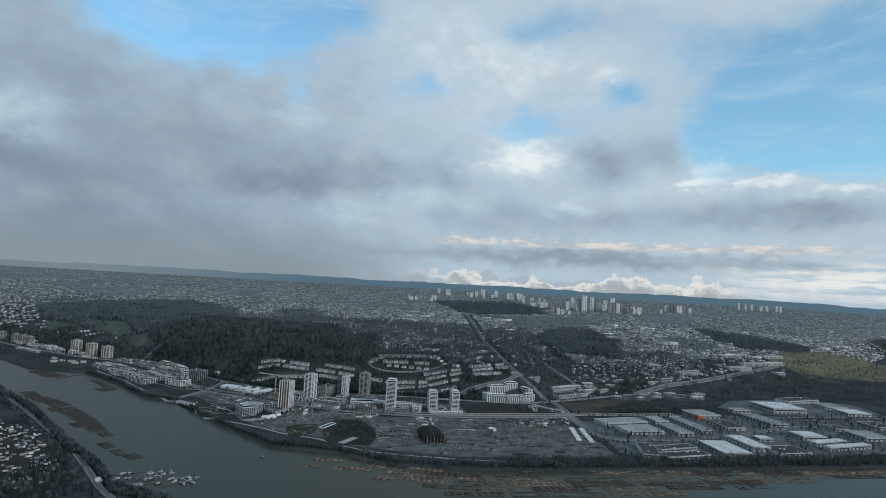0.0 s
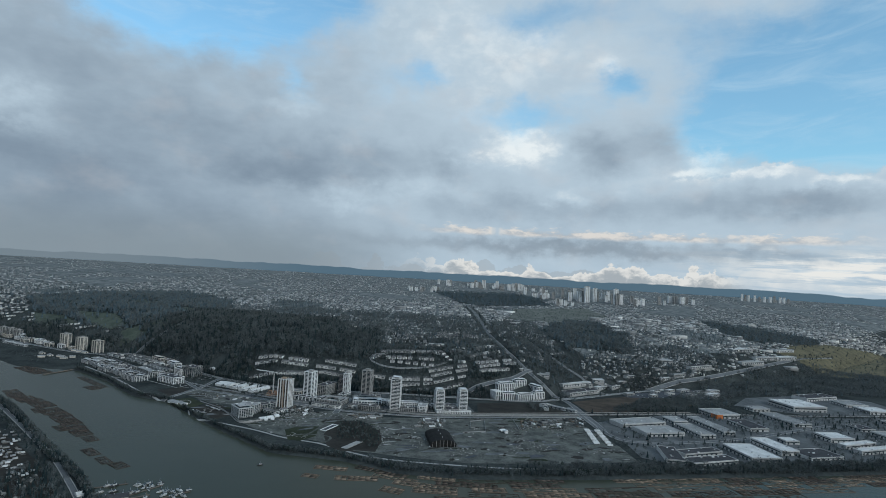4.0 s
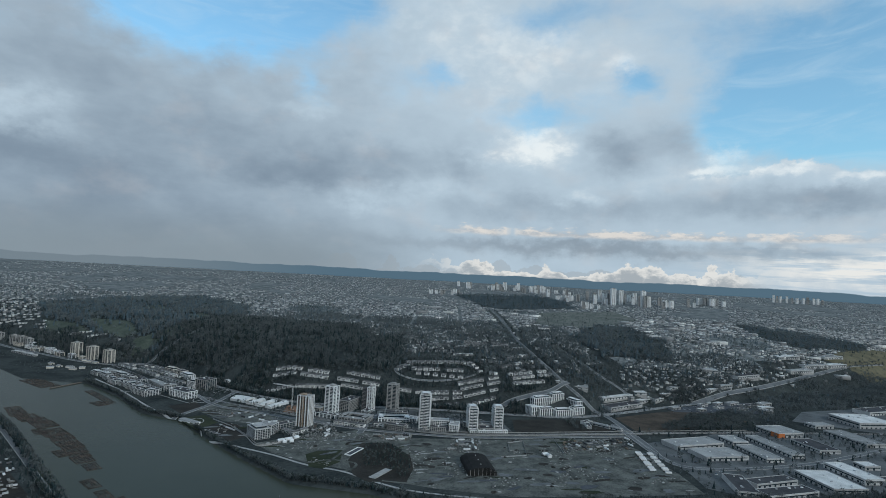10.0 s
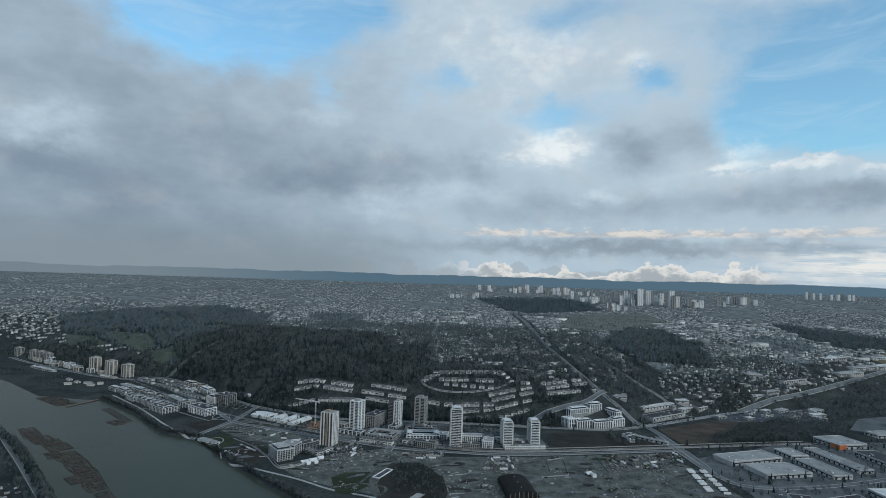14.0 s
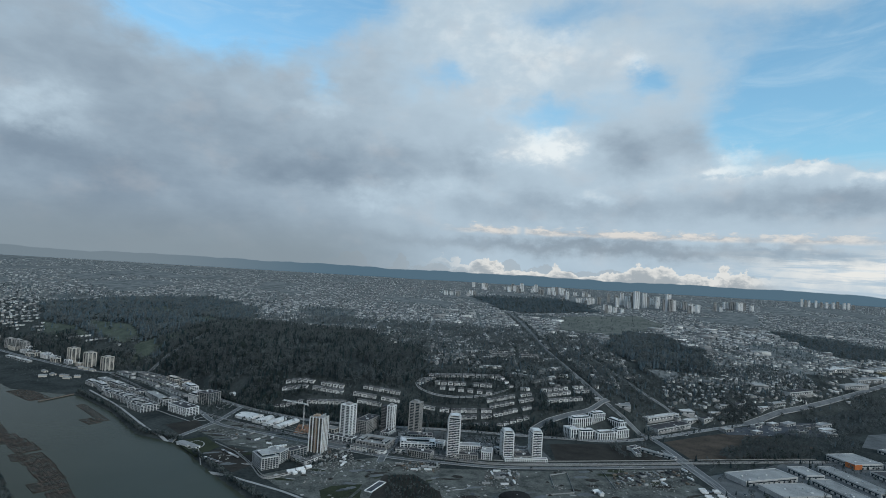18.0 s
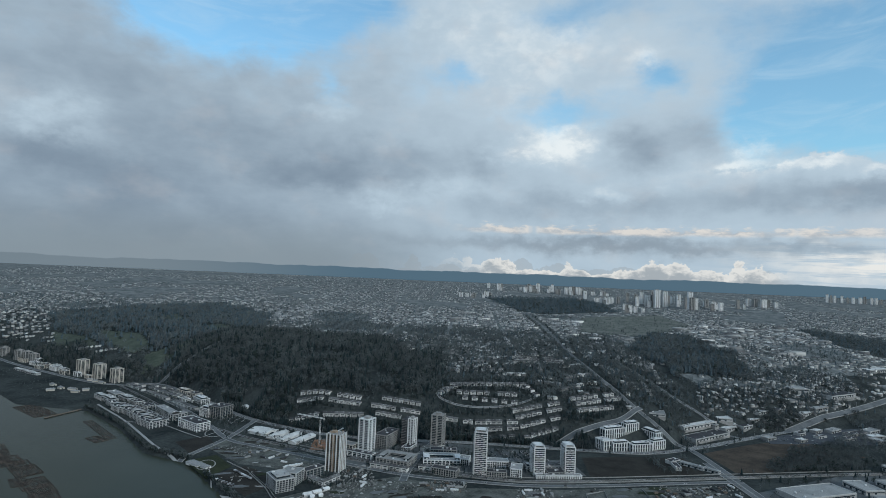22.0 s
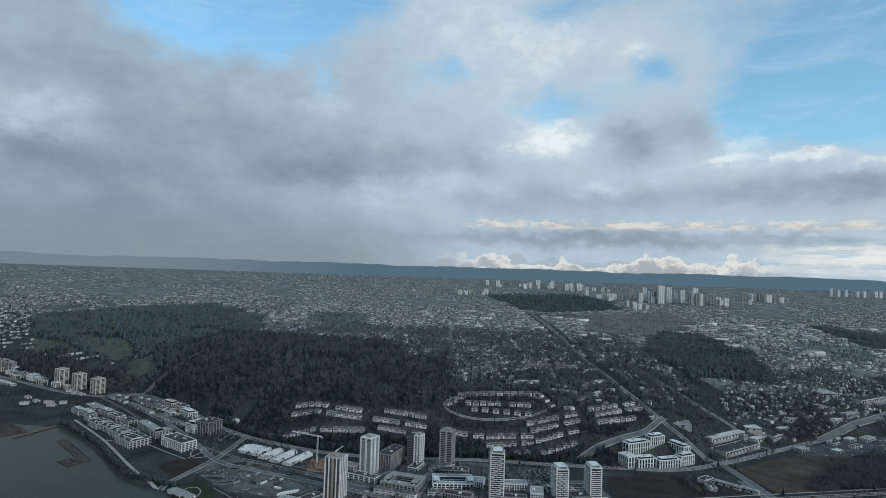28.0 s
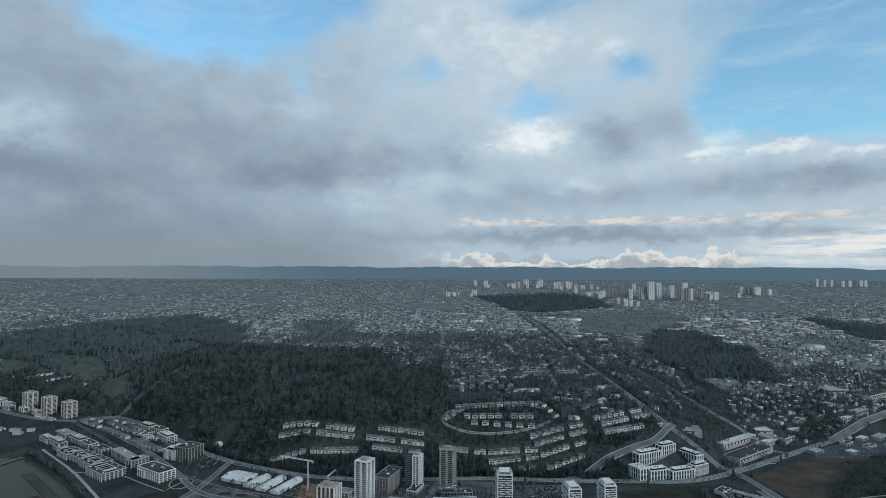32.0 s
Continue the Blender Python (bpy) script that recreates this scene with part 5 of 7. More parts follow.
# fir needles lightened towards blue, the haze of distance mixed into their colour
M["hazed_needles"] = material("hazed_needles", (0.040, 0.061, 0.074), (0.108, 0.146, 0.164), scale=0.02, vary=0.5, islands=True)
BARE = [bare_tree(s, 44) for s in range(5)]
FIRS = [conifer(s) for s in range(4)]
LEAFY = [leafy(s) for s in range(3)]
THIN = [bare_tree(20 + s, 13, 2) for s in range(3)]
SMALL_FIRS = [conifer(20 + s, 2, 5) for s in range(3)]
WOOD_MATS = [M["bark"], M["conifer"], M["leaf"]]


def wood(x, y, tall, mix, sparse=False, lift=0.0):
    """Trees at the places x, y: mix gives the shares of bare trees, firs and broad evergreens."""
    n = len(x)
    z = heights(x, y) + lift
    kinds = [THIN if sparse else BARE, SMALL_FIRS if sparse else FIRS, LEAFY]
    pick, form = nrs.choice(3, n, p=mix), nrs.randint(0, 60, n)
    turn, h = nrs.uniform(0, 6.28, n), tall * nrs.uniform(0.65, 1.25, n)
    out = []
    for k in range(3):
        for i, shape in enumerate(kinds[k]):
            w = (pick == k) & (form % len(kinds[k]) == i)
            if w.any():
                out.append(scatter(shape, x[w], y[w], z[w], h[w] * nrs.uniform(0.85, 1.35, w.sum()), turn[w], h[w] * (1.15 if k == 1 else 1.0)))
    return out


def fill(poly, gap, ragged=45.0):
    """Jittered places inside an outline with a ragged edge, about a gap apart."""
    xs, ys = [p[0] for p in poly], [p[1] for p in poly]
    x, y = np.meshgrid(np.arange(min(xs) - 20, max(xs) + 20, gap), np.arange(min(ys) - 20, max(ys) + 20, gap))
    x, y = x.ravel() + nrs.uniform(-0.5, 0.5, x.size) * gap, y.ravel() + nrs.uniform(-0.5, 0.5, y.size) * gap
    if max(xs) - min(xs) > 300:
        wob = np.array([noise.noise_vector((a * 0.012, b * 0.012, 5.0)) for a, b in zip(x, y)])
        keep = inside(x + wob[:, 0] * ragged, y + wob[:, 1] * ragged, poly)
        bald = np.array([noise.noise((a * 0.009, b * 0.009, 9.0)) for a, b in zip(x, y)])
        keep &= nrs.rand(len(x)) > np.clip(bald * 2.0 - 0.25, 0, 0.8)
    else:
        keep = inside(x, y, poly)
    return x[keep], y[keep]


LINES = [(np.array([(p.x, p.y) for p in line]), width) for _, line, width, _ in ROADS] + [(np.array([(p.x, p.y) for p in RAIL]), 10)]
HOMES = np.array([(x1 + (x2 - x1) * k / 8, y1 + (y2 - y1) * k / 8) for x1, y1, x2, y2, _, _ in HOME_ROWS for k in range(9)])
BUILT = np.array([(o.location.x, o.location.y) for o in scene.objects if o.get("category") in ("apartment tower", "apartment building", "hospital building", "warehouse", "shed")])


def clear(x, y, pad=4.0, homes=11.0, built=24.0):
    """Which places are free of roads and buildings."""
    ok = np.ones(len(x), bool)
    for line, width in LINES:
        for p in line:
            ok &= (x - p[0]) ** 2 + (y - p[1]) ** 2 > (width / 2 + pad) ** 2
    for pts, r in ((HOMES, homes), (BUILT, built)):
        for p in pts:
            ok &= (x - p[0]) ** 2 + (y - p[1]) ** 2 > r * r
    return ok


def kept(x, y, **how):
    ok = clear(x, y, **how)
    return x[ok], y[ok]


WOOD_A = [(-340, 2015), (-336, 2188), (-220, 2260), (-110, 2312), (60, 2142), (281, 2081), (266, 1853), (374, 1824), (322, 1626), (265, 1542), (146, 1562), (5, 1612), (-70, 1600), (-110, 1690), (-173, 1790), (-276, 1945)]
GOLF_WOOD = [(-908, 2844), (-775, 2950), (-631, 3114), (-333, 3250), (-117, 2734), (-93, 2301), (-321, 2180), (-343, 2029), (-523, 2258), (-727, 2393)]
WOOD_B = [(1292, 2271), (1399, 2208), (1298, 1878), (1183, 1679), (1139, 1605), (1061, 1610), (1013, 1630), (939, 1618), (958, 1718), (948, 1813), (967, 1925)]
PARK = [(1142, 3777), (1387, 3763), (1706, 3784), (1799, 3529), (1669, 3131), (1368, 3053), (1165, 3042), (1104, 3150), (1138, 3493)]
EAST_WOOD = [(2310, 2605), (2387, 2206), (2561, 2117), (2324, 1941), (1906, 1872), (1930, 2069)]
THICKET = [(1060, 1300), (1300, 1462), (1700, 1600), (2100, 1720), (2300, 1560), (2150, 1330), (1750, 1300), (1560, 1350), (1300, 1330), (1130, 1220)]
BELT = [(-40, 1600), (60, 1530), (160, 1478), (320, 1436), (430, 1402), (560, 1412), (640, 1432), (560, 1440), (430, 1412), (340, 1440), (240, 1500), (130, 1548), (0, 1600)]
HILL = [(301, 1589), (368, 1813), (332, 2112), (612, 2332), (817, 2224), (679, 1699), (688, 1496), (636, 1437), (537, 1463), (503, 1552), (404, 1599)]
HILL_EAST = [(745, 1345), (720, 1461), (718, 1571), (726, 1700), (916, 2230), (1042, 2154), (884, 1662), (886, 1544), (844, 1462)]
gather("hill_trees", wood(*kept(*fill(HILL, 10.0), homes=11.5), 9.0, [0.76, 0.14, 0.10]), [M["hazed_bark"], M["hazed_needles"], M["leaf"]], "bare trees and firs between hillside homes", "trees")
gather("hill_trees", wood(*kept(*fill(HILL_EAST, 10.0)), 11.0, [0.74, 0.16, 0.10]), [M["hazed_bark"], M["hazed_needles"], M["leaf"]], "bare trees and firs beside the hill road", "trees")
for line in (HILL_ROAD[30:], MAIN_ROAD[95:]):
    rx_, ry_ = np.array([p.x for p in line for _ in range(2)]), np.array([p.y for p in line for _ in range(2)])
    rx_, ry_ = rx_ + nrs.choice([-1, 1], len(rx_)) * nrs.uniform(11, 24, len(rx_)), ry_ + nrs.uniform(-6, 6, len(rx_))
    gather("roadside_trees", wood(*kept(rx_, ry_, pad=2.0), 10.0, [0.75, 0.15, 0.1]), WOOD_MATS, "bare trees along the roadside", "trees")
gather("forest", wood(*kept(*fill(WOOD_A, 8.0)), 15.0, [0.66, 0.26, 0.08]), WOOD_MATS, "dense winter forest of bare trees and firs", "forest")
x, y = kept(*fill(GOLF_WOOD, 9.0))
fairway = np.zeros(len(x), bool)
for ob in [o for o in scene.objects if o.get("category") == "golf course"]:
    v = np.array([c.co[:2] for c in ob.data.vertices])
    for i in range(0, len(v), 4):
        m_ = v[i:i + 4].mean(0)
        fairway |= (np.abs(x - m_[0]) < 7) & (np.abs(y - m_[1]) < 7)
keep = ~fairway | (nrs.rand(len(x)) < 0.07)
gather("forest", wood(x[keep], y[keep], 16.0, [0.40, 0.52, 0.08]), [M["hazed_bark"], M["hazed_needles"], M["leaf"]], "grey-green fir forest round the golf course", "forest")
ux_, uy_ = np.array([(p.x, p.y) for p in MAIN_ROAD if -130 < p.x < 640 for _ in range(24)]).T
ux_, uy_ = ux_ + nrs.uniform(-8, 8, len(ux_)), uy_ + 9 + nrs.uniform(0, 1, len(ux_)) ** 1.3 * np.interp(ux_, [-130, 0, 120, 300, 450, 640], [55, 60, 50, 48, 34, 20])
gather("tree_belt", wood(*kept(ux_, uy_, pad=1.5, homes=14.0), 11.0, [0.35, 0.53, 0.12]), WOOD_MATS, "dark wooded slope above the main road", "trees")
gather("forest", wood(*kept(*fill(WOOD_B, 8.0)), 15.0, [0.55, 0.37, 0.08]), [M["hazed_bark"], M["hazed_needles"], M["leaf"]], "grey-green wood of firs and bare trees", "forest")
gather("forest", wood(*fill(PARK, 13.0, 60.0), 17.0, [0.3, 0.64, 0.06], True), [M["hazed_bark"], M["hazed_needles"], M["leaf"]], "grey-green fir forest of a city park", "forest")
gather("forest", wood(*fill(EAST_WOOD, 12.0, 90.0), 14.0, [0.6, 0.34, 0.06], True), [M["hazed_bark"], M["hazed_needles"], M["leaf"]], "grey wood on the eastern slope", "forest")
gather("forest", wood(*kept(*fill(THICKET, 9.0)), 11.0, [0.9, 0.05, 0.05]), [M["hazed_bark"], M["hazed_needles"], M["leaf"]], "grey-brown thicket of bare trees", "forest")
SLOPE = [(-60, 1689), (0, 1635), (20, 1554), (159, 1483), (318, 1434), (418, 1400), (557, 1389), (636, 1407), (684, 1431), (657, 1475), (537, 1474), (505, 1573), (385, 1617), (260, 1581), (140, 1598)]
gather("slope_trees", wood(*kept(*fill(SLOPE, 7.0), homes=10.5), 7.5, [0.4, 0.42, 0.18]), WOOD_MATS, "dark trees and hedges round the hillside homes", "trees")
gx_, gy_ = HOMES[:, 0].repeat(9) + nrs.uniform(-16, 16, 9 * len(HOMES)), HOMES[:, 1].repeat(9) + nrs.uniform(-20, 20, 9 * len(HOMES))
off = np.min((gx_[:, None] - HOMES[None, :, 0]) ** 2 + (gy_[:, None] - HOMES[None, :, 1]) ** 2, 1) > 45
gather("garden_trees", wood(*kept(gx_[off], gy_[off], pad=1.0, homes=0.1, built=14.0), 5.5, [0.4, 0.3, 0.3]), WOOD_MATS, "small dark garden trees between the rows of homes", "trees")
gather("tree_belt", wood(*kept(*fill(BELT, 5.0), homes=13.0), 12.0, [0.3, 0.58, 0.12]), WOOD_MATS, "belt of tall dark trees above the road", "trees")

# the river bank and the far shore
bx = nrs.uniform(-430, 1250, 3600)
by = np.interp(bx, BANK_X, BANK_Y) + nrs.uniform(-3, 21, 3600) * nrs.uniform(0.2, 1.0, 3600) * np.where(bx > 180, 1.9, 1.0)
gather("bank_trees", wood(*kept(bx, by, pad=0.0), 6.5, [0.66, 0.12, 0.22]), WOOD_MATS, "bare brown shrubs and trees along the river bank", "trees")
sx = nrs.uniform(-620, -90, 1500)
sy = np.interp(sx, SOUTH_X, SOUTH_Y) + nrs.uniform(-17, 3, 1500)
gather("bank_trees", wood(*kept(sx, sy, pad=1.0), 10.0, [0.45, 0.47, 0.08]), WOOD_MATS, "tall dark bare grey trees along the near shore", "trees")
sx, k = nrs.uniform(-480, -150, 1000), nrs.choice([-1.0, 1.0], 1000, p=[0.15, 0.85])
sy = np.interp(sx, [-520, -470, -414, -328, -260, -208, -177, -120], [1480, 1390, 1294, 1141, 1019, 907, 838, 740]) + k * nrs.uniform(15, 40, 1000)
gather("bank_trees", wood(*kept(sx, sy, pad=5.0), 7.0, [0.5, 0.4, 0.1]), WOOD_MATS, "dark bare trees on both sides of the shore road", "trees")
gather("grove", wood(*fill([(150, 1110), (168, 1178), (206, 1172), (226, 1110), (216, 1045), (196, 1000), (180, 1060), (140, 1060)], 5.5), 5.0, [0.3, 0.1, 0.6]), WOOD_MATS, "dark thicket in the fenced lot", "trees")
gather("yard_trees", wood(*kept(*fill([(-290, 985), (-272, 1000), (-215, 880), (-190, 840), (-300, 720), (-420, 780), (-300, 860)], 7.0), pad=9.0), 8.0, [0.35, 0.6, 0.05]), WOOD_MATS, "dark trees round the storage yard", "trees")
ex, ey = kept(*fill([(640, 840), (670, 1100), (720, 1190), (1080, 1230), (1120, 1170), (1700, 1090), (1690, 880), (1300, 800), (900, 790)], 15.0), built=38.0)
gather("estate_trees", wood(ex, ey, 9.0, [0.5, 0.25, 0.25]), WOOD_MATS, "trees and hedges between the warehouses", "trees")
fx, fy = kept(*fill([(610, 1290), (690, 1285), (680, 1215), (600, 1212)], 7.0))
gather("field_trees", wood(fx, fy, 9.0, [0.95, 0.0, 0.05]), WOOD_MATS, "bare trees at the edge of the field", "trees")
fx, fy = fill([(1890, 1752), (2154, 1903), (2487, 2021), (3100, 2150), (3000, 1750), (2400, 1640), (2050, 1600)], 34.0)
gather("meadow_trees", wood(fx, fy, 9.0, [0.7, 0.1, 0.2]), WOOD_MATS, "scattered bare trees and hedges on the meadow", "trees")
fx, fy = kept(*fill([(830, 1255), (962, 1300), (1060, 1330), (1130, 1300), (1090, 1235), (1000, 1200), (900, 1180), (790, 1192)], 5.5))
gather("field_trees", wood(fx, fy, 9.0, [0.92, 0.0, 0.08]), WOOD_MATS, "bare scrub trees on the rough field", "trees")
fx, fy = kept(*fill([(-420, 1780), (-100, 1490), (60, 1360), (300, 1230), (420, 1200), (430, 1330), (320, 1390), (60, 1490), (-150, 1680), (-330, 1930), (-480, 1960)], 8.0), built=15.0)
gather("street_trees", wood(fx, fy, 7.0, [0.6, 0.15, 0.25]), WOOD_MATS, "young street trees between the new blocks", "trees")
fx, fy = kept(*fill([(-430, 2040), (-350, 2030), (-580, 2260), (-900, 2540), (-960, 2490), (-640, 2200)], 8.0), built=15.0)
gather("forest", wood(fx, fy, 13.0, [0.6, 0.3, 0.1]), WOOD_MATS, "dark wood behind the apartment blocks", "forest")
fx, fy = fill([(-1000, 2250), (-760, 2230), (-560, 2010), (-480, 1900), (-430, 1830), (-560, 1870), (-720, 2040)], 14.0)
gather("bank_scrub", wood(*kept(fx, fy, built=20.0), 4.0, [0.8, 0.0, 0.2]), WOOD_MATS, "low brown scrub on the river flat", "shrubs")

# ---- the suburbs, row upon row ----
hv = [(a * 0.5, b * 0.4, z) for z in (-0.4, 0.45) for a, b in ((-1, -1), (1, -1), (1, 1), (-1, 1))]
rv = [(a * 0.55, b * 0.46, 0.43) for a, b in ((-1, -1), (1, -1), (1, 1), (-1, 1))] + [(-0.55, 0, 0.70), (0.55, 0, 0.70)]
HOUSE = shape_of(Geo().add(hv, [(0, 1, 5, 4), (1, 2, 6, 5), (2, 3, 7, 6), (3, 0, 4, 7)]).add(rv, [(0, 1, 5, 4), (2, 3, 4, 5), (1, 2, 5), (3, 0, 4)], 1))
turn = radians(-17)
ux, uy = math.cos(turn), math.sin(turn)
a, b = np.meshgrid(np.arange(-3600, 4300, 13.5), np.arange(0, 330))
b = (b // 2) * 60.0 + (b % 2) * 27.0 + 700.0
a, b = a.ravel() + nrs.uniform(-2.5, 2.5, a.size), b.ravel() + nrs.uniform(-2.5, 2.5, a.size)
hx, hy = a * ux - b * uy, a * uy + b * ux
s = hy - np.interp(hx, FOOT_X, FOOT_Y)
az = np.degrees(np.arctan2(hx, hy - 150))
ok = (s > np.where(hx > 745, 22, 90)) & (az > -33) & (az < 60) & (0.29 * hx + 0.957 * hy < 3150) & (hy > 1380) & (a % 190 > 16)
MEADOW = [(1890, 1752), (2154, 1903), (2487, 2021), (3100, 2150), (3000, 1750), (2400, 1640), (2050, 1600)]
GREENS = (WOOD_A, GOLF_WOOD, WOOD_B, PARK, EAST_WOOD, THICKET, BELT, CEMETERY, MEADOW)
for poly in GREENS:
    ok &= ~inside(hx, hy, poly)
# quarters with many houses or few, on the near slope
def town_floor(name, pts, label, step):
    """Streets and gardens: one smooth sheet on the slope, ragged at its edge, with the woods left out."""
    xs, ys = [p[0] for p in pts], [p[1] for p in pts]
    gx_, gy_ = np.arange(min(xs), max(xs), step), np.arange(min(ys), max(ys), step)
    X, Y = np.meshgrid(gx_, gy_)
    keep = inside(X[:-1, :-1] + step / 2, Y[:-1, :-1] + step / 2, pts)
    for poly in GREENS:
        keep &= ~inside(X[:-1, :-1] + step / 2, Y[:-1, :-1] + step / 2, poly)
    ids = np.arange(X.size).reshape(X.shape)
    q = np.stack([ids[:-1, :-1], ids[:-1, 1:], ids[1:, 1:], ids[1:, :-1]], -1)[keep]
    used, q = np.unique(q, return_inverse=True)
    v = np.stack([X.ravel()[used], Y.ravel()[used], heights(X.ravel()[used], Y.ravel()[used]) + 0.8], -1)
    ob = new(name, mesh_of(name, v.tolist(), q.reshape(-1, 4).tolist(), M["suburb_floor"]))
    return tagged(ob, label, "streets", kind="structure")


town_floor("town_ground", [(-4300, 6700), (-3400, 5500), (-1300, 3100), (-640, 3000), (-150, 2330), (330, 2150), (700, 2200), (960, 1950), (960, 1560), (1300, 1570), (2300, 1990), (6400, 3750), (5400, 4500), (2500, 5500), (0, 6200)], "grey streets and dull gardens of the suburbs", 40.0)
CROWDED = ([(-165, 2617), (73, 2502), (291, 2329), (288, 2119), (61, 2161), (-110, 2312)], [(480, 2071), (539, 1865), (439, 1640), (330, 1650), (380, 1800)], [(940, 2500), (1000, 2250), (960, 1950), (900, 1700), (850, 1900), (860, 2250)], [(960, 1540), (1145, 1560), (1320, 1840), (1500, 1900), (1527, 1666), (1094, 1480)])
lush = np.array([noise.noise((px * 0.0028, py * 0.0028, 3.1)) for px, py in zip(hx[ok], hy[ok])])
busy = np.zeros(ok.sum(), bool)
for poly in CROWDED:
    busy |= inside(hx[ok], hy[ok], poly)
near_side = np.clip((2450 - hy[ok]) / 500, 0, 1) * (hx[ok] < 960) * (hx[ok] > -200) * ~busy
west = np.clip((300 - hx[ok]) / 1200, 0, 1)
full = (lush < 0.36 - 0.30 * near_side) & (nrs.rand(ok.sum()) < 0.86 - 0.40 * near_side - 0.26 * west)
sx_, sy_ = hx[ok], hy[ok]
cx, cy = sx_[full], sy_[full]
free = clear(cx, cy, 6.0, 13.0, 24.0) & ~((cx > 745) & (cy < 1700) & (nrs.rand(len(cx)) < 0.5))
cx, cy = cx[free], cy[free]
n = len(cx)
gather("suburb_houses", [scatter(HOUSE, cx, cy, heights(cx, cy), nrs.uniform(9.0, 13.0, n) * np.where(cx < -300, 0.72, 1.0) * np.where(nrs.rand(n) < 0.05, 1.8, 1.0), turn + nrs.choice([0, 1.571], n, p=[0.7, 0.3]) + nrs.uniform(-0.1, 0.1, n), nrs.uniform(6.0, 8.5, n))], [M["house_wall"], M["house_roof"]], "endless rows of small pale suburban houses", "houses")
# the streets beyond, out to the horizon
a, b = np.meshgrid(np.arange(-3600, 4600, 17.0), np.arange(3050, 5320, 1.0)[::24])
b = b.ravel() + nrs.uniform(-3, 3, a.size)
a = a.ravel() + nrs.uniform(-5, 5, len(b))
fx, fy = a * ux - b * uy, a * uy + b * ux
az, deep = np.degrees(np.arctan2(fx, fy - 150)), 0.29 * fx + 0.957 * fy
ok = (deep > 3140) & (deep < 5310) & (az > -32) & (az < 60) & (a % 170 > 14) & (nrs.rand(len(az)) < np.interp(deep, [3140, 4900], [0.72, 0.5]) * np.interp(az, [-20, 12], [0.62, 1.0]))
for poly in GREENS:
    ok &= ~inside(fx, fy, poly)
fx, fy, deep = fx[ok], fy[ok], deep[ok]
lush = np.array([noise.noise((px * 0.003, py * 0.003, 7.7)) for px, py in zip(fx, fy)])
fx, fy, deep = fx[lush < 0.22], fy[lush < 0.22], deep[lush < 0.22]
m = len(fx)
small = np.interp(deep, [3100, 4900], [1.0, 0.62])
gather("suburb_houses", [scatter(HOUSE, fx, fy, heights(fx, fy), nrs.uniform(8, 13, m) * np.where(nrs.rand(m) < 0.10, 2.0, 1.0) * small, turn + nrs.choice([0, 1.571], m, p=[0.85, 0.15]), nrs.uniform(4.5, 7, m) * small)], [M["house_wall"], M["house_roof"]], "far rows of pale houses and blocks fading to the horizon", "houses")
fx, fy = fx + nrs.uniform(-9, 9, m), fy + nrs.uniform(-12, 12, m)
gather("suburb_trees", wood(np.concatenate([fx, fx[::2] + 11]), np.concatenate([fy, fy[::2] - 8]), np.concatenate([small, small[::2]]) * 11.0, [0.6, 0.34, 0.06], True), [M["hazed_bark"], M["hazed_needles"], M["leaf"]], "far trees among the rows of houses", "trees")
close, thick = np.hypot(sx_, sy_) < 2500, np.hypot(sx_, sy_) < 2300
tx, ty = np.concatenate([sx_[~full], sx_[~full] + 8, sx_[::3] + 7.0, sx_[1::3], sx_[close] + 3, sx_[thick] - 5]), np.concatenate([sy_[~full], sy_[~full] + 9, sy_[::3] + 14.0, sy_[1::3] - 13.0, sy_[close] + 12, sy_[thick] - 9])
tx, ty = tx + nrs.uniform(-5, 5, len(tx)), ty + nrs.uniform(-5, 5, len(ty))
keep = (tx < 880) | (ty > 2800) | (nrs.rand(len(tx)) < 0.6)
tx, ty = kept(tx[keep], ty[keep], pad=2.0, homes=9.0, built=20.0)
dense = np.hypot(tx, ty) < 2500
gather("suburb_trees", wood(tx[dense], ty[dense], 10.5, [0.72, 0.2, 0.08]), [M["hazed_bark"], M["hazed_needles"], M["leaf"]], "bare trees and firs between the houses", "trees")
gather("suburb_trees", wood(tx[~dense], ty[~dense], 12.0, [0.66, 0.28, 0.06], True), [M["hazed_bark"], M["hazed_needles"], M["leaf"]], "far trees between the suburban houses", "trees")
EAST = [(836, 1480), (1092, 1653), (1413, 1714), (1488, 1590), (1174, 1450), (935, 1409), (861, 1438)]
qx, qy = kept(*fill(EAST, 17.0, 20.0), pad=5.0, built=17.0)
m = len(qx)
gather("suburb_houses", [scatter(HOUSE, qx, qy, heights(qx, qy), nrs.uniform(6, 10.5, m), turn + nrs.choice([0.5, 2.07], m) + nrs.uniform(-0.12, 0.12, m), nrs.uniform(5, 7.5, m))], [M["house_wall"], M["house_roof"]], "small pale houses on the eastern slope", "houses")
gather("suburb_trees", wood(*kept(*fill(EAST, 8.5, 20.0), pad=2.0, built=16.0), 9.0, [0.6, 0.25, 0.15]), [M["hazed_bark"], M["hazed_needles"], M["leaf"]], "bare trees between houses of the eastern slope", "trees")
gather("scrub_trees", wood(*kept(*fill([(945, 1438), (1120, 1530), (1150, 1442), (1040, 1411)], 6.5), pad=2.0, built=14.0), 11.0, [0.92, 0.03, 0.05]), WOOD_MATS, "grey bare copse beside the valley road", "trees")
qx, qy = fill(CEMETERY, 26.0)
gather("park_trees", wood(qx, qy, 8.0, [0.5, 0.35, 0.15], True), WOOD_MATS, "small trees in rows on the open park land", "trees")
qx, qy = nrs.uniform(420, 1300, 1000), nrs.uniform(4, 40, 1000)
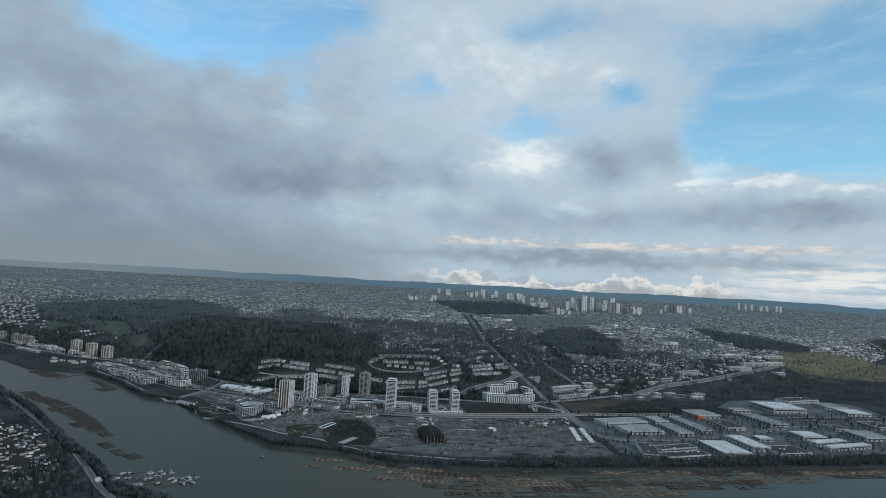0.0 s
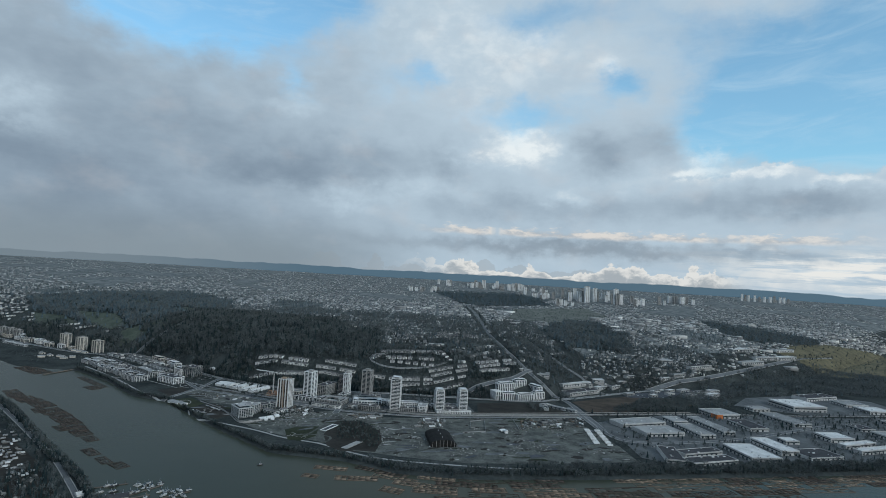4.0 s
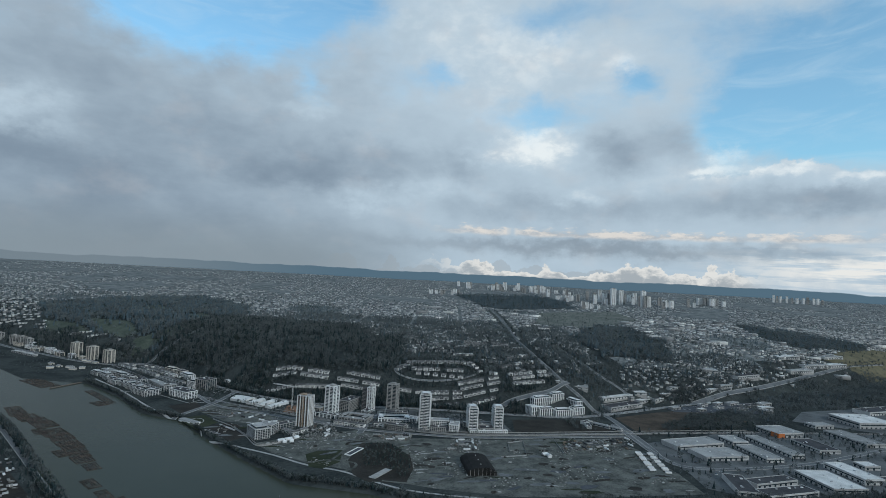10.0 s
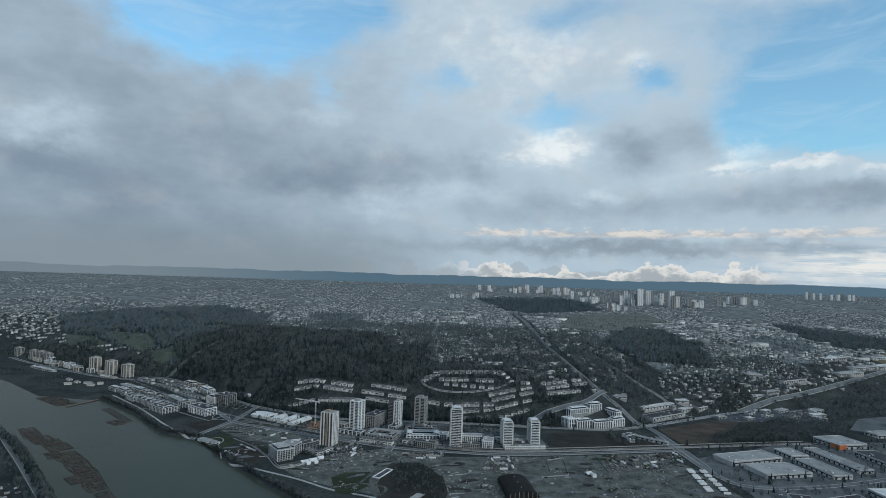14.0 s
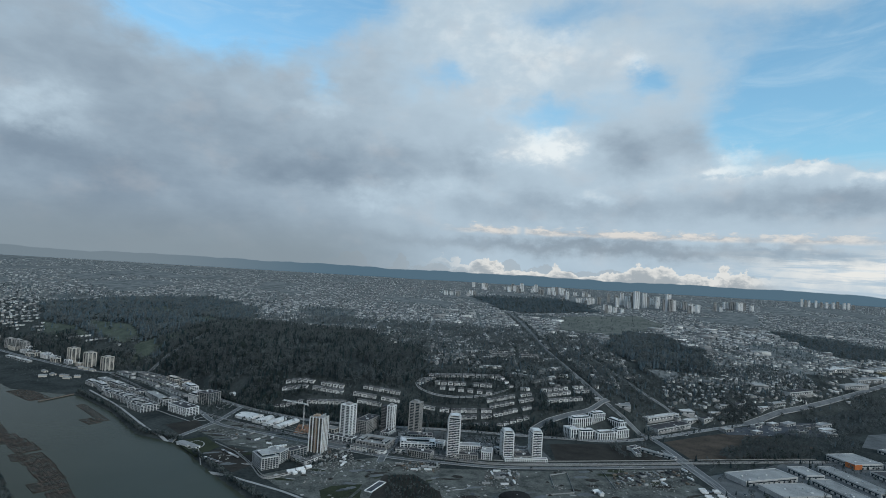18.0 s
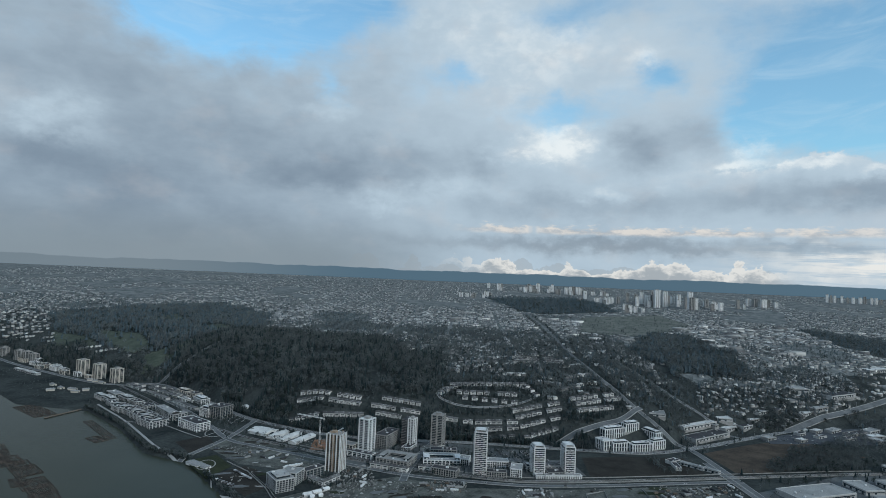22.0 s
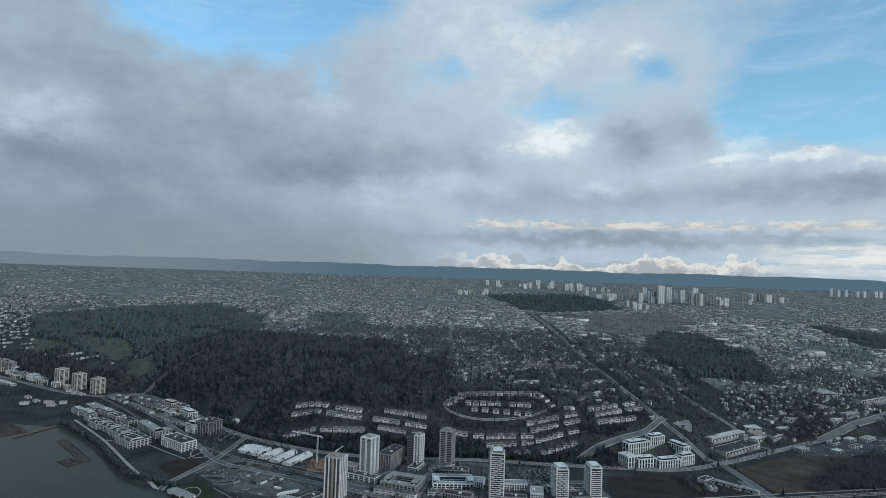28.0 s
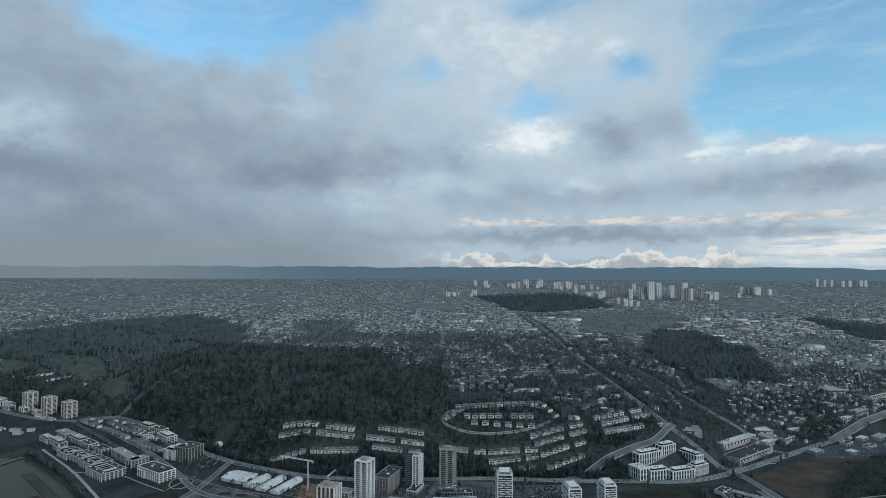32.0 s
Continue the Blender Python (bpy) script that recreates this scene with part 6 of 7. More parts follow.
gather("bank_trees", wood(*kept(qx, np.interp(qx, BANK_X, BANK_Y) + qy, pad=0.0, built=26.0), 9.0, [0.86, 0.08, 0.06]), WOOD_MATS, "dark bare trees between the river and the estate", "trees")
# rows of homes in courts on the hill
bx_, by_, bt_ = [], [], []
for k in range(150):
    x0, y0 = rnd.uniform(300, 960), rnd.uniform(1500, 2300)
    way = radians(rnd.choice((-20, -14, 70, 76, 20)) + rnd.uniform(-6, 6))
    for i in range(rnd.randint(4, 9)):
        bx_.append(x0 + i * 10.5 * math.cos(way)), by_.append(y0 + i * 10.5 * math.sin(way)), bt_.append(way)
bx_, by_, bt_ = np.array(bx_), np.array(by_), np.array(bt_)
ok = (inside(bx_, by_, HILL) | inside(bx_, by_, HILL_EAST)) & clear(bx_, by_, 6.0, 16.0, 24.0)
bx_, by_, bt_ = bx_[ok], by_[ok], bt_[ok]
gather("court_homes", [scatter(HOUSE, bx_, by_, heights(bx_, by_), nrs.uniform(9.5, 11.5, len(bx_)), bt_, nrs.uniform(8, 10, len(bx_)))], [M["house_wall"], M["house_roof"]], "rows of pale homes in courts on the wooded hill", "houses")
# larger pale blocks among the far houses
i = nrs.choice(n, 260, replace=False)
i = i[(np.hypot(cx[i], cy[i]) > 2300) & (cx[i] > 500) & (nrs.rand(len(i)) < 0.6)]
gather("suburb_blocks", [scatter(shape_of(Geo().box(0, 0, -0.1, 1, 0.45, 0.4).box(0, 0, 0.3, 0.9, 0.38, 0.03, 0, 1)), cx[i], cy[i], heights(cx[i], cy[i]), nrs.uniform(25, 60, len(i)), np.full(len(i), turn), nrs.uniform(20, 36, len(i)))], [M["house_wall"], M["house_roof"]], "low pale apartment and shop blocks among houses", "buildings")

# ---- the far towers ----
# x, y, width, height
SKY_A = [
    (1412, 4310, 28, 52), (1432, 4305, 24, 52), (1553, 4144, 27, 45), (1609, 4180, 23, 54), (1627, 4172, 23, 54), (1657, 4163, 35, 74), (1776, 4180, 27, 66), (1760, 4039, 26, 41), (1820, 4045, 30, 57), (1846, 4035, 23, 64), (1867, 4028, 22, 68), (1893, 4019, 31, 65), (1834, 3801, 21, 61), (1904, 3959, 23, 45), (2004, 4007, 27, 30), (2048, 3964, 23, 35), (2065, 3956, 27, 38), (1849, 3554, 27, 43), (1873, 3545, 24, 46), (1917, 3533, 27, 53), (1801, 3596, 27, 33), (1834, 3586, 27, 37)]
SKY_B = [
    (1730, 3139, 20, 51), (1746, 3132, 23, 49), (1776, 3126, 20, 41), (1989, 3453, 27, 82), (2086, 3543, 24, 91), (2041, 3413, 32, 85), (2066, 3404, 29, 85), (2065, 3353, 36, 129), (2158, 3406, 30, 112), (2176, 3400, 20, 83), (989, 3822, 27, 33), (1025, 3813, 21, 30), (1065, 3796, 23, 34), (1150, 3805, 30, 44), (2343, 3525, 28, 76), (2229, 3305, 25, 80), (2216, 3253, 32, 127), (2281, 3286, 26, 81), (2430, 3378, 26, 60), (2378, 3256, 26, 61), (2422, 3246, 26, 58), (2612, 3324, 21, 67)]
SKY_C = [
    (2819, 3467, 27, 57), (2839, 3461, 20, 57), (2844, 3434, 30, 63), (2868, 3402, 27, 61), (2880, 3397, 23, 62), (2904, 3392, 20, 62), (2950, 3380, 24, 46), (3758, 3741, 16, 68), (3782, 3730, 16, 61), (3806, 3723, 16, 60), (3856, 3708, 16, 62), (3894, 3696, 16, 49), (3931, 3685, 19, 51), (3978, 3670, 19, 54), (4009, 3660, 19, 63), (4054, 3645, 19, 57), (4084, 3635, 19, 57), (4118, 3624, 19, 44)]


def far_tower(x, y, w, h, dark):
    t = thing("high_rise", x, y, -17 + rnd.uniform(-8, 8), "dark glass high-rise of the far town centre" if dark else "pale high-rise of the far town centre", "high-rise", "far town-centre towers", sink=8)
    d = w * rnd.uniform(0.75, 1.0)
    h += 8
    part("shaft", Geo().box(0, 0, 0, w * 0.92, d * 0.92, h), M["glass" if dark else "concrete"], t)
    skin = M["concrete" if dark else "white"]
    for a in (-1, 1):
        part("wall_strip", Geo().box(a * w * 0.38, 0, 0, w * 0.24, d, h + 1.5), skin, t)
    part("wall_strip", Geo().box(0, 0, 0, w * 0.26, d, h - 2), skin, t)
    part("penthouse", Geo().box(0, 0, h, w * 0.45, d * 0.45, 4.5), M["concrete"], t)
    band = Geo().box(0, 0, 0, w * 0.96, d * 0.96, 1.2).mesh("band", skin)
    for k in range(1, int(h / 20)):
        part("storey_band", band, None, t, at=(0, 0, 20 * k))
    return t


MORE = [(x + rnd.uniform(-60, 60), y + rnd.uniform(-60, 140), w * 0.85, h * rnd.uniform(0.5, 0.85)) for x, y, w, h in SKY_A + SKY_B]
for i, s_ in enumerate(SKY_A + SKY_B + SKY_C + MORE):
    far_tower(s_[0], s_[1], s_[2] * 0.84, s_[3] * 0.82, i % 3 == 1)

# ---- log booms, docks and boats ----
LOG = Geo().tube(0, 0, 0, 0.45, 1, 6)
LOG_V = np.array([(z - 0.5, x, y) for x, y, z in LOG.v])
LOG_T = shape_of(LOG)[1]


def log_boom(x, y, w, d, ang, label="raft of floating brown logs held by boom sticks", thin=0.0, mat="log"):
    """A raft of logs side by side, inside a ring of boom sticks."""
    t = thing("log_boom", x, y, ang, label, "log boom", "log booms on the river", z=WATER - 0.15)
    rows, cols = max(2, int(d / 1.9)), max(1, round(w / 9))
    u, v = np.meshgrid(np.arange(cols), np.arange(rows))
    u, v = u.ravel(), v.ravel()
    if thin:
        keep = nrs.rand(len(u)) > thin
        u, v = u[keep], v[keep]
    n = len(u)
    lx = (u + 0.5) * w / cols - w / 2 + nrs.uniform(-1, 1, n)
    ly = (v + 0.5) * d / rows - d / 2 + nrs.uniform(-0.35, 0.35, n)
    tilt = nrs.normal(0, 0.05, n) + np.where(nrs.rand(n) < 0.06, nrs.uniform(-0.5, 0.5, n), 0)
    length = w / cols * nrs.uniform(0.75, 1.0, n)
    fat = nrs.uniform(0.8, 1.9, n)
    px, py = LOG_V[None, :, 0] * length[:, None], LOG_V[None, :, 1] * fat[:, None]
    c, s = np.cos(tilt)[:, None], np.sin(tilt)[:, None]
    out = np.stack([lx[:, None] + px * c - py * s, ly[:, None] + px * s + py * c, LOG_V[None, :, 2] * (0.5 * fat[:, None] + 0.4) + nrs.uniform(0, 0.25, n)[:, None]], -1).reshape(-1, 3)
    tris = (LOG_T[None] + (np.arange(n) * len(LOG_V))[:, None, None]).reshape(-1, 3)
    logs = new("log_raft", tri_mesh("log_raft", out, tris, M[mat]))
    logs.parent = t
    tagged(logs, kind="stuff")
    part("boom_frame", Geo().rim(w + 1.6, d + 1.6, -0.2, 0.8, 0.45), M[mat], t)
    return t


# along the far bank
k = 0
for row, (dist, gap) in enumerate(((16, 5), (33, 5), (51, 6), (70, 8), (90, 14), (112, 22))):
    x = 150 + 22 * row
    while x < 1230:
        w = rnd.uniform(42, 105)
        y = float(np.interp(x + w / 2, BANK_X, BANK_Y)) - dist - 0.0
        slope = math.degrees(math.atan2(np.interp(x + w, BANK_X, BANK_Y) - np.interp(x, BANK_X, BANK_Y), w))
        if not (430 < x < 490 and row < 2) and not (x > 1180 - 110 * row):
            log_boom(x + w / 2, y, w, rnd.uniform(12, 17.5), slope + rnd.uniform(-6, 6), thin=rnd.choice((0.05, 0.15, 0.3, 0.5, 0.7)), mat="dark_log" if rnd.random() < (0.75 if x < 480 else 0.4) else "log")
        x += w + rnd.uniform(2, gap + 14)
for b in [(88, 905, 22, 12, -28), (120, 932, 48, 14, -22), (150, 885, 60, 16, -14), (190, 835, 30, 18, -38)]:
    log_boom(*b)
# against the near shore
SHORE = [(-402, 1392, 50, 30), (-330, 1283, 46, 32), (-300, 1232, 44, 30), (-274, 1182, 40, 26), (-455, 1450, 50, 28), (-470, 1478, 62, 26), (-425, 1415, 58, 32), (-440, 1425, 50, 18), (-382, 1365, 56, 34), (-350, 1310, 52, 36), (-372, 1318, 40, 20), (-315, 1255, 48, 32), (-286, 1205, 44, 30), (-262, 1158, 40, 26), (-300, 1190, 40, 16), (-240, 1122, 34, 18), (-222, 1052, 40, 16), (-195, 1010, 36, 14), (-170, 985, 30, 18)]
for x, y, w, d in SHORE:
    log_boom(x, y, w * 0.9, d * 0.95, -58 + rnd.uniform(-4, 4), "dark raft of logs moored along the shore", thin=0.06, mat="dark_log")
for x, y, w, d, ang in [(-520, 1742, 118, 40, -50), (-352, 1585, 150, 15, -58), (-336, 1520, 40, 20, -50)]:
    log_boom(x, y, w, d, ang, "dark raft of logs moored in midstream", thin=0.05, mat="dark_log")
jetty = thing("jetty", -445, 1725, 58, "long dark timber jetty with piles", "jetty", z=WATER)
part("deck", Geo().box(0, 0, 1.2, 120, 6, 0.5), M["log"], jetty)
pile = Geo().tube(0, 0, -5, 0.35, 7.2).mesh("pile", M["log"])
for i in range(13):
    for a in (-1, 1):
        part("pile", pile, None, jetty, at=(-57 + i * 9.5, a * 2.8, 0))


def boat(x, y, ang, size, label, skin="white"):
    t = thing("boat", x, y, ang, label, "boat", "boats at the marina", z=WATER - 0.2)
    w = size * 0.3
    hull = [(-size / 2, -w / 2), (size * 0.2, -w / 2), (size / 2, 0), (size * 0.2, w / 2), (-size / 2, w / 2)]
    part("hull", Geo().prism([(a * 0.9, b * 0.75) for a, b in hull], 0, size * 0.13, 0, hull), M["pale" if skin == "white" else skin], t)
    part("cabin", Geo().box(-size * 0.08, 0, size * 0.13, size * 0.42, w * 0.7, size * 0.13), M["pale"], t)
    part("windscreen", Geo().box(size * 0.135, 0, size * 0.16, 0.2, w * 0.62, size * 0.08), M["glass"], t)
    part("bridge", Geo().box(-size * 0.12, 0, size * 0.26, size * 0.2, w * 0.5, size * 0.08), M["glass"], t)
    part("mast", Geo().tube(-size * 0.1, 0, size * 0.3, 0.12, size * 0.35, 5), M["steel"], t)
    return t


def dock(x, y, w, d, ang):
    t = thing("dock", x, y, ang, "grey timber floating dock of the marina", "dock", "marina docks", z=WATER - 0.1)
    part("deck", Geo().box(0, 0, 0.3, w, d, 0.4), M["boom_wood"], t)
    part("float", Geo().box(0, 0, -0.2, w * 0.96, d * 0.8, 0.5), M["rubber"], t)
    for a in (-1, 1):
        part("pile", Geo().tube(a * w * 0.42, d * 0.6, -4, 0.3, 7.5), M["log"], t)


dock(-118, 884, 44, 3, 40), dock(-88, 858, 52, 3, 30), dock(-130, 860, 40, 3, 20), dock(-165, 905, 44, 3, 15)
for i in range(40):
    c = ((-118, 895), (-84, 866), (-130, 868), (-168, 895))[(0, 1, 0, 1, 2, 1, 3)[i % 7]]
    boat(c[0] + rnd.uniform(-17, 17), c[1] + rnd.uniform(-13, 13), rnd.choice((35, 125, 215, 305)) + rnd.uniform(-15, 15), rnd.uniform(7, 13), "white cabin cruiser moored at the dock" if i % 3 else "dark-hulled working boat moored at the dock", "white" if i % 3 else "roof_dark")
gabled_shed(-148, 853, 30, 16, 15, 5, "dark boathouse at the marina", name="boathouse", roof="roof_dark", skin="concrete")
gabled_shed(-185, 872, 16, 9, 30, 4, "small white marina shed", name="boathouse")
# a lone boat in midstream
boat(20, 960, 200, 9, "small dark boat out on the river", "roof_dark")

# ---- vehicles ----
def car_kind(l, w, h, label, name="car", cab=0.55):
    t = thing(name, 0, -900, 0, label, name.replace("_", " "), "vehicles", z=-40)
    part("body", Geo().prism([(-l / 2, -w / 2), (l / 2 - 0.3, -w / 2), (l / 2, -w / 4), (l / 2, w / 4), (l / 2 - 0.3, w / 2), (-l / 2, w / 2)], 0.35, h * 0.58), M["car"], t)
    c = [(-l * cab / 2 - 0.3, -w * 0.45), (l * cab / 2 - 0.3, -w * 0.45), (l * cab / 2 - 0.3, w * 0.45), (-l * cab / 2 - 0.3, w * 0.45)]
    part("cabin", Geo().prism(c, h * 0.58, h, 0, [(a * 0.8, b * 0.85) for a, b in c]), M["glass"], t)
    gear = Geo()
    for a in (-0.3, 0.3):
        gear.box(a * l, -w * 0.45, 0, 0.66, 0.22, 0.66).box(a * l, w * 0.45, 0, 0.66, 0.22, 0.66)
    tagged(part("wheels", gear, M["rubber"], t), kind="stuff")
    return t


def trailer_kind(l, h, label, name, skin="white"):
    t = thing(name, 0, -900, 0, label, name.replace("_", " "), "vehicles", z=-40)
    part("box", Geo().box(0, 0, 1.0, l, 2.5, h), M[skin], t)
    part("chassis", Geo().box(0, 0, 0.6, l * 0.96, 1.2, 0.4), M["rubber"], t)
    for a in (-0.35, 0.35):
        part("wheel", Geo().box(a * l, 0, 0, 1.0, 2.4, 1.0), M["rubber"], t)
    return t


CARS = [car_kind(4.6, 1.9, 1.5, "small saloon car with dark windows"), car_kind(5.2, 2.0, 1.9, "tall estate car with dark windows", cab=0.7)]
TRAILER, VAN = trailer_kind(10, 2.6, "white box trailer parked on the gravel", "trailer"), trailer_kind(6, 1.9, "camper van parked in the dark yard", "camper_van", "car")


def place(kind, x, y, ang, lift=0.0):
    copy_thing(kind, pose(x, y, ground_at(x, y) + lift, 0, 0, ang))


for i in range(17):
    place(TRAILER, 640 - i * 2.4, 1072 - i * 6.2, -20 + rnd.uniform(-7, 7), 0.13) if i % 4 else None
    place(TRAILER, 658 - i * 2.2, 1064 - i * 6.2, -20 + rnd.uniform(-7, 7), 0.13) if i % 3 else None
for i in range(6):
    place(TRAILER, -8 + i * 4.5, 1322 + i * 1.5, 50, 0.2), place(TRAILER, -20 + i * 4.5, 1300 + i * 1.5, 60, 0.2)
for i in range(7):
    place(VAN, -110 + i * 5, 1285 - i * 5, 48, 0.25), place(VAN, -82 + i * 4, 1315 - i * 6, 130, 0.25)
for i in range(84):
    k = rnd.random()
    place(VAN if i % 4 else CARS[0], -400 + 116 * k + rnd.uniform(-22, 40), 1180 - 290 * k + rnd.uniform(-10, 10), rnd.choice((30, 120)) + rnd.uniform(-6, 6), 0.2)
for i in range(12):
    for j in range(9):
        if rnd.random() < 0.66:
            place(CARS[rnd.random() < 0.4], 346 + j * 10.5 + 4.5 * (j % 2), 1374 - i * 4.2 - j * 3.2, -12, 0.18)
for line, width, n in ((MAIN_ROAD, 15, 46), (HILL_ROAD, 15, 22), (ROADS[4][1], 8, 20), (ROADS[3][1], 12, 14), (ROADS[6][1], 10, 10)):
    for i in range(n):
        k = rnd.randrange(2, len(line) - 2)
        q = (line[k + 1] - line[k]).normalized()
        side = rnd.choice((-0.28, 0.28)) * width
        p = line[k] + Vector((-q.y, q.x)) * side
        place(CARS[rnd.random() < 0.35], p.x, p.y, math.degrees(math.atan2(q.y, q.x)) + (180 if side > 0 else 0), 0.52)
for i in range(110):
    x, y = rnd.uniform(690, 1600), rnd.uniform(840, 1090)
    if np.min((BUILT[:, 0] - x) ** 2 + (BUILT[:, 1] - y) ** 2) > 52 ** 2:
        place(CARS[i % 2], x, y, rnd.choice((4, 94, -86)), 0.3)
for i in range(70):
    x, y = rnd.uniform(930, 1260), rnd.uniform(1330, 1400)
    if np.min((BUILT[:, 0] - x) ** 2 + (BUILT[:, 1] - y) ** 2) > 20 ** 2:
        place(CARS[i % 2], x, y, rnd.choice((16, 106)), 0.05)
for i in range(26):
    place(CARS[i % 2], rnd.uniform(745, 840) + 0.0, rnd.uniform(1345, 1352), 13, 0.0)
for kind in (*CARS, TRAILER, VAN):
    for o in (*kind.children_recursive, kind):
        bpy.data.objects.remove(o)

# ---- clutter of the storage yard on the near shore ----
YARD = [(-520, 1235), (-440, 1230), (-345, 1112), (-280, 1000), (-235, 890), (-310, 770), (-520, 900)]
qx, qy = nrs.uniform(-520, -235, 1500), nrs.uniform(770, 1235, 1500)
rows_ = np.sin((qx * 0.5 + qy * 0.87) * 0.42) > 0.1
okq = inside(qx, qy, YARD) & rows_
gather("yard_clutter", [scatter(shape_of(Geo().box(0, 0, 0, 1.0, 0.42, 0.42).box(-0.1, 0, 0.42, 0.55, 0.36, 0.18)), qx[okq], qy[okq], np.full(okq.sum(), 0.5), nrs.uniform(3.0, 8.5, okq.sum()), nrs.choice([0.52, 2.09, 0.6], okq.sum()) + nrs.uniform(-0.12, 0.12, okq.sum()), nrs.uniform(3.5, 6.0, okq.sum()))], M["rubble"], "rows of stored boats, trailers and crates in the dark yard", "yard clutter")

# ---- heaps and posts on the waste ground ----
def heap(x, y, r, h, mat, label):
    n, g = 9, Geo()
    ring = [(math.cos(6.283 * i / n) * r * rnd.uniform(0.7, 1.2), math.sin(6.283 * i / n) * r * rnd.uniform(0.7, 1.2)) for i in range(n)]
    g.prism(ring, -0.3, h * 0.55, 0, [(a * 0.6, b * 0.6) for a, b in ring]).prism([(a * 0.6, b * 0.6) for a, b in ring], h * 0.55, h, 0, [(a * 0.15, b * 0.2) for a, b in ring])
    ob = new("mound", g.mesh("mound", M[mat]))
    ob.location = (x, y, ground_at(x, y))
    tagged(ob, label, "heap", "heaps on the waste ground")


WASTE = OPEN[0][3]
px, py = nrs.uniform(0, 640, 900), nrs.uniform(930, 1260, 900)
ok = inside(px, py, WASTE) & ~inside(px, py, OPEN[-1][3])
for i, (x, y) in enumerate(zip(px[ok][:150], py[ok][:150])):
    heap(x, y, rnd.uniform(1.2, 5), rnd.uniform(0.5, 2.0), ("gravel", "soil", "paving", "gravel")[i % 4], ("grey gravel heap", "dark soil heap", "pale rubble heap", "grey gravel heap")[i % 4] + " on the waste ground")
for i in range(26):
    heap(rnd.uniform(38, 106), rnd.uniform(1412, 1455), rnd.uniform(2, 5), rnd.uniform(0.6, 2.5), "red_soil", "reddish soil heap on the building site")


def lamp_post(x, y, h=9.0):
    t = thing("street_lamp", x, y, 0, "tall grey steel street lamp by the road", "street lamp", "street lamps")
    part("pole", Geo().tube(0, 0, 0, 0.16, h, 6, 0.09), M["steel"], t)
    part("arm", Geo().box(0.9, 0, h - 0.2, 1.8, 0.12, 0.12), M["steel"], t)
    part("lamp_head", Geo().box(1.8, 0, h - 0.35, 0.8, 0.3, 0.2), M["concrete"], t)


for k in range(6, len(MAIN_ROAD) - 80, 6):
    p, q = MAIN_ROAD[k], (MAIN_ROAD[k + 1] - MAIN_ROAD[k]).normalized()
    lamp_post(p.x - q.y * 9.6, p.y + q.x * 9.6)


# ---- containers, tents, walls and fences on the lots ----
def container_kind(l, skin, label):
    t = thing("shipping_container", 0, -900, 0, label, "container", "containers on the lots", z=-40)
    n = int(l / 0.6)
    side = [(-l / 2 + i * l / n, 1.2 + 0.12 * (i % 2)) for i in range(n + 1)]
    part("body", Geo().prism([(u, -v) for u, v in side] + side[::-1], 0.15, 2.55), M[skin], t)
    for b in (-0.58, 0.58):
        part("door", Geo().box(l / 2 + 0.05, b, 0.3, 0.12, 1.1, 2.15), M["steel"], t)
    part("base_frame", Geo().rim(l + 0.1, 2.5, 0, 0.2, 0.25), M["rubber"], t)
    return t


BINS = [container_kind(12, "white", "long white steel shipping container on the gravel"), container_kind(6, "boom_wood", "weathered brown shipping container on the gravel"), container_kind(12, "roof_dark", "dark grey shipping container on the gravel"), container_kind(12, "roof_grey", "grey steel shipping container on the gravel"), container_kind(6, "pale", "pale site cabin on the gravel")]
for poly, n, turns in (([(533, 1152), (690, 1150), (640, 1092), (505, 1096)], 34, (4, 94)), ([(67, 1325), (122, 1316), (122, 1238), (92, 1210), (66, 1230)], 14, (-32, 58)), ([(192, 1236), (256, 1222), (246, 1184), (195, 1198)], 14, (-14, 76)), ([(327, 1186), (378, 1174), (350, 1114), (304, 1128)], 14, (-8, 82)), ([(-95, 1470), (-20, 1420), (30, 1370), (0, 1330), (-70, 1365)], 10, (-40, 50))):
    xs, ys = [p[0] for p in poly], [p[1] for p in poly]
    spots = []
    while len(spots) < n:
        x, y = rnd.uniform(min(xs), max(xs)), rnd.uniform(min(ys), max(ys))
        if inside(np.array([x]), np.array([y]), poly)[0] and all(math.hypot(x - a, y - b) > 9 for a, b in spots):
            spots.append((x, y))
            place(rnd.choice(BINS), x, y, rnd.choice(turns) + rnd.uniform(-5, 5), 0.2)
for kind in BINS:
    for o in (*kind.children_recursive, kind):
        bpy.data.objects.remove(o)


def site_tent(x, y, ang, w, d):
    t = thing("site_tent", x, y, ang, "white fabric site tent on the gravel", "tent", "tents by the tan tower", z=0.15)
    part("canopy", Geo().gable(w, d, 3.0, 2.2, 0.3), M["white"], t)
    part("side_wall", Geo().box(0, d / 2 - 0.15, 0, w, 0.2, 3.0).box(0, -d / 2 + 0.15, 0.9, w, 0.2, 2.1), M["white"], t)
    for a in (-1, 1):
        for b in (-1, 1):
            part("leg", Geo().tube(a * (w / 2 - 0.2), b * (d / 2 - 0.2), 0, 0.1, 3.0, 5), M["steel"], t)


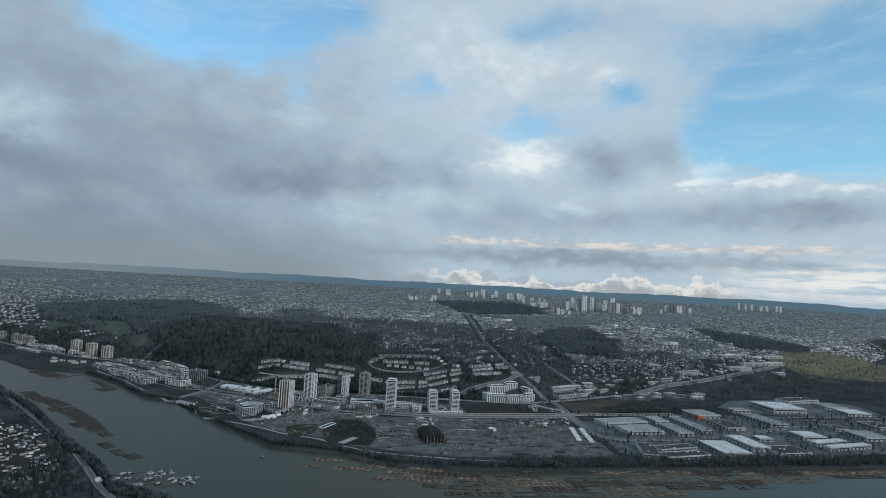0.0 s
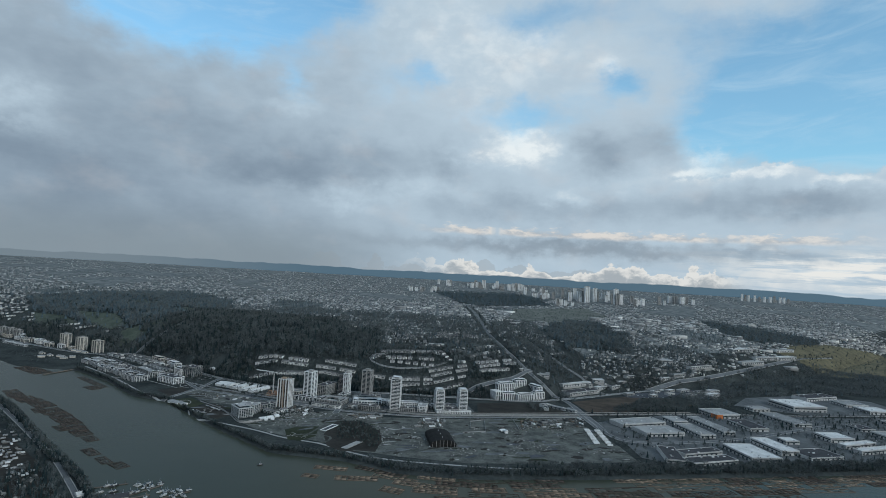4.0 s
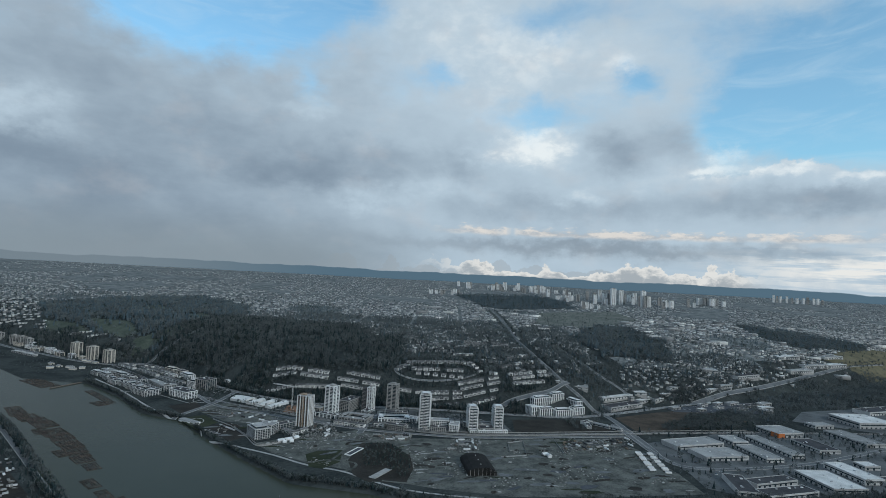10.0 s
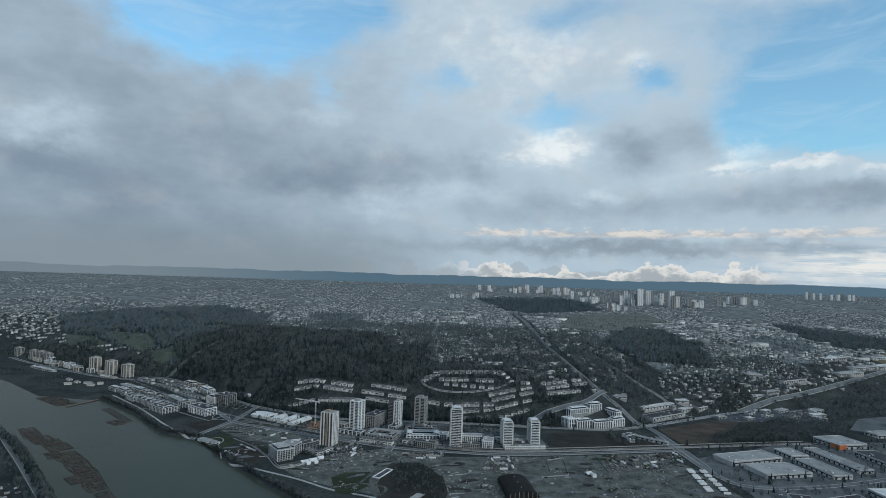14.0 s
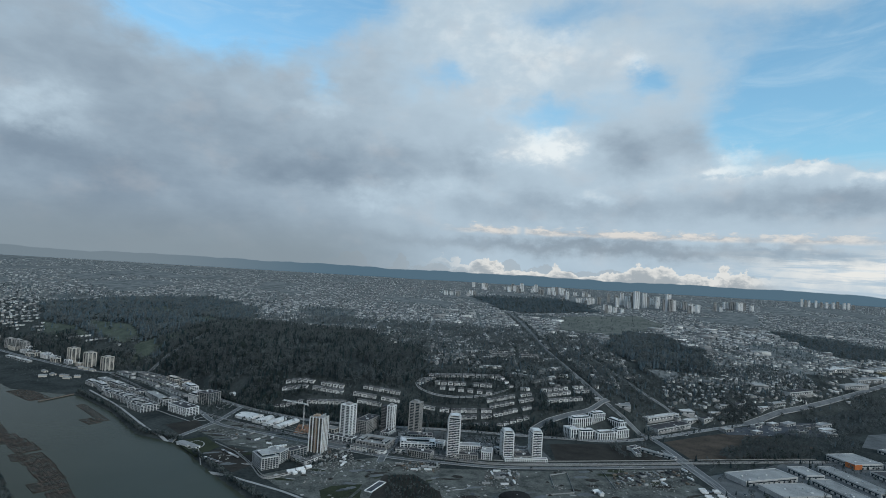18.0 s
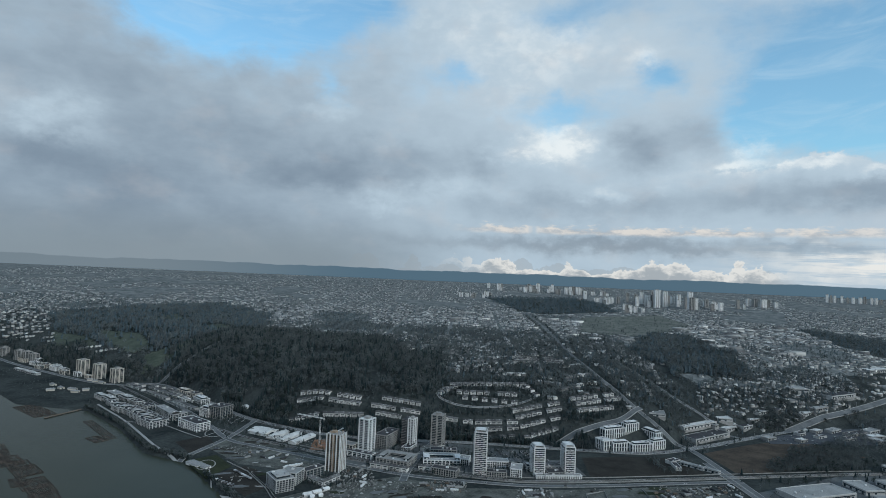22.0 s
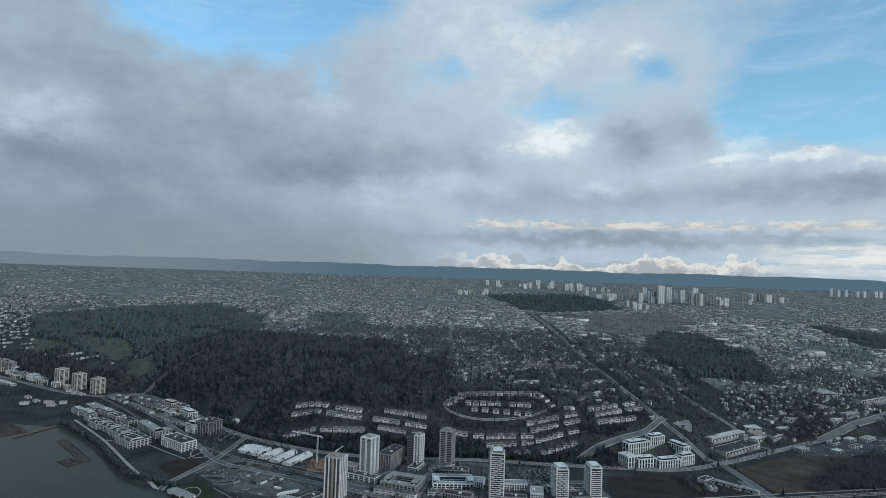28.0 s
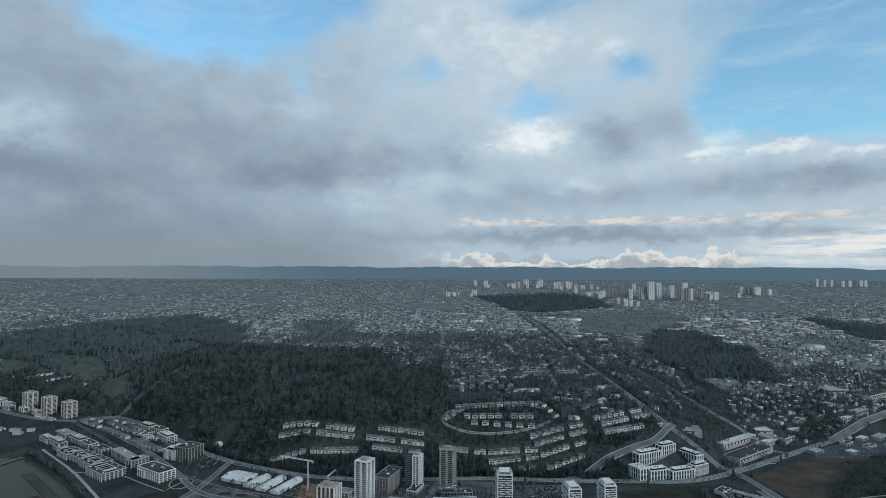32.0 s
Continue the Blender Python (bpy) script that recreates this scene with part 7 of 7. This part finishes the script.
for x, y, ang, w, d in ((24, 1206, 20, 12, 8), (37, 1213, 24, 13, 8), (50, 1222, 20, 9, 8), (30, 1196, 20, 6, 5), (42, 1199, 18, 6, 5), (460, 1078, 10, 10, 8)):
    site_tent(x, y, ang, w, d)
for pts, mat, high in (([(-64, 1312), (-36, 1245), (-10, 1183), (52, 1220)], "paving", 2.2), ([(-58, 1306), (-31, 1243), (-8, 1192), (46, 1225)], "concrete", 1.2), ([(-100, 1364), (-64, 1312)], "paving", 1.6), ([(423, 1153), (457, 1160), (427, 1080), (380, 1078)], "steel", 1.8), ([(423, 1153), (405, 1100)], "steel", 1.8), ([(520, 1158), (500, 1085)], "steel", 1.8)):
    line = smooth_line(pts, 6.0) if mat != "steel" else V2(pts)
    tagged(strip("boundary_wall" if mat != "steel" else "fence", line, 0.5 if mat != "steel" else 0.15, M[mat], lift=high, thick=high), "pale concrete wall round the new block" if mat != "steel" else "grey steel mesh fence on the waste ground", "wall" if mat != "steel" else "fence", kind="structure")

# ---- stains, strips and rubble on the bare lots ----
def blot(x, y, a, b, ang, mat, label, lift):
    n = 14
    c, s = math.cos(radians(ang)), math.sin(radians(ang))
    pts = []
    for i in range(n):
        r = rnd.uniform(0.6, 1.15)
        u, v = a * r * math.cos(6.283 * i / n), b * r * math.sin(6.283 * i / n)
        pts.append((x + u * c - v * s, y + u * s + v * c))
    ob = new("bare_patch", Geo().prism(pts, -0.3, lift).mesh("bare_patch", M[mat]))
    tagged(ob, label, "bare patch", "patches of the waste ground", "structure")


k = 0
for poly, n in ((WASTE, 120), (OPEN[6][3], 26), (OPEN[9][3], 10)):
    xs, ys = [p[0] for p in poly], [p[1] for p in poly]
    while n:
        x, y = rnd.uniform(min(xs), max(xs)), rnd.uniform(min(ys), max(ys))
        if inside(np.array([x]), np.array([y]), poly)[0] and not inside(np.array([x]), np.array([y]), OPEN[-1][3])[0]:
            m = rnd.choice(("soil", "lot", "asphalt", "soil", "grass", "soil", "asphalt", "paving"))
            blot(x, y, rnd.uniform(4, 22), rnd.uniform(1.5, 8) * (0.4 if m == "paving" else 1.0), rnd.uniform(-25, 25), m, {"soil": "dark muddy patch on the gravel", "lot": "wet dark patch on the gravel", "paving": "pale patch of old concrete", "asphalt": "patch of old grey asphalt", "grass": "weedy green patch on the gravel"}[m], 0.27 + 0.002 * k)
            n, k = n - 1, k + 1
RUBBLE = shape_of(Geo().box(0, 0, -0.2, 1.0, 0.6, 0.75))
qx, qy = nrs.uniform(-150, 650, 9000), nrs.uniform(930, 1500, 9000)
okq = inside(qx, qy, WASTE) | inside(qx, qy, OPEN[6][3]) | inside(qx, qy, OPEN[9][3]) | inside(qx, qy, OPEN[4][3])
clump = np.array([noise.noise((a * 0.02, b * 0.02, 1.0)) for a, b in zip(qx, qy)])
okq &= (clump > 0.12) & ~inside(qx, qy, OPEN[-1][3])
for poly, n in (([(67, 1328), (124, 1319), (125, 1233), (90, 1204), (63, 1227)], 420), ([(191, 1239), (260, 1226), (248, 1180), (193, 1195)], 300), ([(327, 1190), (381, 1177), (350, 1111), (301, 1125)], 320), ([(533, 1156), (699, 1158), (634, 1078), (498, 1083)], 500), ([(15, 1470), (62, 1483), (103, 1479), (67, 1364), (25, 1399)], 300)):
    xs, ys = [p[0] for p in poly], [p[1] for p in poly]
    jx, jy = nrs.uniform(min(xs), max(xs), n), nrs.uniform(min(ys), max(ys), n)
    qx, qy, okq = np.concatenate([qx, jx]), np.concatenate([qy, jy]), np.concatenate([okq, inside(jx, jy, poly)])
gather("rubble", [scatter(RUBBLE, qx[okq], qy[okq], np.full(okq.sum(), 0.2), nrs.uniform(0.8, 3.2, okq.sum()), nrs.uniform(0, 6.28, okq.sum()), nrs.uniform(0.8, 2.2, okq.sum()))], M["rubble"], "scattered pale rubble, crates and debris", "rubble")
